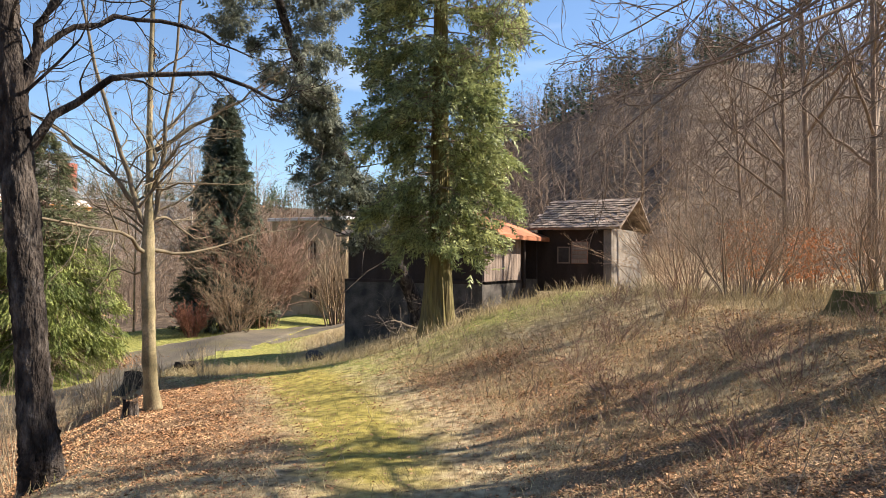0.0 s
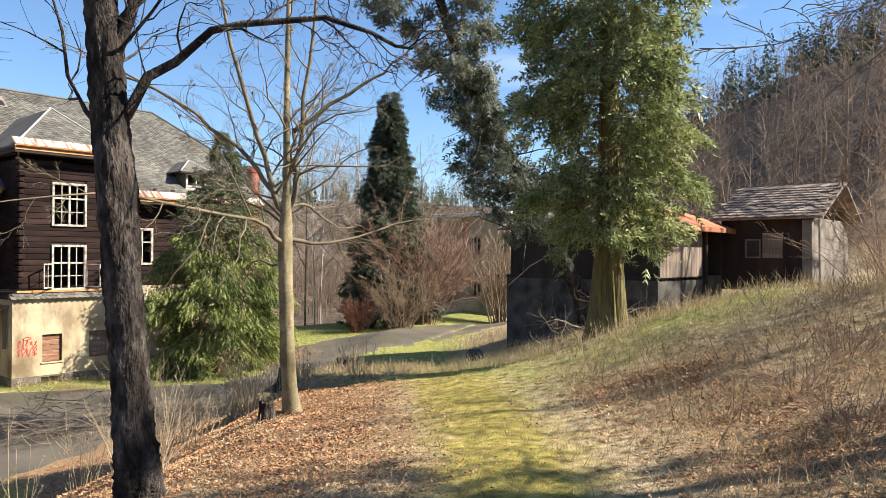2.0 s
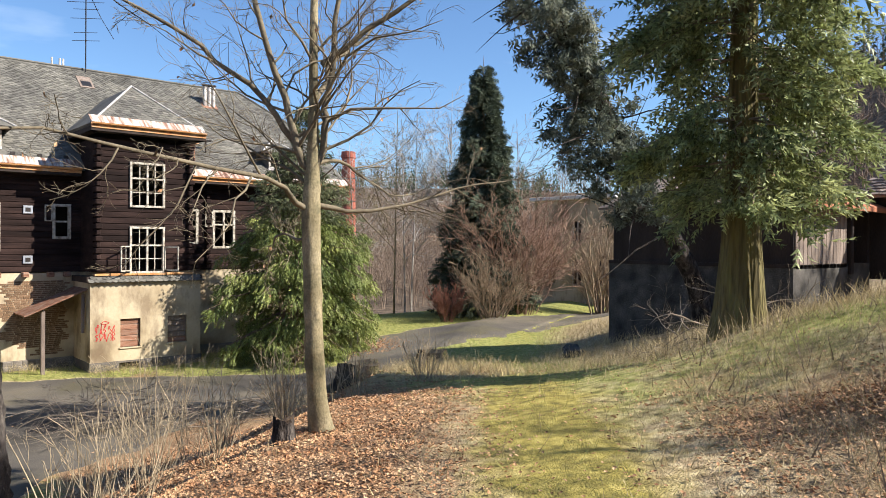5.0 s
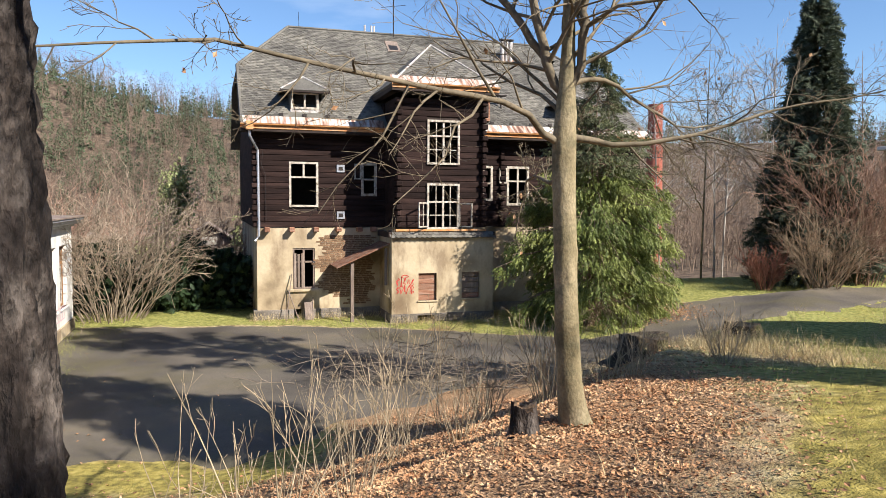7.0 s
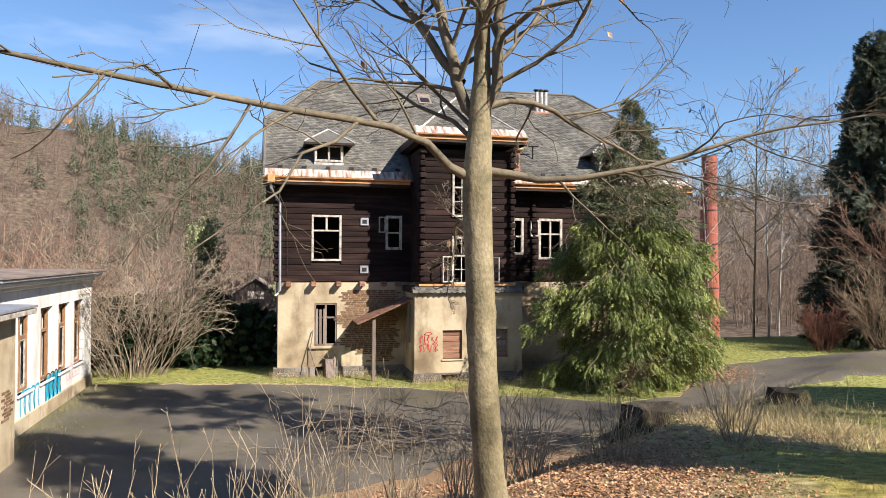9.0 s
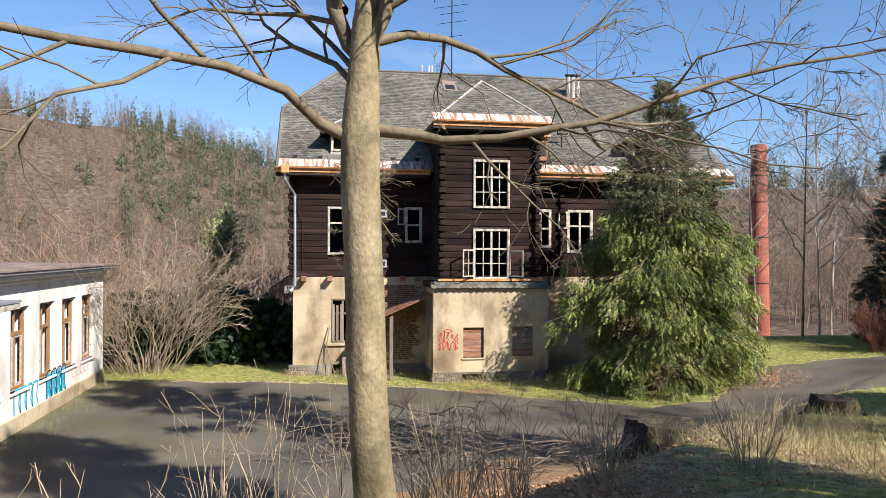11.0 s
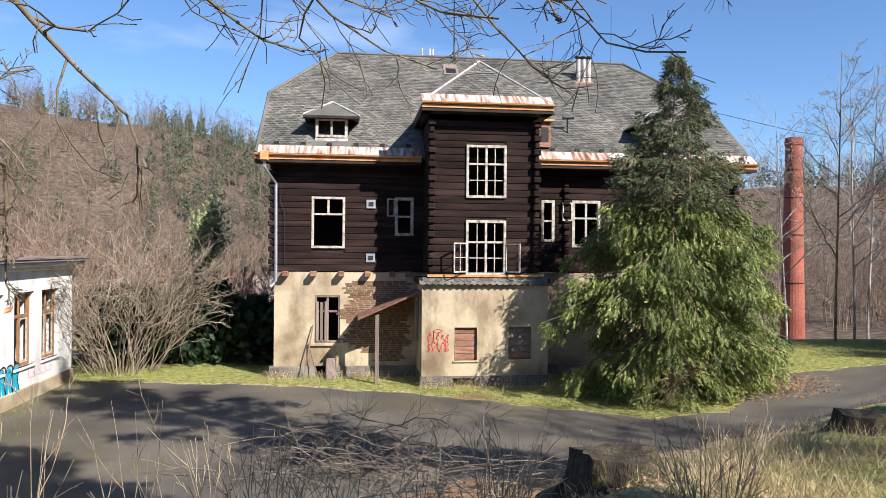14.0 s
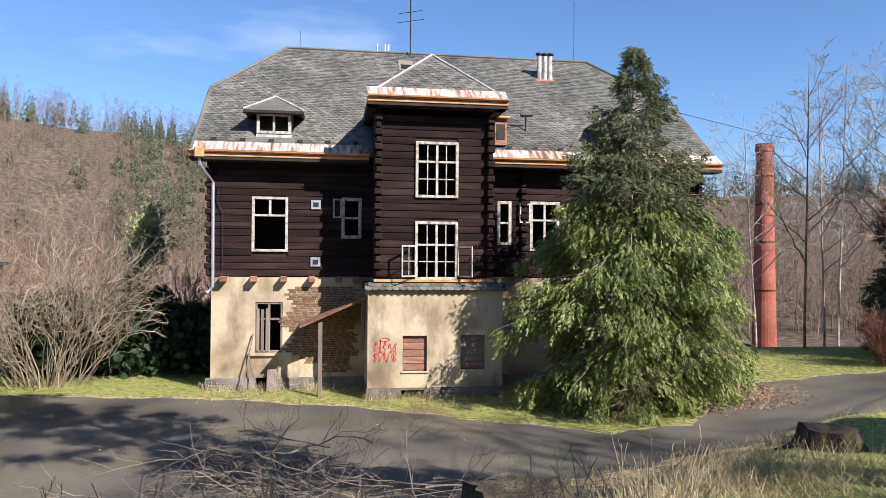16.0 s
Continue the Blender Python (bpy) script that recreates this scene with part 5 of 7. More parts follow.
def thuja_tree():
    x, y = 15.45, 8.33
    z0 = gz(x, y)
    rng = np.random.RandomState(5)
    t = thing("thuja_tree", (x, y, z0), "tall evergreen thuja with a furrowed flaring trunk and dense scaly crown", "tree")
    base = np.array([x, y, z0])
    pts, rad = curve(np.array([(0, 0, -0.4), (0, 0, 0.0), (0, 0, 0.44), (0, 0, 1.3), (0.0, 0, 2.7), (0.03, 0, 6.5), (0, 0, 11), (0, 0, 15.6)]) + base, [0.56, 0.45, 0.37, 0.29, 0.24, 0.18, 0.11, 0.02], 30)
    n = 40
    v, f = tubes([(pts, rad, n)])
    # fluted bark
    a = np.arctan2(v[:, 1] - y, v[:, 0] - x)
    hgt = v[:, 2] - z0
    fl = 1 + (0.10 * np.sin(a * 7 + 0.5 * hgt) + 0.06 * np.sin(a * 13 + 1.3 - 0.7 * hgt) + 0.03 * np.sin(a * 23)) * np.clip(1.3 - hgt / 4, 0.15, 1)
    v[:, 0], v[:, 1] = x + (v[:, 0] - x) * fl, y + (v[:, 1] - y) * fl
    fast_mesh("trunk", v, f, M["bark_thuja"], t, smooth=True)
    # boughs that swing out and droop, with flat sprays hanging along them
    zb = np.sort(rng.uniform(2.3, 15.3, 270))
    reach = np.interp(zb, [2.2, 3.0, 4.5, 8, 12, 14, 15.6], [1.35, 1.75, 1.8, 1.9, 1.75, 1.1, 0.2]) * rng.uniform(0.6, 1.15, 270)
    plumes(t, base, rng, zb, reach, 78, (0.16, 0.33), M["thuja"], M["bark_brown"], drop=(0.25, 0.65), spread=0.2, hang=0.20, thick=(0.026, 0.013), leaflets=((3, 0.10), (3, 0.09)), narrow=0.75)


def plumes(t, base, rng, zb, reach, each, size, mat, wood, drop=(0.3, 0.8), spread=0.2, hang=0.2, thick=(0.03, 0.012), shift=(1.0, 1.0), start=0.25, rise=0.15, leaflets=((4, 0.055), (5, 0.045)), fall=(-1.4, -0.1), narrow=1.0):
    """Boughs from a stem, each with flat scaly sprays fanned along its outer part; the gaps between boughs stay open."""
    m = len(zb)
    az = rng.uniform(0, 2 * np.pi, m)
    d = np.stack([np.cos(az), np.sin(az)], -1)
    s = np.linspace(0, 1, 7)
    bp = np.zeros((m, 7, 3))
    bp[:, :, :2] = base[:2] + d[:, None] * np.array(shift) * (reach[:, None] * s[None])[..., None]
    bp[:, :, 2] = base[2] + zb[:, None] + rise * reach[:, None] * s - rng.uniform(*drop, m)[:, None] * np.minimum(reach, 1.6)[:, None] * s ** 1.8
    bp += rng.normal(size=bp.shape) * 0.05 * s[None, :, None]
    br = np.linspace(thick[0], thick[1], m)[:, None] * np.linspace(1, 0.2, 7)[None]
    v, f = tubes([(bp, br, 4)])
    fast_mesh("branchwork", v, f, wood, t)["kind"] = "stuff"
    n = m * each
    k = np.repeat(np.arange(m), each)
    u = start + (1 - start) * rng.uniform(0, 1, n) ** 0.6
    q = u * 6
    lo = np.minimum(q.astype(int), 5)
    p = bp[k, lo] + (bp[k, lo + 1] - bp[k, lo]) * (q - lo)[:, None]
    wide = np.clip(reach[k], 0.5, 2.2)
    side = rng.normal(size=n) * spread * wide * (1.15 - 0.5 * u)
    p[:, 0] -= d[k, 1] * side
    p[:, 1] += d[k, 0] * side
    p[:, 2] -= np.abs(rng.normal(size=n)) * hang + 0.12 * np.abs(side)
    out = np.stack([d[k, 0] - d[k, 1] * side * 2.5, d[k, 1] + d[k, 0] * side * 2.5, rng.uniform(*fall, n)], -1) + rng.normal(size=(n, 3)) * 0.22
    size = rng.uniform(*size, n) * np.clip(0.55 + 0.35 * reach[k], 0.6, 1.15)
    for j, (k_, w_) in enumerate(leaflets):
        foliage("crown", rng, p[j::2], out[j::2], size[j::2], k_, mat, t, droop=0.4 - 0.15 * j, width=w_, narrow=narrow)


def leaning_tree():
    rng = np.random.RandomState(6)
    path = np.array([(25.2, 14.45, -1.4), (24.8, 14.48, 0.06), (23.2, 14.63, 1.96), (21.6, 14.79, 3.86), (20.0, 14.93, 5.76), (18.5, 15.08, 7.8), (17.4, 15.2, 10.2), (16.6, 15.3, 13.2), (16.2, 15.4, 16.5)])
    t = thing("leaning_thuja", (25.0, 14.46, gz(25.0, 14.46)), "leaning evergreen with a bare slanting trunk and thin bluish foliage", "tree")
    pts, rad = curve(path, [0.34, 0.30, 0.27, 0.24, 0.20, 0.16, 0.12, 0.08, 0.02], 24)
    v, f = tubes([(pts, rad, 12)])
    fast_mesh("trunk", v, f, M["bark_dark"], t, smooth=True)
    n, clumps = 10500, 230
    s = 0.32 + 0.68 * rng.uniform(0, 1.0, clumps) ** 0.85
    i = s * 23
    c = np.stack([np.interp(i, np.arange(24), pts[0, :, k]) for k in range(3)], -1)
    # clumps spread wider towards the unseen top so the crown shades the yard
    az, r = rng.uniform(0, 2 * np.pi, clumps), rng.uniform(0.25, 1.45, clumps) * np.interp(s, [0.2, 0.35, 0.62, 0.75, 0.9, 1], [0.6, 0.8, 1.0, 1.9, 1.7, 0.7])
    c += np.stack([np.cos(az) * r, np.sin(az) * r, rng.uniform(-1.5, 0.3, clumps)], -1)
    p = c[rng.randint(0, clumps, n)] + rng.normal(size=(n, 3)) * [0.17, 0.17, 0.12]
    out = rng.normal(size=(n, 3))
    out[:, 2] -= 0.8
    foliage("crown", rng, p, out, rng.uniform(0.18, 0.38, n), 3, M["blue_thuja"], t, width=0.1)
    b = sprout(rng, pts[:, 5:], rad[:, 5:], 60, 0.0, 0.95, 70, 0.16, 0.14, -0.03, thick=0.2)
    v, f = tubes([(*b, 4)])
    fast_mesh("branchwork", v, f, M["bark_dark"], t)["kind"] = "stuff"


def juniper_tree():
    x, y, z0 = 20.1, 30.5, -3.75
    rng = np.random.RandomState(7)
    base = np.array([x, y, z0])
    t = thing("juniper_tree", (x, y, z0), "broad bushy evergreen juniper with drooping yellow-green tips before the house", "tree")
    for k in range(6):
        a = k * 1.05
        p, r = curve(np.array([(0.25 * math.cos(a), 0.25 * math.sin(a), -0.2), (0.5 * math.cos(a), 0.5 * math.sin(a), 1.5), (0.9 * math.cos(a), 0.9 * math.sin(a), 4.0), (0.35 * math.cos(a) + 0.3, 0.35 * math.sin(a), 7.5 + 0.6 * k)]) + base, [0.16, 0.12, 0.08, 0.015])
        v, f = tubes([(p, r, 7)])
        fast_mesh("trunk", v, f, M["bark_brown"], t, smooth=True)
    # three stems side by side carry the skirts; the tallest one the open spire
    lower = np.sort(rng.uniform(0.9, 7.0, 240))
    plumes(t, base + [0.2, 0, 0], rng, lower, np.interp(lower, [0.6, 1.5, 3.2, 4.6, 5.8, 7.0], [2.6, 3.4, 4.15, 3.8, 3.0, 2.2]) * rng.uniform(0.5, 1.05, 240), 120, (0.14, 0.31), M["yew"], M["bark_brown"],
           drop=(0.3, 0.95), spread=0.13, hang=0.30, thick=(0.045, 0.03), shift=(1.0, 0.78), start=0.45, rise=0.10, leaflets=((2, 0.11), (3, 0.10)), fall=(-3.2, -0.5), narrow=0.55)
    upper = np.sort(rng.uniform(6.0, 10.9, 130))
    plumes(t, base + [0.3, 0, 0], rng, upper, np.interp(upper, [6.0, 7.0, 8.3, 9.4, 11.0], [2.8, 2.2, 1.4, 0.95, 0.12]) * rng.uniform(0.5, 1.15, 130), 70, (0.13, 0.28), M["yew_grey"], M["bark_brown"],
           drop=(-0.2, 0.5), spread=0.22, hang=0.18, thick=(0.03, 0.01), start=0.25, rise=0.2, leaflets=((2, 0.11), (3, 0.09)), fall=(-1.6, 0.2), narrow=0.7)
    bare = sprout(rng, *curve(np.array([(0, -0.3, 0.1), (-0.2, -1.0, 0.7), (-0.3, -1.8, 1.0)]) + base, [0.05, 0.04, 0.02]), 60, 0.0, 1.0, 70, 1.1, 0.18, 0.02)
    v, f = tubes([(*bare, 4)])
    fast_mesh("brushwood", v, f, M["twig"], t, "bare grey twigs low in the crown")["kind"] = "stuff"


def spruce(name, x, y, z0, h, r, seed, label, n=3800, kind=""):
    """A conical spruce: tiers of drooping boughs round a straight stem."""
    rng = np.random.RandomState(seed)
    base = np.array([x, y, z0])
    t = thing(name, (x, y, z0), label, "tree")
    p, rad = curve(np.array([(0, 0, -0.3), (0, 0, h * 0.5), (0, 0, h)]) + base, [0.03 * h * 0.6, 0.02 * h * 0.6, 0.01], 8)
    v, f = tubes([(p, rad, 7)])
    fast_mesh("trunk", v, f, M["bark_brown"], t, smooth=True)
    zz = h * (1 - rng.uniform(0.02, 0.93, n) ** 0.7) * 0.98 + 0.02 * h
    zz = np.round(zz / (h * 0.035)) * h * 0.035 + rng.normal(size=n) * 0.2
    az = rng.uniform(0, 2 * np.pi, n)
    rr = r * np.clip(1 - zz / h, 0, 1) ** 0.85 * rng.uniform(0.25, 1.0, n) * (1 + 0.25 * np.sin(az * 3 + zz * 2.1)) + 0.05
    pos = base + np.stack([np.cos(az) * rr, np.sin(az) * rr, zz - 0.22 * rr], -1)
    out = np.stack([np.cos(az), np.sin(az), rng.uniform(-0.9, -0.1, n)], -1)
    foliage("crown", rng, pos, out, rng.uniform(0.22, 0.5, n) * (r / 2.4), 4, M["conifer"], t)


thuja_tree()
leaning_tree()
juniper_tree()
# two spruces out of view, added to cast shade on the track
for k, (x, y, h) in enumerate([(9.4, -5.8, 12.5), (13.6, -4.6, 12.0)]):
    spruce("spruce_tree", x, y, gz(x, y), h, 2.3, 50 + k, "unseen spruce added above the track to shade it", 520)
spruce("spruce_tree", 35.2, 34.6, -3.3, 16.0, 3.0, 11, "tall dark narrow spruce beyond the drive", 11000)

# larch reaching over the track from the slope
lx, ly = 9.4, -2.2
bare_tree("larch_tree", (lx, ly, gz(lx, ly)), "leafless larch on the slope with long drooping twiggy boughs", M["bark_brown"], 14,
          ([(0, 0, -0.3), (0, 0, 1), (0.1, 0, 4), (0, 0.1, 8), (0, 0, 13)], [0.26, 0.22, 0.18, 0.12, 0.02]),
          [([(0, 0, 4.2), (-1.0, 1.6, 3.7), (-1.9, 3.2, 2.7), (-2.4, 4.4, 1.7)], [0.035, 0.021, 0.012, 0.004]),
           ([(0, 0, 4.6), (-1.6, 0.8, 4.3), (-3.0, 1.8, 3.6), (-4.0, 2.7, 2.9)], [0.035, 0.021, 0.012, 0.004]),
           ([(0, 0, 5.0), (-0.6, 1.8, 4.6), (-1.3, 3.4, 3.6), (-1.8, 4.6, 2.9)], [0.035, 0.021, 0.012, 0.004]),
           ([(0, 0, 5.4), (-1.6, 1.5, 5.0), (-3.0, 3.0, 4.4), (-4.3, 4.2, 4.1)], [0.035, 0.021, 0.012, 0.004]),
           ([(0, 0, 6.0), (-1.8, 2.0, 5.8), (-3.4, 3.6, 5.2), (-4.6, 5.0, 4.9)], [0.035, 0.021, 0.012, 0.004]),
           ([(0, 0, 4.0), (0.6, 1.5, 3.5), (1.0, 2.9, 2.8), (1.2, 3.8, 2.2)], [0.035, 0.021, 0.012, 0.004]),
           ([(0, 0, 3.4), (-1.0, 0.7, 3.0), (-1.9, 1.3, 2.3), (-2.6, 1.8, 1.8)], [0.03, 0.018, 0.011, 0.004]),
           ([(0, 0, 5.8), (-1.2, 2.4, 5.2), (-2.2, 4.2, 4.1), (-2.9, 5.2, 3.6)], [0.035, 0.021, 0.012, 0.004]),
           ([(0, 0, 4.8), (0.3, 1.8, 4.2), (0.2, 3.4, 3.3), (0.0, 4.4, 2.6)], [0.035, 0.021, 0.012, 0.004]),
           ([(0, 0, 6.6), (-2.2, 1.2, 6.4), (-4.0, 2.4, 5.8), (-5.2, 3.2, 5.2)], [0.035, 0.021, 0.012, 0.004]),
           ([(0, 0, 3.8), (-1.6, 1.6, 3.3), (-2.8, 2.8, 2.5), (-3.4, 3.6, 2.2)], [0.035, 0.021, 0.012, 0.004])],
          twigs=(13, 6), fine=3, twig_len=0.36, up=-0.07)

# bare trees of the wooded slope that shade the track; some are added out of view
rng = np.random.RandomState(21)


def slope_tree(x, y, h, seed, mat="bark_brown", label="tall leafless tree with thin branches on the wooded slope, some added unseen for shade", fine=1, thick=1.0, least=0.006):
    r = np.random.RandomState(seed)
    lean = r.uniform(-0.05, 0.05, 2) * h
    limbs = []
    for k in range(9):
        z = h * (0.28 + 0.07 * k)
        a = r.uniform(0, 6.28)
        L = h * r.uniform(0.16, 0.26) * (1.2 - 0.07 * k)
        f = z / h
        p0 = np.array([lean[0] * f, lean[1] * f, z])
        d = np.array([math.cos(a), math.sin(a), 0.0])
        limbs.append(([p0, p0 + d * L * 0.5 + [0, 0, L * 0.45], p0 + d * L * 0.9 + [0, 0, L * 1.0]], [0.0055 * thick * h * (1 - f * 0.7), 0.0035 * thick * h * (1 - f * 0.6), 0.005]))
    return bare_tree("slope_tree", (x, y, gz(x, y)), label, M[mat], seed,
                     ([(0, 0, -0.3), (0, 0, 0.1 * h), (lean[0] * 0.5, lean[1] * 0.5, h * 0.5), (lean[0], lean[1], h)], [0.009 * thick * h, 0.0075 * thick * h, 0.005 * thick * h, 0.01]),
                     limbs, twigs=(6, 5), fine=fine, group="trees on the wooded slope", sides=8, twig_len=0.5, up=0.05, least=least)


# the first three are unseen; thicker twigs deepen their cast shade
for k, (x, y, h) in enumerate([(14.5, -7.5, 18), (7.6, -6.4, 13), (3.6, -7.4, 14), (18.5, -4.5, 12), (21.0, -5.0, 13), (24.0, -1.0, 13), (28.0, 1.5, 13), (33, -3, 14), (40, 4, 14), (43, 10, 13), (26, -9, 14)]):
    slope_tree(x, y, h, 40 + k, fine=3 if k < 3 else 1, least=0.011 if k < 3 else 0.006)
# tall dense trees added uphill behind the cottage, with thickened twigs, to shade the yard
for k, (x, y, h) in enumerate([(33.5, -2.5, 23), (36.5, 1.0, 25), (41.0, -1.5, 27)]):
    slope_tree(x, y, h, 200 + k, label="tall leafless tree uphill of the track, densely branched to shade the yard", fine=2, thick=0.75, least=0.02)
# trees behind the drive
for k, (x, y, h, mt) in enumerate([(31.5, 38.5, 13, "bark_grey"), (33.5, 40, 12, "birch"), (38, 40, 13, "bark_brown"), (35.2, 37.6, 14, "birch"), (42, 37.5, 13, "bark_brown"), (52, 30, 15, "bark_brown"), (50, 22, 16, "bark_brown"), (36, 42.4, 14, "birch"), (33.2, 45, 13, "birch")]):
    t_ = slope_tree(x, y, h, 70 + k, mt, "leafless tree with a pale trunk beyond the drive", 2, 0.6)
    t_["group"] = "bare trees beyond the drive"

# shrubs
bush("hazel_bush", (36.4, 32.9, gz(36.4, 32.9)), "big rounded leafless shrub with reddish-brown twigs by the drive", M["twig_red"], 31, 110, 7.7, 5.6, 0.03, (8, 5), curl=0.2, up=0.0, least=0.009)
bush("hazel_bush", (33.4, 31.9, gz(33.4, 31.9)), "wide leafless tan shrub beside the drive", M["twig"], 32, 60, 4.0, 4.2, 0.025, (6, 5), curl=0.2, up=0.0, least=0.008)
bush("red_shrub", (30.9, 32.9, gz(30.9, 32.9)), "small rust-red shrub on the grass verge", M["rust_leaf"], 33, 40, 2.3, 1.6, 0.018, (6, 5), least=0.008)
bush("willow_bush", (42.0, 30.9, gz(42.0, 30.9)), "tall many-stemmed pale shrub by the far building", M["twig"], 34, 44, 6.4, 3.2, 0.06, (6, 5), curl=0.16, least=0.01)
bush("lilac_bush", (1.6, 37.0, gz(1.6, 37.0)), "large spreading grey-brown leafless shrub beside the white building", M["grey_bush"], 35, 90, 6.6, 5.6, 0.024, (7, 5), curl=0.34, up=0.0, least=0.007)
bush("lilac_bush", (-2.2, 38.2, gz(-2.2, 38.2)), "large reddish leafless shrub behind the white building", M["twig_red"], 36, 50, 6.4, 5.6, 0.035, (6, 5), curl=0.2, up=0.0, least=0.008)
bush("lilac_bush", (5.9, 44.5, gz(5.9, 44.5)), "dark leafless shrub behind the hedge", M["twig_red"], 37, 40, 4.6, 3.0, 0.03, (6, 5), least=0.008)
for k, (x, y, h) in enumerate([(-7.5, 46, 6.0), (-2.5, 49, 6.0), (-12.5, 44, 6.0), (-14, 52, 7.0), (2.0, 55, 5.5)]):
    bush("hazel_bush", (x, y, gz(x, y)), "tall reddish leafless shrub at the foot of the slope", M["twig_red"], 60 + k, 40, h, 6.0, 0.05, (5, 4), "shrubs at the foot of the slope", curl=0.2, up=0.0, least=0.012)
# the last six thickets stand out of view, added to shade the track
for k, (x, y, h, s_) in enumerate([(15.5, 1.6, 3.0, 2.2), (19.0, 3.2, 3.4, 2.4), (22.5, 4.4, 3.4, 2.4), (13.0, -0.6, 2.6, 2.0), (16.5, -1.0, 3.4, 2.5), (20.5, 0.5, 3.8, 2.8), (25.5, 2.5, 4.2, 3.0), (28.0, 5.0, 3.8, 2.6), (18.0, -4.0, 4.0, 3.0), (23.5, -3.5, 4.2, 3.0), (29.5, -1.0, 4.5, 3.4), (33.5, 3.0, 4.5, 3.2), (12.0, -3.5, 3.0, 2.4), (8.4, -4.0, 5.0, 3.4), (6.4, -4.4, 5.0, 3.2), (10.6, -5.0, 5.5, 3.6), (4.6, -4.8, 5.0, 3.0), (13.5, -6.5, 5.5, 3.6), (7.5, -6.0, 6.0, 3.8)]):
    bush("thicket", (x, y, gz(x, y)), "tangled leafless brown thicket on the slope, some added unseen to shade the track", M["thicket" if k % 3 else "twig"], 90 + k, 30, h, s_, 0.016, (6, 4), "thickets on the slope", curl=0.3, up=0.0)
for k, (x, y) in enumerate([(6.6, 0.7), (7.8, 1.5), (9.0, 2.4), (10.2, 3.2), (11.5, 3.0), (8.6, 0.4), (10.0, 1.0), (12.4, 2.2), (5.4, -0.9), (7.0, -1.2), (13.6, 3.6), (11.2, -0.6)]):
    bush("bramble", (x, y, gz(x, y)), "low tangle of dry bramble stems in dead leaves", M["twig_red"], 120 + k, 26, 0.75, 0.9, 0.006, (3, 3), "brambles along the track", curl=0.3, up=-0.01)
for k, (x, y, h, s_, n) in enumerate([(6.7, 10.6, 1.5, 1.3, 22), (5.9, 9.4, 1.3, 0.9, 16), (9.6, 12.6, 1.2, 0.5, 26), (10.3, 13.6, 1.2, 0.6, 22), (8.3, 12.2, 1.0, 0.7, 20), (11.2, 13.0, 0.9, 0.6, 18), (7.6, 12.6, 1.6, 0.9, 18), (12.9, 13.2, 0.9, 0.7, 22), (13.8, 14.6, 0.8, 0.7, 22), (5.2, 11.2, 1.5, 0.8, 5), (3.6, 9.6, 1.5, 0.9, 5), (9.9, 15.4, 1.4, 0.8, 22), (7.3, 14.3, 1.3, 0.9, 18), (8.7, 14.0, 1.9, 0.7, 8), (8.0, 13.3, 1.8, 0.6, 5), (9.5, 14.6, 1.6, 0.6, 14), (10.9, 15.2, 1.2, 0.5, 16), (11.6, 14.4, 1.0, 0.5, 14)]):
    bush("sapling_clump", (x, y, gz(x, y)), "clump of thin upright pale dry stems on the bank", M["stem"], 150 + k, n, h * 1.15, s_, 0.008, (2, 2), "saplings on the bank", curl=0.1)


# beech saplings that keep their dead leaves
def leafy_sapling(x, y, h, seed):
    r = np.random.RandomState(seed)
    t = bush("beech_sapling", (x, y, gz(x, y)), "young beech with withered orange-brown leaves on its twigs", M["thicket"], seed, 9, h, 1.5, 0.014, (5, 3), "saplings with dead leaves", "sapling", curl=0.2)
    n = 420
    az, rad, z = r.uniform(0, 2 * np.pi, n), np.sqrt(r.uniform(0, 1, n)) * 0.85, h * r.uniform(0.3, 1.0, n)
    p = np.array([x, y, gz(x, y)]) + np.stack([np.cos(az) * rad, np.sin(az) * rad, z], -1)
    v, f = scatter_tris(LEAF, p, frame_of(r.normal(size=(n, 3)) + [0, 0, -0.6], r), r.uniform(0.06, 0.12, n))
    fast_mesh("foliage", v, f, M["dead_beech"], t, "withered orange-brown leaves")["kind"] = "stuff"


for k, (x, y, h) in enumerate([(24.5, 2.4, 2.6), (26.5, 1.2, 2.4), (22.8, 0.6, 2.0), (28.5, 2.8, 2.8), (18.6, 0.2, 1.6)]):
    leafy_sapling(x, y, h, 300 + k)


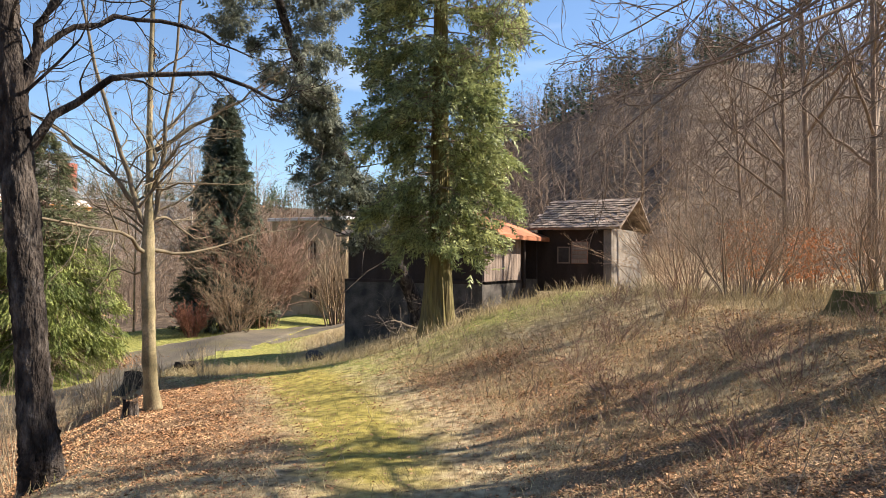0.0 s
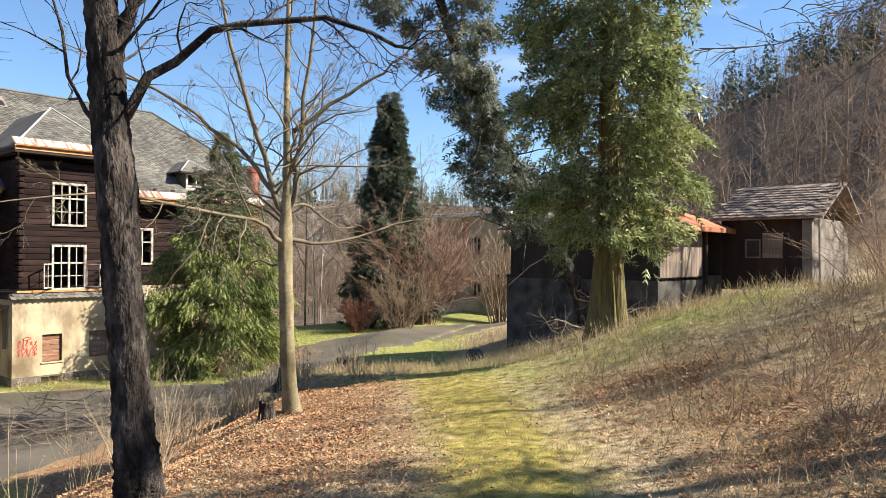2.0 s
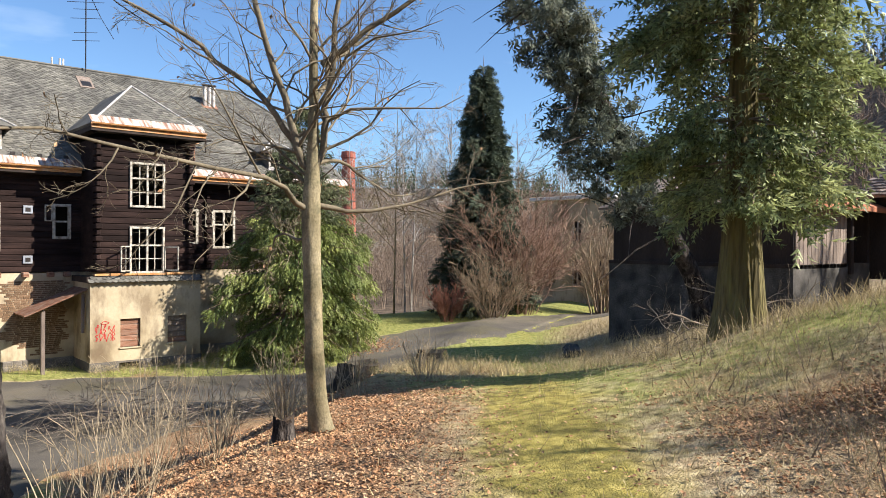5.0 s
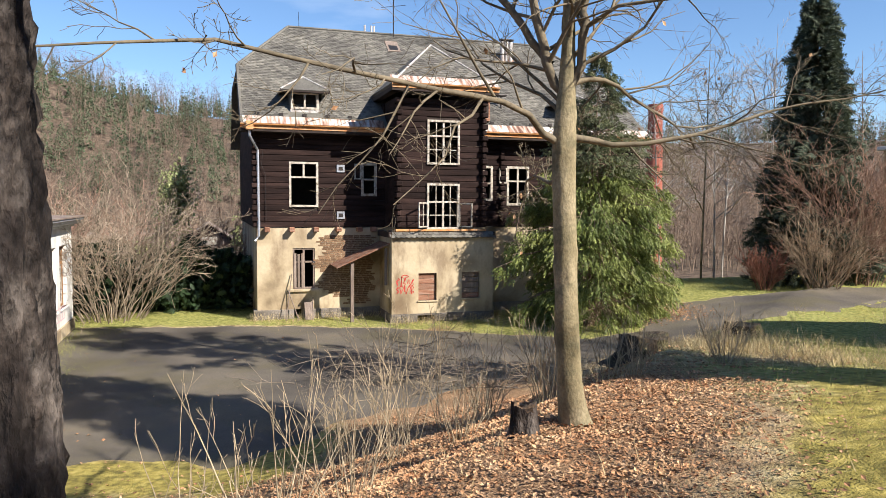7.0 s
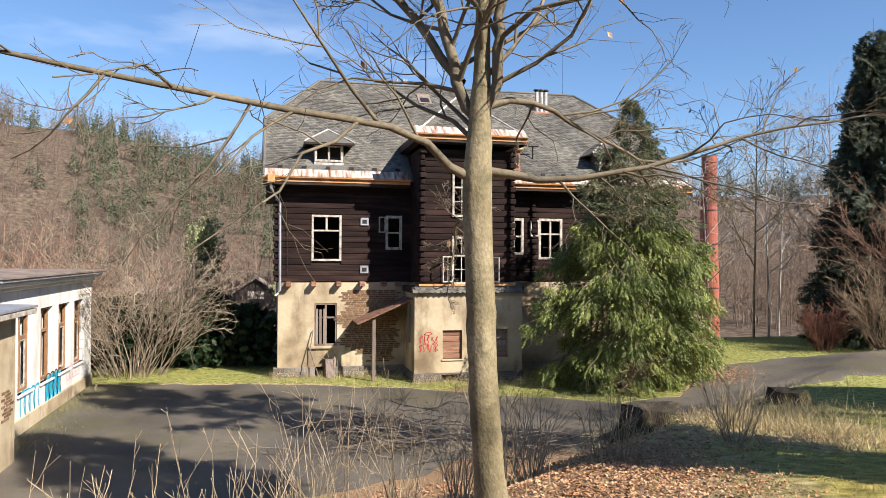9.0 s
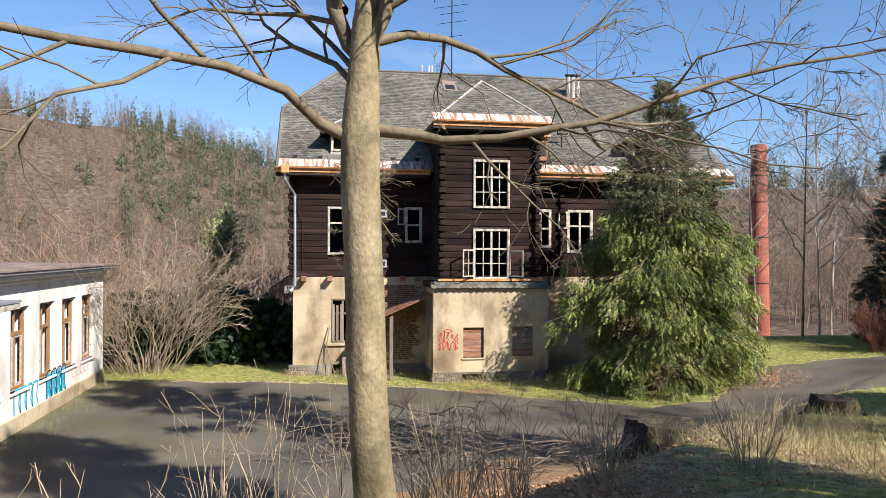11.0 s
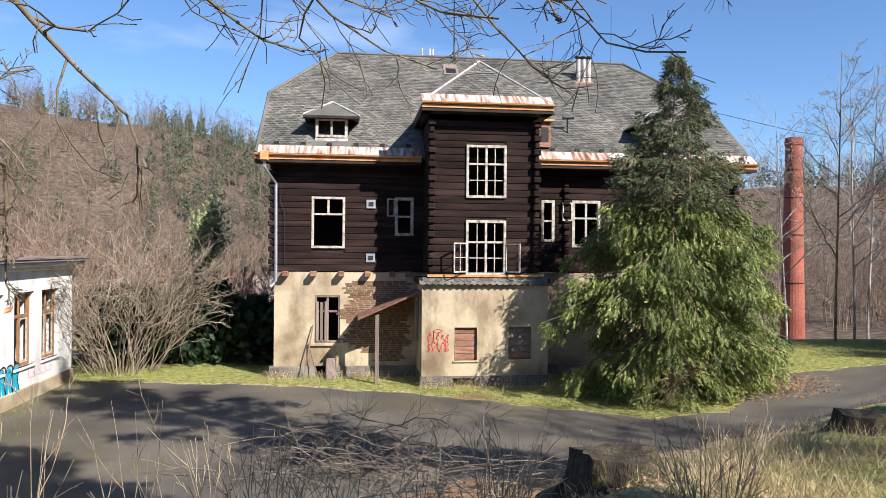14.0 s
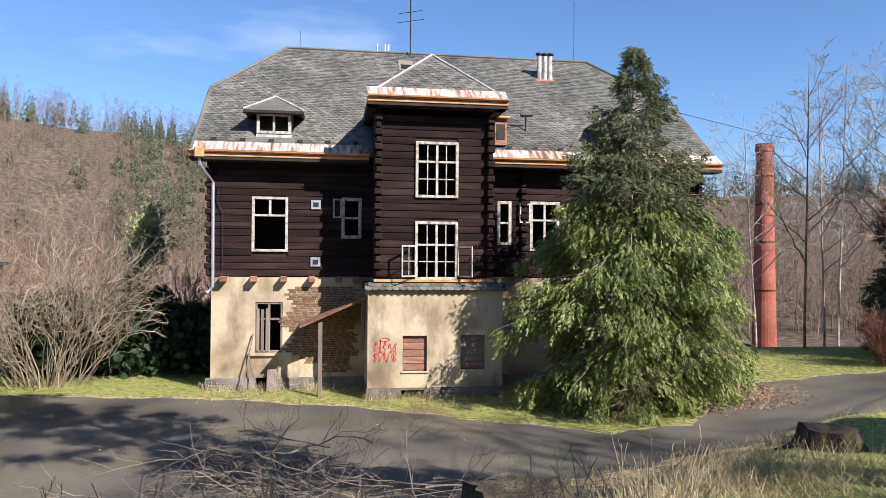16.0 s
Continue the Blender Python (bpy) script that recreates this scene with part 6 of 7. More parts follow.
# pile of cut brushwood at the edge of the yard
def brush_pile(x, y, n, size, seed, high=0.5):
    r = np.random.RandomState(seed)
    t = thing("brush_pile", (x, y, gz(x, y)), "heap of grey cut branches lying on the bank", "brushwood")
    az = r.uniform(0, 2 * np.pi, n)
    p = np.zeros((n, 7, 3))
    sx, sy = x + r.normal(size=n) * size * 0.6, y + r.normal(size=n) * size * 0.35
    p[:, 0] = np.stack([sx, sy, ground_z(sx, sy) + r.uniform(0.02, 1, n) ** 1.5 * high], -1)
    d = np.stack([np.cos(az) * 1.4, np.sin(az) * 0.6, r.uniform(-0.05, 0.35, n)], -1)
    for k in range(1, 7):
        p[:, k] = p[:, k - 1] + d / np.linalg.norm(d, axis=1)[:, None] * (r.uniform(1.0, 2.4, n) / 6)[:, None]
        d += r.normal(size=d.shape) * 0.2
        d[:, 2] -= 0.05
    floor = ground_z(p[..., 0], p[..., 1]) + 0.02
    p[..., 2] = np.maximum(p[..., 2], floor)
    rad = r.uniform(0.006, 0.022, n)[:, None] * np.linspace(1, 0.3, 7)[None]
    for k in range(12):
        v, f = tubes([(p[k:k + 1], rad[k:k + 1], 6)])
        fast_mesh("branch", v, f, M["grey_twig"], t, smooth=True)
    g = [(p[12:], rad[12:], 5)]
    g.append((*sprout(r, p, rad, 5, 0.3, 1.0, 40, 0.45, 0.2, 0.08, steps=5, least=0.003), 4))
    g.append((*sprout(r, *g[1][:2], 4, 0.3, 1.0, 40, 0.5, 0.2, 0.05, steps=4, least=0.002), 3))
    v, f = tubes(g)
    fast_mesh("brushwood", v, f, M["grey_twig"], t, smooth=True)["kind"] = "stuff"


brush_pile(10.5, 23.2, 70, 1.7, 3, 1.0)
brush_pile(12.6, 21.6, 34, 1.2, 4, 0.6)
brush_pile(17.5, 9.6, 16, 1.2, 5)
brush_pile(27.0, 10.8, 18, 1.0, 6)


def stump(x, y, r, h, label, moss=False, seed=0):
    ragged = 0.28 if r < 0.3 else 0.13
    rr = np.random.RandomState(seed)
    z0 = gz(x, y)
    t = thing("tree_stump", (x, y, z0), label, "stump", "old stumps")
    n, m = 26, 7
    v, f = [], []
    edge = rr.uniform(0.2, 1.5, n) if r < 0.3 else rr.uniform(0.6, 1.1, n)
    for i in range(m):
        k = i / (m - 1)
        for j in range(n):
            a = 2 * math.pi * j / n
            q = r * (1.3 - 0.4 * k ** 0.5 + 0.45 * (1 - k) ** 3) * (1 + 0.12 * math.sin(5 * a + seed) + 0.07 * math.sin(11 * a + 3 * k) + 0.05 * math.sin(17 * a + seed))
            v.append((x + math.cos(a) * q, y + math.sin(a) * q, z0 - 0.15 + (h * (1 - ragged + ragged * (0.5 * edge[j] + 0.25 * edge[j - 1] + 0.25 * edge[j - 2] + 0.5 * math.sin(2 * a + seed)) * k) + 0.15) * k))
    for i in range(m - 1):
        for j in range(n):
            f.append((i * n + j, i * n + (j + 1) % n, (i + 1) * n + (j + 1) % n, (i + 1) * n + j))
    Shape().add(v, f).make("bark", M["moss"] if moss else M["rotten"] if r > 0.3 else M["bark_dark"], t, smooth=True)
    top = [v[(m - 1) * n + j] for j in range(n)]
    Shape().add(top + [(x, y, z0 + h * 0.8)], [(j, (j + 1) % n, n) for j in range(n)]).make("cut_face", M["moss"] if moss else M["rotten"] if r > 0.3 else M["cut_wood"], t, "rotten mossy top" if moss or r > 0.3 else "weathered sawn top")


stump(12.95, 15.4, 0.44, 0.42, "broad rotting dark tree stump on the bank", seed=1)
stump(8.15, 10.0, 0.12, 0.28, "small dark cut stump in leaves", seed=2)
stump(20.6, 22.0, 0.5, 0.42, "low rotten stump overgrown with grass beside the track", seed=3)
stump(12.5, -0.4, 0.45, 0.35, "moss-covered old stump on the slope", True, seed=4)


# mossy stone slabs edging the bank at the bend of the track
sr = np.random.RandomState(31)
edging = thing("stone_edging", (23.9, 18.6, gz(23.9, 18.6)), "row of dark mossy stone slabs along the foot of the bank", "stones")
for k in range(7):
    cx_, cy_ = 22.6 + 0.45 * k, 17.4 + 0.4 * k
    z_ = gz(cx_, cy_)
    w_, d_, h_ = sr.uniform(0.28, 0.42), sr.uniform(0.2, 0.32), sr.uniform(0.14, 0.3)
    slab_ = Shape().box(-w_, w_, -d_, d_, -0.2, h_, 0.05)
    ca_, sa_ = math.cos(0.65 + sr.uniform(-0.3, 0.3)), math.sin(0.65 + sr.uniform(-0.3, 0.3))
    slab_.v = [(cx_ + q[0] * ca_ - q[1] * sa_, cy_ + q[0] * sa_ + q[1] * ca_, z_ + q[2] * (1 + 0.3 * q[0])) for q in slab_.v]
    slab_.make("slab", M["dark_stone"], edging)


# evergreen hedge in the shade, its darkness partly put into the leaf colour
def hedge():
    r = np.random.RandomState(9)
    n = 6000
    t = thing("hedge", (3.5, 39.2, GZ), "dark evergreen hedge in shade beside the house", "hedge")
    p = np.stack([r.uniform(-0.4, 7.2, n), 39.2 + r.normal(size=n) * 0.6, np.zeros(n)], -1)
    top = 2.7 + 0.35 * np.sin(p[:, 0] * 1.7) + 0.25 * np.sin(p[:, 0] * 4.1 + 1)
    p[:, 2] = GZ + top * r.uniform(0.02, 1.0, n) ** 0.7
    out = r.normal(size=(n, 3)) + [0, -0.6, 0.2]
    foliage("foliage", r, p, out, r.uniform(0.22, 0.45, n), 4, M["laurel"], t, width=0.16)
    # solid dark core as the shaded inside of the hedge
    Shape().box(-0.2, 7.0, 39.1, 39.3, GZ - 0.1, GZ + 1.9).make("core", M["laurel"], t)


hedge()
r = np.random.RandomState(13)


def evergreen(name, x, y, h, rad, seed, mat, label, n=3500):
    r = np.random.RandomState(seed)
    z0 = gz(x, y)
    t = thing(name, (x, y, z0), label, "tree")
    p, rr = curve(np.array([(0, 0, -0.3), (0, 0, h * 0.5), (0.1, 0, h * 0.9)]) + np.array([x, y, z0]), [0.18, 0.1, 0.02], 8)
    v, f = tubes([(p, rr, 7)])
    fast_mesh("trunk", v, f, M["bark_brown"], t, smooth=True)
    q, out = lumps(r, n, 0.3, h, lambda z: rad * np.interp(z / h, [0, 0.25, 0.6, 1], [0.8, 1, 0.75, 0.1]), clumps=90, clump_r=0.5)
    out[:, 2] = r.uniform(-0.6, 0.6, n)
    foliage("crown", r, q + [x, y, z0], out, r.uniform(0.25, 0.5, n), 5, M[mat], t)


def ivy_tree():
    """A leaning trunk overgrown with ivy from the foot to the crown."""
    r = np.random.RandomState(17)
    t = thing("ivy_tree", (1.4, 39.3, gz(1.4, 39.3)), "leaning dark tree trunk overgrown with glossy green ivy", "tree")
    pts, rad = curve(np.array([(1.2, 39.3, -4.3), (1.9, 39.4, -2.9), (3.0, 39.7, -1.2), (3.9, 39.9, 0.4), (4.2, 40.0, 1.5), (4.1, 40.0, 2.4)]), [0.34, 0.28, 0.23, 0.18, 0.12, 0.03], 18)
    v, f = tubes([(pts, rad, 9)])
    fast_mesh("trunk", v, f, M["bark_brown"], t, smooth=True)
    n = 4200
    s = r.uniform(0.28, 1.0, 60)
    c = np.stack([np.interp(s * 17, np.arange(18), pts[0, :, k]) for k in range(3)], -1)
    wide = np.interp(s, [0.28, 0.5, 0.75, 1.0], [0.25, 0.75, 1.05, 0.55])[:, None]
    c += np.clip(r.normal(size=(60, 3)), -1.6, 1.6) * wide * 0.34
    p = c[r.randint(0, 60, n)] + r.normal(size=(n, 3)) * 0.26
    out = r.normal(size=(n, 3)) + [0, -0.3, -0.4]
    v, f = scatter_tris(LEAF, p, frame_of(out, r), r.uniform(0.10, 0.2, n))
    fast_mesh("crown", v, f, M["thuja"], t, "green ivy leaves")["kind"] = "stuff"


ivy_tree()
evergreen("cypress_tree", -8.5, 41.0, 7.5, 2.6, 2, "thuja", "broad green evergreen behind the white building")
evergreen("cypress_tree", 9.5, 59.0, 7.0, 2.2, 3, "thuja", "green evergreen behind the house", 2500)


# far woods: joined copies of a few simple trees
def twig_tree(seed, h):
    r = np.random.RandomState(seed)
    p = np.zeros((1, 5, 3))
    p[0, :, 2] = np.linspace(-0.5, h, 5)
    p[0, 1:, :2] += r.normal(size=(4, 2)) * 0.02 * h
    rad = np.linspace(0.0085 * h, 0.01, 5)[None]
    b1 = sprout(r, p, rad, 13, 0.15, 1.0, 48, 0.36, 0.12, 0.10, steps=2, least=0.024)
    b2 = sprout(r, *b1, 3, 0.1, 1.0, 50, 0.6, 0.2, 0.08, steps=2, least=0.02)
    v, f = tubes([(p, rad, 3), (*b1, 3), (*b2, 3)])
    return v, f


def fir_shape(seed, h):
    r = np.random.RandomState(seed)
    n = 150
    zz = h * (0.08 + 0.92 * (1 - np.sqrt(r.uniform(0.0, 1.0, n))))
    az = r.uniform(0, 2 * np.pi, n)
    rr = 0.17 * h * (1 - zz / h) * r.uniform(0.35, 1.0, n)
    out = np.stack([np.cos(az), np.sin(az), r.uniform(-1.2, -0.2, n)], -1)
    v, f = scatter_tris(frond(1, 0.3, 0.3, 0, 0.8), np.stack([np.cos(az) * rr, np.sin(az) * rr, zz], -1), frame_of(out, r), r.uniform(0.07, 0.11, n) * h * (1.2 - 0.7 * zz / h))
    return v, f


def woods(name, kinds, places, mat, label):
    r = np.random.RandomState(len(places))
    V, F, base = [], [], 0
    for i, (x, y, z, s) in enumerate(places):
        v, f = kinds[i % len(kinds)]
        a = r.uniform(0, 6.28)
        c, sn = math.cos(a), math.sin(a)
        w = np.stack([v[:, 0] * c - v[:, 1] * sn, v[:, 0] * sn + v[:, 1] * c, v[:, 2]], -1) * s + [x, y, z]
        V.append(w)
        F.append(f + base)
        base += len(v)
    ob = fast_mesh(name, np.concatenate(V), np.concatenate(F), mat)
    return tagged(ob, label, "woods", kind="stuff")


def scattered(seed, n, a0, a1, r0, r1, smin, smax, keep=None):
    r = np.random.RandomState(seed)
    a = np.radians(r.uniform(a0, a1, n))
    foot = np.interp(a, ANGLES, FOOT)
    d = foot + r0 + (r1 - r0) * r.uniform(0, 1, n)
    x, y = 10 + np.cos(a) * d, 8 + np.sin(a) * d
    ok = ~((x > 3) & (x < 30) & (y > 30) & (y < 56)) & ~((x > 24) & (x < 52) & (y > 5) & (y < 40))
    x, y = x[ok], y[ok]
    return np.stack([x, y, ground_z(x, y), r.uniform(smin, smax, len(x))], -1)


bare_kinds = [twig_tree(s, 12) for s in range(5)]
woods("bare_woods", bare_kinds, np.concatenate([scattered(1, 720, -14, 45, -4, 120, 0.5, 0.9), scattered(11, 560, 45, 88, -4, 125, 0.5, 0.95), scattered(14, 260, 44, 80, -14, 40, 0.5, 0.9), scattered(12, 1050, 88, 128, -6, 125, 0.48, 0.85), scattered(8, 60, -90, -14, 5, 90, 0.4, 0.7)]), M["woods"], "leafless brown woods covering the valley slopes")
woods("bare_woods", bare_kinds, scattered(2, 120, 125, 320, 0, 60, 0.7, 1.1), M["woods"], "leafless brown woods behind the track")
fir_kinds = [fir_shape(s, 13) for s in range(4)]
woods("fir_woods", fir_kinds, np.concatenate([scattered(3, 330, 88, 105, 30, 120, 0.3, 0.62), scattered(13, 60, 96, 120, 10, 60, 0.3, 0.5), scattered(4, 90, -10, 26, 80, 120, 0.5, 0.9), scattered(5, 160, 40, 88, 85, 120, 0.4, 0.7), scattered(6, 70, 103, 125, 95, 125, 0.4, 0.7)]), M["far_fir"], "dark conifers among bare woods on the ridge")

# ---------- distant buildings ----------
fb = thing("far_building", (50, 36.5, -3), "pale yellow two-storey building behind shrubs", "building")
FW = [(34.0, 34.7, -1.6, 0.2), (36.0, 36.9, -1.6, 0.2), (38.4, 39.3, -1.6, 0.2), (36.0, 36.9, 1.6, 3.0), (38.4, 39.3, 1.6, 3.0)]
plain_wall("wall", 33.2, 40.5, 46.5, 46.9, -3.6, 4.6, FW, M["plaster"], fb, "", "y")
Shape().box(46.9, 54, 33.2, 33.6, -3.6, 4.6).make("wall", M["plaster"], fb)
Shape().box(46.9, 54, 40.1, 40.5, -3.6, 4.6).make("wall", M["plaster"], fb)
Shape().box(48.5, 48.7, 33.6, 40.1, -3.6, 4.5).make("inner_wall", M["room_shade"], fb)
Shape().box(46.2, 54.2, 32.9, 40.8, 4.6, 4.85, 0.03).make("roof", M["white_plaster"], fb)
for a, b, c, d in FW[1:]:
    w = Shape().box(46.6, 46.7, a, a + 0.08, c, d).box(46.6, 46.7, b - 0.08, b, c, d).box(46.6, 46.7, (a + b) / 2 - 0.03, (a + b) / 2 + 0.03, c, d).box(46.59, 46.69, a + 0.08, b - 0.08, c + (d - c) * 0.62, c + (d - c) * 0.62 + 0.06)
    w.make("window", M["white_paint"], fb)
dh = thing("distant_house", (5.5, 84, -4), "small dark gabled house in the valley", "house")
Shape().add([(3.2, 84, -5), (7.8, 84, -5), (7.8, 84, -2.8), (5.5, 84, -1.3), (3.2, 84, -2.8), (3.2, 92, -5), (7.8, 92, -5), (7.8, 92, -2.8), (5.5, 92, -1.3), (3.2, 92, -2.8)],
            [(0, 1, 2, 3, 4), (9, 8, 7, 6, 5), (0, 5, 6, 1), (1, 6, 7, 2), (4, 9, 5, 0), (2, 7, 8, 3), (3, 8, 9, 4)]).make("wall", M["dark_wood"], dh)
Shape().slab([(2.7, 83.6, -3.05), (5.5, 83.6, -1.15), (5.5, 92.3, -1.15), (2.7, 92.3, -3.05)], 0.1).make("roof", M["moss_tile"], dh)
Shape().slab([(5.5, 83.6, -1.15), (8.3, 83.6, -3.05), (8.3, 92.3, -3.05), (5.5, 92.3, -1.15)], 0.1).make("roof", M["moss_tile"], dh)
Shape().box(4.7, 6.3, 83.94, 84.0, -3.4, -2.6).make("window", M["white_paint"], dh)
dh2 = thing("distant_shed", (0, 78, -4), "long low shed with a pale roof in the valley", "shed")
Shape().box(-7, 2.4, 78, 83, -5, -3.3).make("wall", M["white_plaster"], dh2)
Shape().slab([(-7.4, 77.6, -3.3), (2.8, 77.6, -3.3), (2.8, 80.5, -1.9), (-7.4, 80.5, -1.9)], 0.12).make("roof", M["grey_wood"], dh2)
Shape().slab([(2.8, 83.4, -3.3), (-7.4, 83.4, -3.3), (-7.4, 80.5, -1.9), (2.8, 80.5, -1.9)], 0.12).make("roof", M["grey_wood"], dh2)


# ---------- ground cover ----------
def cover(name, seed, n, box, weight, tv, size, mat, label, lift=0.0, upright=0.0, category="ground cover"):
    """Small pieces strewn where the mask is high."""
    r = np.random.RandomState(seed)
    x, y = r.uniform(box[0], box[1], n), r.uniform(box[2], box[3], n)
    keep = r.uniform(0, 1, n) < weight(x, y)
    x, y = x[keep], y[keep]
    pos = np.stack([x, y, ground_z(x, y) + lift], -1)
    m = len(x)
    a = r.uniform(0, 2 * np.pi, m)
    if upright:
        d = np.stack([np.cos(a) * upright, np.sin(a) * upright, np.ones(m)], -1)
    else:
        d = np.stack([np.cos(a), np.sin(a), r.uniform(-0.25, 0.45, m)], -1)
    d /= np.linalg.norm(d, axis=1)[:, None]
    up = np.array([0, 0, 1.0]) + r.normal(size=(m, 3)) * (0.35 if not upright else 1.0)
    u_ = np.cross(up, d)
    u_ /= np.linalg.norm(u_, axis=1)[:, None] + 1e-9
    v, f = scatter_tris(tv, pos, np.stack([d, u_, np.cross(d, u_)], -1), r.uniform(size[0], size[1], m))
    return tagged(fast_mesh(name, v, f, mat), label, category, kind="stuff")


leaf_shape = LEAF
blade = np.array([[[0, -0.022, 0], [0, 0.022, 0], [0.6, 0, 0.10]], [[0.55, -0.014, 0.08], [0.55, 0.014, 0.08], [1.0, 0, 0.34]]])


def leaf_w(x, y):
    lot, path, leaf_m, green, far = ground_masks(x, y)
    return np.clip(leaf_m * (0.75 + 0.5 * waves(x, y, 1.1, 4)) + 0.05, 0, 1) * (1 - 0.75 * path) * (1 - lot)


def straw_w(x, y):
    lot, path, leaf_m, green, far = ground_masks(x, y)
    return np.clip(0.9 - 0.85 * leaf_m - 0.85 * path - 0.7 * green, 0.02, 1) * (1 - lot) * (0.6 + 0.5 * waves(x, y, 1.3, 1))


def green_w(x, y):
    lot, path, leaf_m, green, far = ground_masks(x, y)
    return np.clip(green * 0.9 + 0.35 * path, 0, 1) * (1 - lot)


cover("leaf_litter", 1, 76000, (-2, 15, -3.5, 14), leaf_w, leaf_shape, (0.026, 0.056), M["litter"], "fallen brown beech leaves on the ground", 0.012)
cover("leaf_litter", 13, 26000, (3, 17, 12.5, 20), leaf_w, leaf_shape, (0.04, 0.09), M["litter"], "dead leaves on the bank above the yard", 0.02)
cover("leaf_litter", 14, 46000, (2, 13, -3, 5.5), leaf_w, leaf_shape, (0.028, 0.06), M["litter"], "fallen leaves along the edge of the track", 0.02)
cover("leaf_litter", 2, 62000, (3.5, 11.5, 4.5, 13.5), leaf_w, leaf_shape, (0.026, 0.054), M["litter"], "drift of fallen brown leaves on the bank", 0.02)
cover("dry_grass", 3, 85000, (-1, 19, -4, 15), straw_w, blade, (0.08, 0.24), M["straw"], "dry yellow grass tufts", 0, 0.7)
cover("dry_grass", 4, 60000, (14, 34, -1, 27), straw_w, blade, (0.18, 0.45), M["straw"], "dry pale grass on the mound", 0, 0.7)
def weed_w(x, y):
    hh, off = track_frame(x, y)
    return smooth(1.3, 2.4, -off) * (0.45 + 0.5 * waves(x, y, 1.7, 6)) * (x < 20)


bank_w = lambda x, y: smooth(0.9, 2.2, -track_frame(x, y)[1]) * np.clip(0.55 + 0.55 * waves(x, y, 0.8, 3), 0.1, 1) * smooth(4, 8, x)
cover("dry_grass", 12, 90000, (3, 17, -2.5, 7.5), bank_w, blade, (0.07, 0.2), M["straw"], "matted pale dry grass on the bank", 0, 1.1)
tuft_w = lambda x, y: np.exp(-((x - 14.6) ** 2 / 2.5 + (y - 14.2) ** 2 / 3.0)) * np.clip(0.6 + 0.6 * waves(x, y, 0.7, 2), 0, 1)
cover("dry_grass", 15, 16000, (12, 17.5, 11, 18), tuft_w, blade, (0.15, 0.36), M["straw"], "matted pale dry grass hanging over the bank", 0, 1.2)
edge_w = lambda x, y: np.exp(-((x - 17.2) ** 2 / 4.0 + (y - 18.9) ** 2 / 1.6)) * np.clip(0.6 + 0.6 * waves(x, y, 0.7, 5), 0, 1)
cover("dry_grass", 16, 16000, (14, 21, 16.5, 21.5), edge_w, blade, (0.18, 0.4), M["straw"], "long pale dry grass at the edge of the yard", 0, 1.2)
cover("dry_weeds", 8, 9000, (1.5, 18, -4, 8), weed_w, blade, (0.18, 0.42), M["twig"], "brittle dry weed stems standing on the slope", 0, 0.5)
cover("grass", 5, 60000, (-1, 24, -3, 22), green_w, blade, (0.05, 0.14), M["grass"], "short green grass along the track", 0, 0.7)
cover("grass", 6, 60000, (0, 34, 26, 38), green_w, blade, (0.08, 0.2), M["grass"], "green grass verge round the house", 0, 0.7)
near_wall = lambda x, y: np.exp(-np.maximum(x - 0.7, 0) / 0.5) * (x > 0.6) * (0.6 + 0.5 * waves(x, y, 1.0, 2))
cover("grass", 9, 9000, (0.6, 3.0, 24.5, 34.6), near_wall, blade, (0.08, 0.22), M["grass"], "grass tufts along the foot of the white wall", 0.02, 0.7)
house_foot = lambda x, y: (np.exp(-np.abs(y - np.where((x > 12.4) & (x < 17.0), 32.75, 34.9)) / 0.5)) * (0.5 + 0.6 * waves(x, y, 0.9, 5))
cover("dry_grass", 10, 16000, (7.0, 19.0, 31.5, 35.1), house_foot, blade, (0.15, 0.42), M["straw"], "rank dry grass along the foot of the house", 0, 0.6)
cover("leaf_litter", 11, 9000, (21.5, 26, 28.5, 33.5), lambda x, y: np.exp(-((x - 23.6) ** 2 + (y - 31.0) ** 2) / 2.2), leaf_shape, (0.05, 0.1), M["litter"], "brown leaves beside the juniper", 0.03)
cover("lot_litter", 7, 1500, (0, 20, 18, 34), lambda x, y: ground_masks(x, y)[0] * np.clip(waves(x, y, 2.2, 3), 0, 1), leaf_shape, (0.04, 0.09), M["litter"], "scattered dead leaves on the asphalt", 0.04)


# ---------- slates and tiles ----------
def shingles(x0, x1, y0, z0, y1, z1, w, e, rng, inside, proud=0.018):
    """Overlapping plates on a slope rising from (y0, z0) to (y1, z1): corner arrays of each."""
    L = math.hypot(y1 - y0, z1 - z0)
    dy, dz = (y1 - y0) / L, (z1 - z0) / L
    out = []
    for r_ in range(int(L / e)):
        s0 = r_ * e
        off = (r_ % 2) * w / 2
        for c in range(-1, int((x1 - x0) / w) + 1):
            a = x0 + off + c * w + 0.006
            b = a + w - 0.012
            if not inside((a + b) / 2, y0 + dy * (s0 + e * 0.6)) or a < x0 - 0.01 or b > x1 + 0.01:
                continue
            lift = proud + rng.uniform(-0.004, 0.012)
            lo, hi = s0 - rng.uniform(0, 0.02), s0 + e * 1.05
            pts = []
            for n_ in (lift, lift - 0.014):
                for (px, s, k) in ((a, lo, 1.0), (a + w * 0.5, lo - 0.05, 1.0), (b, lo, 1.0), (b, hi, 0.25), (a, hi, 0.25)):
                    q = n_ if k == 1.0 else n_ * k
                    pts.append((px, y0 + dy * s - dz * q, z0 + dz * s + dy * q))
            out.append(pts)
    return out


FACES = [(0, 1, 2, 3, 4), (5, 6, 1, 0), (6, 7, 2, 1), (7, 8, 3, 2), (9, 5, 0, 4)]


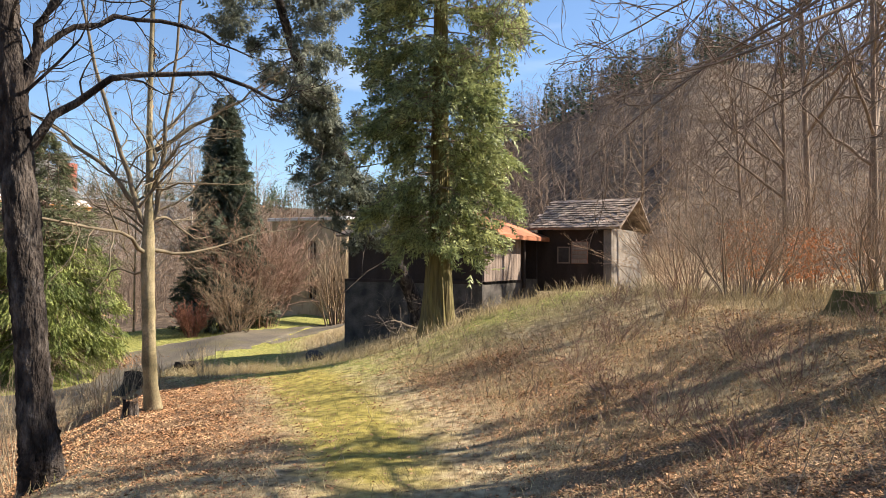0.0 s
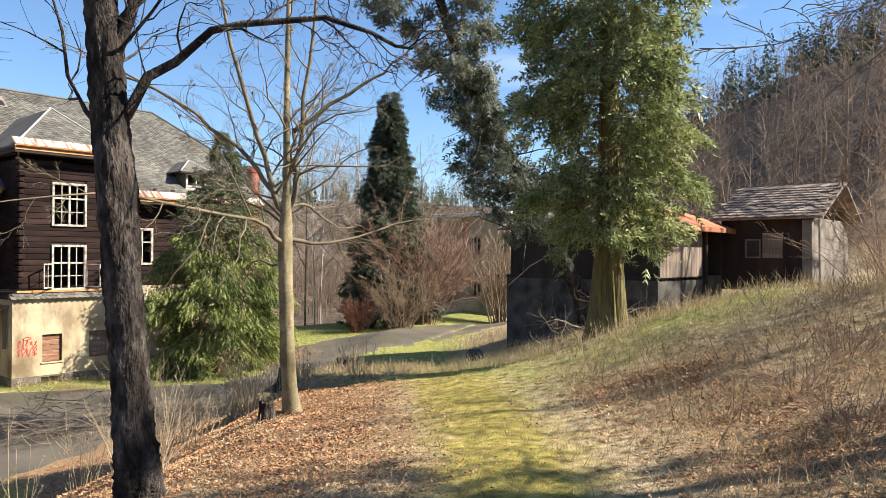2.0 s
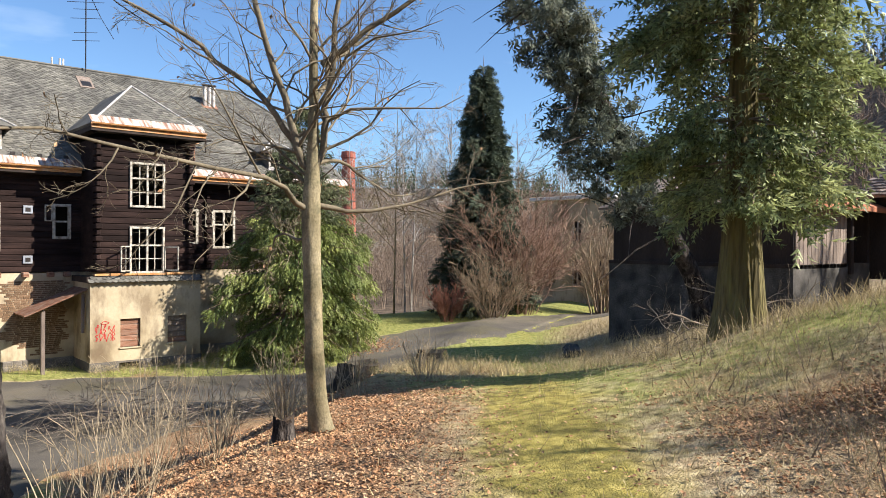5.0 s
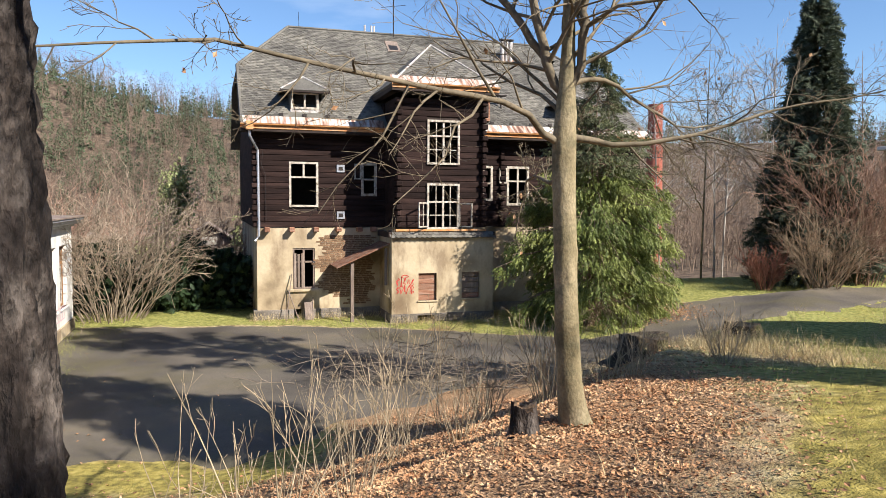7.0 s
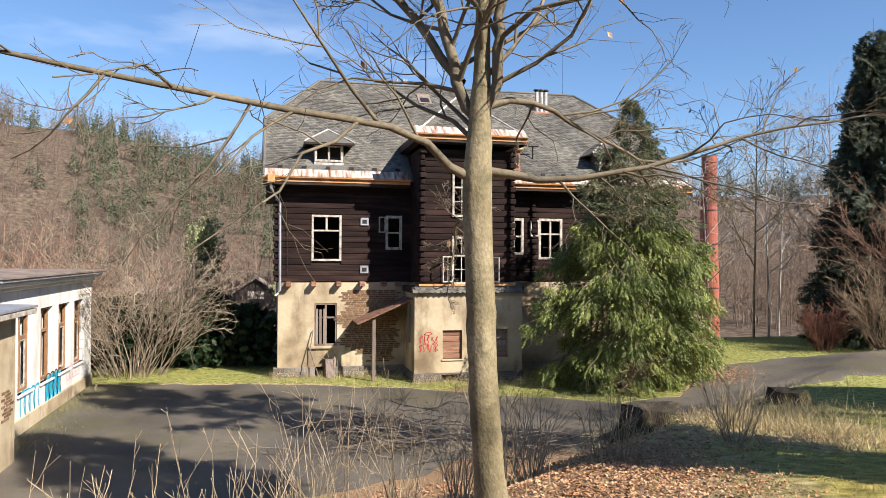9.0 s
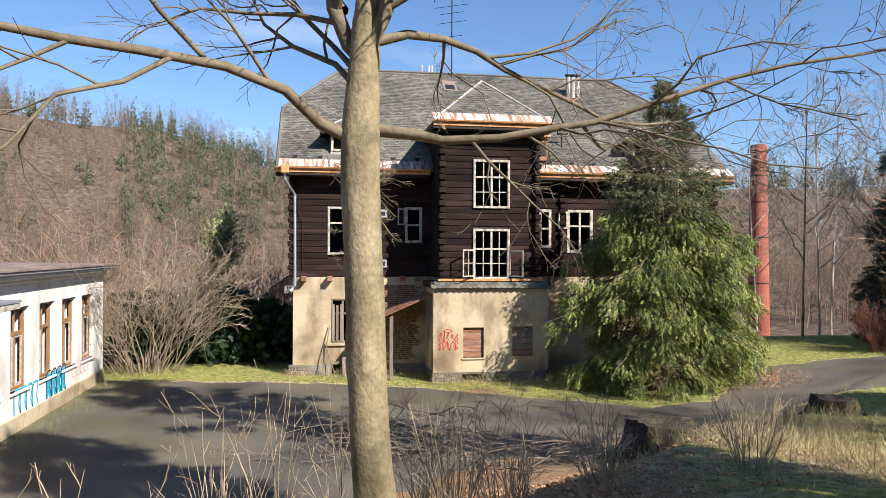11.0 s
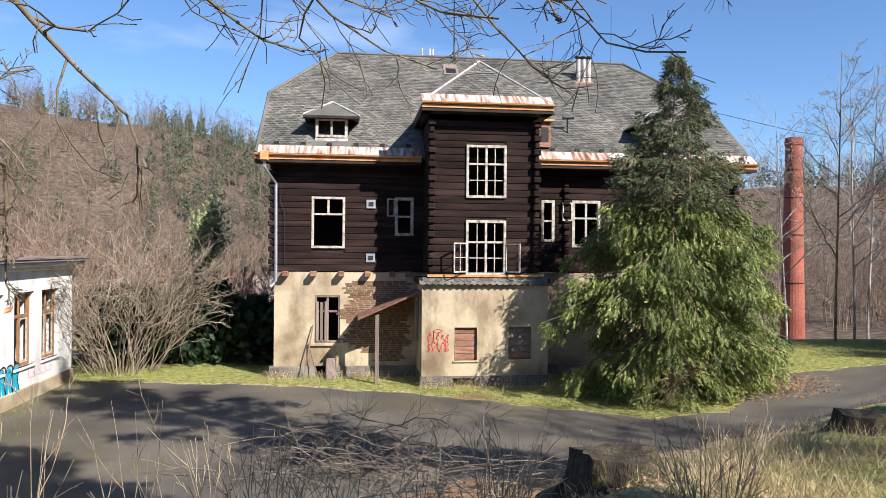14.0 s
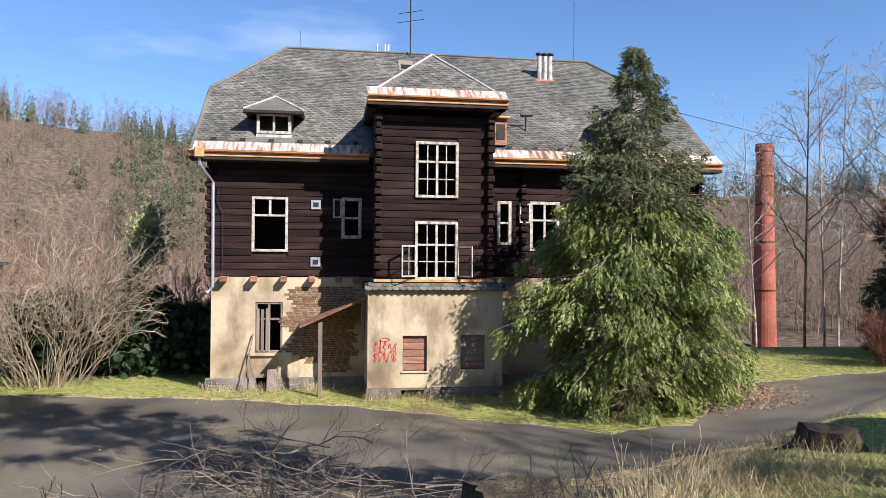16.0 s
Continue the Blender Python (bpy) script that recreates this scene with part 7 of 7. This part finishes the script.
def joined(name, plates, mat, parent):
    s = Shape()
    for p in plates:
        s.add(p, FACES)
    ob = s.make(name, mat, parent)
    ob["kind"] = "stuff"
    return ob


rng = np.random.RandomState(77)
in_bay = lambda x, y: abs(x - ax) < (ay - y) / (ay - by) * (bx1 - bx0) / 2 - 0.06 and y < ay


def on_main(x, y):
    if y > K:
        f = (y - K) / (RY - K)
        if not GX0 + (RX0 - GX0) * f + 0.1 < x < GX1 - (GX1 - RX1) * f - 0.1:
            return False
    if bx0 - 0.1 < x < bx1 + 0.1 and y < eave_back + (back - eave_back) * (1 - abs(x - ax) / ((bx1 - bx0) / 2)) + 0.1:
        return False
    for xc in (9.35, 21.9):
        if abs(x - xc) < 0.75 and 35.0 < y < 37.0:
            return False
    return y > EY + 0.36


joined("slate_field", shingles(GX0 + 0.03, GX1 - 0.03, EY, EZ, RY, RZ, 0.235, 0.15, rng, on_main), M["slate"], house)
for p in shingles(bx0, bx1, by + 0.36, bz + 0.36 * (az - bz) / (ay - by), ay, az, 0.25, 0.19, rng, in_bay):
    Shape().add(p, FACES).make("slate", M["slate_piece"], house)
for p in shingles(BX0 - 0.1, BX1 + 0.1, BY - 0.14, -0.30, BY + 0.16, -0.06, 0.22, 0.17, rng, lambda x, y: True):
    Shape().add(p, FACES).make("slate", M["slate_piece"], house)

# ---------- patch of bare brick, plinth stones, damage ----------
brick_mesh = None
rr = np.random.RandomState(5)
for i in range(38):
    z = -3.25 + i * 0.078
    left = 10.02 + 0.22 * math.sin(i * 0.5) + (0.9 if i < 4 else 0.3 if i < 9 else 0.0) - 0.010 * i + 0.35 * max(0, (i - 26) / 9)
    right = 12.3 + 0.15 * math.sin(i * 0.9 + 1) - 0.04 * max(0, 8 - i)
    x = left + (0.13 if i % 2 else 0)
    while x + 0.25 < right:
        if brick_mesh is None:
            first = Shape().box(16.0, 16.238, 41.894, 41.93, GZ, GZ + 0.066, 0.004).make("brick", M["brick"], house)
            brick_mesh = first.data
            ob = first
        else:
            ob = new("brick", brick_mesh)
            ob.parent = house
        ob.location = (x - 16.0 + rr.uniform(-0.006, 0.006), HY - 0.004 - rr.uniform(0, 0.006) - 41.9, z - GZ)
        x += 0.25
for y0, zt, xa, xb in ((HY - 0.075, -3.42, HX0 - 0.03, 12.4), (BY - 0.065, -3.47, BX0 - 0.02, BX1)):
    for row in range(2):
        x = xa + (0.2 if row else 0)
        while x < xb - 0.3:
            w = rr.uniform(0.3, 0.5)
            if not (8.6 < x + w and x < 9.3 and y0 > 34) and not (13.3 < x + w and x < 14.4 and y0 < 34):
                Shape().box(x + 0.01, min(x + w, xb) - 0.01, y0, y0 + 0.03, zt - 0.2 * row - 0.18, zt - 0.2 * row - 0.01, 0.012).make("stone", M["stone"], house)
            x += w
for x0_, x1_, z1_ in ((8.45, 8.75, -1.9), (9.0, 8.6, -2.6), (9.55, 9.62, -2.9)):
    Shape().tube([(x0_, HY - 0.55, GZ), (x1_, HY - 0.08, z1_)], 0.022, 5).make("leaning_pole", M["grey_wood"], house)
Shape().add([(9.25, 34.6, GZ), (9.6, 34.6, GZ), (9.6, 35.05, -3.1), (9.25, 35.05, -3.1), (9.25, 34.64, GZ), (9.6, 34.64, GZ), (9.6, 35.09, -3.1), (9.25, 35.09, -3.1)],
            [(0, 1, 2, 3), (7, 6, 5, 4), (0, 4, 5, 1), (1, 5, 6, 2), (2, 6, 7, 3), (3, 7, 4, 0)]).make("leaning_board", M["grey_wood"], house)
Shape().tube([(7.6, 35.0, 3.2), (7.55, 35.05, 2.6), (7.7, 35.08, 2.2), (7.72, 35.08, 0.3)], 0.012, 5).make("cable", M["dark_metal"], house)
# small roof hatch beside the bay, snow hooks
Shape().box(17.05, 17.5, 35.0, 35.9, 4.75, 5.7, 0.02).make("roof_hatch", M["red_wood"], house)
# dark plate instead of an opening with an unlit inside
Shape().box(17.12, 17.42, 34.985, 35.0, 4.95, 5.5).make("hatch_window", M["room_shade"], house)
Shape().box(16.95, 17.6, 34.85, 36.2, 5.7, 5.78, 0.02).make("hatch_roof", M["copper"], house)
for x in list(np.arange(7.4, 12.4, 0.95)) + list(np.arange(17.6, 24.8, 0.95)):
    y = EY + 0.5
    Shape().box(x - 0.09, x + 0.09, y, y + 0.06, roof_z(y) + 0.02, roof_z(y) + 0.14, 0.01).make("snow_hook", M["dark_metal"], house)
Shape().tube([(18.5, 36.2, roof_z(36.2)), (18.5, 36.2, roof_z(36.2) + 0.55)], 0.035, 6).make("vent_pipe", M["dark_metal"], house)
Shape().tube([(18.3, 36.15, roof_z(36.2) + 0.6), (18.75, 36.2, roof_z(36.2) + 0.62)], 0.07, 8).make("vent_cowl", M["dark_metal"], house)


# ---------- graffiti as thin painted strokes ----------
def strokes(name, lines, width, origin, u_, n_, mat, parent):
    """Flat ribbons along lines in wall coordinates (along, up)."""
    o, u_, n_ = Vector(origin), Vector(u_), Vector(n_)
    s = Shape()
    for ln in lines:
        t = np.linspace(0, len(ln) - 1, 8 * (len(ln) - 1) + 1)
        p, _ = curve([(a, b, 0) for a, b in ln], [1] * len(ln), len(t))
        p = p[0]
        for i in range(len(p) - 1):
            d = p[i + 1] - p[i]
            k = np.array([-d[1], d[0]]) / (np.hypot(d[0], d[1]) + 1e-9) * width / 2
            q = [p[i][:2] - k, p[i + 1][:2] - k, p[i + 1][:2] + k, p[i][:2] + k]
            s.add([o + u_ * float(c[0]) + Vector((0, 0, float(c[1]))) + n_ * 0.006 for c in q], [(0, 1, 2, 3)])
    ob = s.make(name, mat, parent)
    ob["label"] = "spray-painted scrawl"
    return ob


scrawl = []
gr = np.random.RandomState(4)
for row, n_ in ((0.48, 5), (0.16, 5)):
    for i in range(n_):
        x = 0.1 + i * 0.16
        w, h = 0.12, 0.26
        j = lambda: gr.uniform(-0.07, 0.07)
        scrawl.append([(x + j(), row + j()), (x + w * 0.2 + j(), row + h + j()), (x + w + j(), row + h * 0.85), (x + w * 0.5 + j(), row + h * 0.45 + j()), (x + w + j(), row + h * 0.1 + j()), (x + w * 0.3 + j(), row - 0.02)])
strokes("graffiti", [[(0.3, 0.82), (0.45, 0.9), (0.62, 0.84), (0.45, 0.78), (0.3, 0.83)]], 0.028, (12.6, BY, -2.75), (1, 0, 0), (0, -1, 0), M["red_paint"], house)
strokes("graffiti", scrawl, 0.028, (12.6, BY, -2.75), (1, 0, 0), (0, -1, 0), M["red_paint"], house)
blob, rim = [], []
for i in range(4):
    x = i * 0.42
    blob.append([(x + 0.05, 0.1), (x + 0.1, 0.7), (x + 0.3, 0.75), (x + 0.2, 0.4), (x + 0.32, 0.1)])
    rim.append([(x, 0.0), (x + 0.02, 0.8), (x + 0.38, 0.86), (x + 0.3, 0.42), (x + 0.4, 0.02), (x + 0.02, 0.0)])
strokes("graffiti", blob, 0.16, (WX, 29.3, -3.45), (0, 1, 0), (1, 0, 0), M["blue_paint"], wb)
strokes("graffiti", rim, 0.05, (WX + 0.004, 29.3, -3.45), (0, 1, 0), (1, 0, 0), M["black_paint"], wb)
strokes("graffiti", [[(p[0] * 1.0, p[1] * 0.8) for p in ln] for ln in rim], 0.07, (WX, 27.0, -3.4), (0, 1, 0), (1, 0, 0), M["blue_paint"], wb)
strokes("graffiti", [[(p[0], p[1] * 0.5) for p in ln] for ln in rim], 0.03, (WX, 31.6, -3.1), (0, 1, 0), (1, 0, 0), M["pink_paint"], wb)

# roof tiles of the cottage wing
tile_rows = []
Lw = math.hypot(34.4 - (RX - 0.6), 1.5)
for r_ in range(int(Lw / 0.3)):
    for c in range(int((CY + 0.7 - RY0) / 0.34)):
        if rng.uniform() < 0.05:
            continue
        k0, k1 = r_ * 0.3 / Lw, min(1, (r_ + 1.12) * 0.3 / Lw)
        y = RY0 - 0.5 + c * 0.34 + (0.17 if r_ % 2 else 0)
        xa_, xb_ = RX - 0.6 + (2.9 + 0.6) * k0, RX - 0.6 + 3.5 * k1
        za_, zb_ = 3.0 + 1.5 * k0 + 0.05 + rng.uniform(0, 0.02), 3.0 + 1.5 * k1 + 0.015
        p = [(xa_, y + 0.32, za_), (xa_ - 0.09, y + 0.17, za_ - 0.03), (xa_, y + 0.01, za_), (xb_, y + 0.01, zb_), (xb_, y + 0.32, zb_)]
        tile_rows.append(p + [(q[0], q[1], q[2] - 0.03) for q in p])
joined("tile_field", tile_rows, M["moss_tile"], cot)

# overhead wire
wire = thing("power_cable", (24.6, 41.9, 8.2), "thin dark overhead cable running from the roof", "cable")
Shape().tube([(24.6, 41.9, 8.2), (34, 46, 7.6), (46, 51.5, 7.4), (60, 58, 8.0)], 0.014, 5).make("wire", M["dark_metal"], wire)
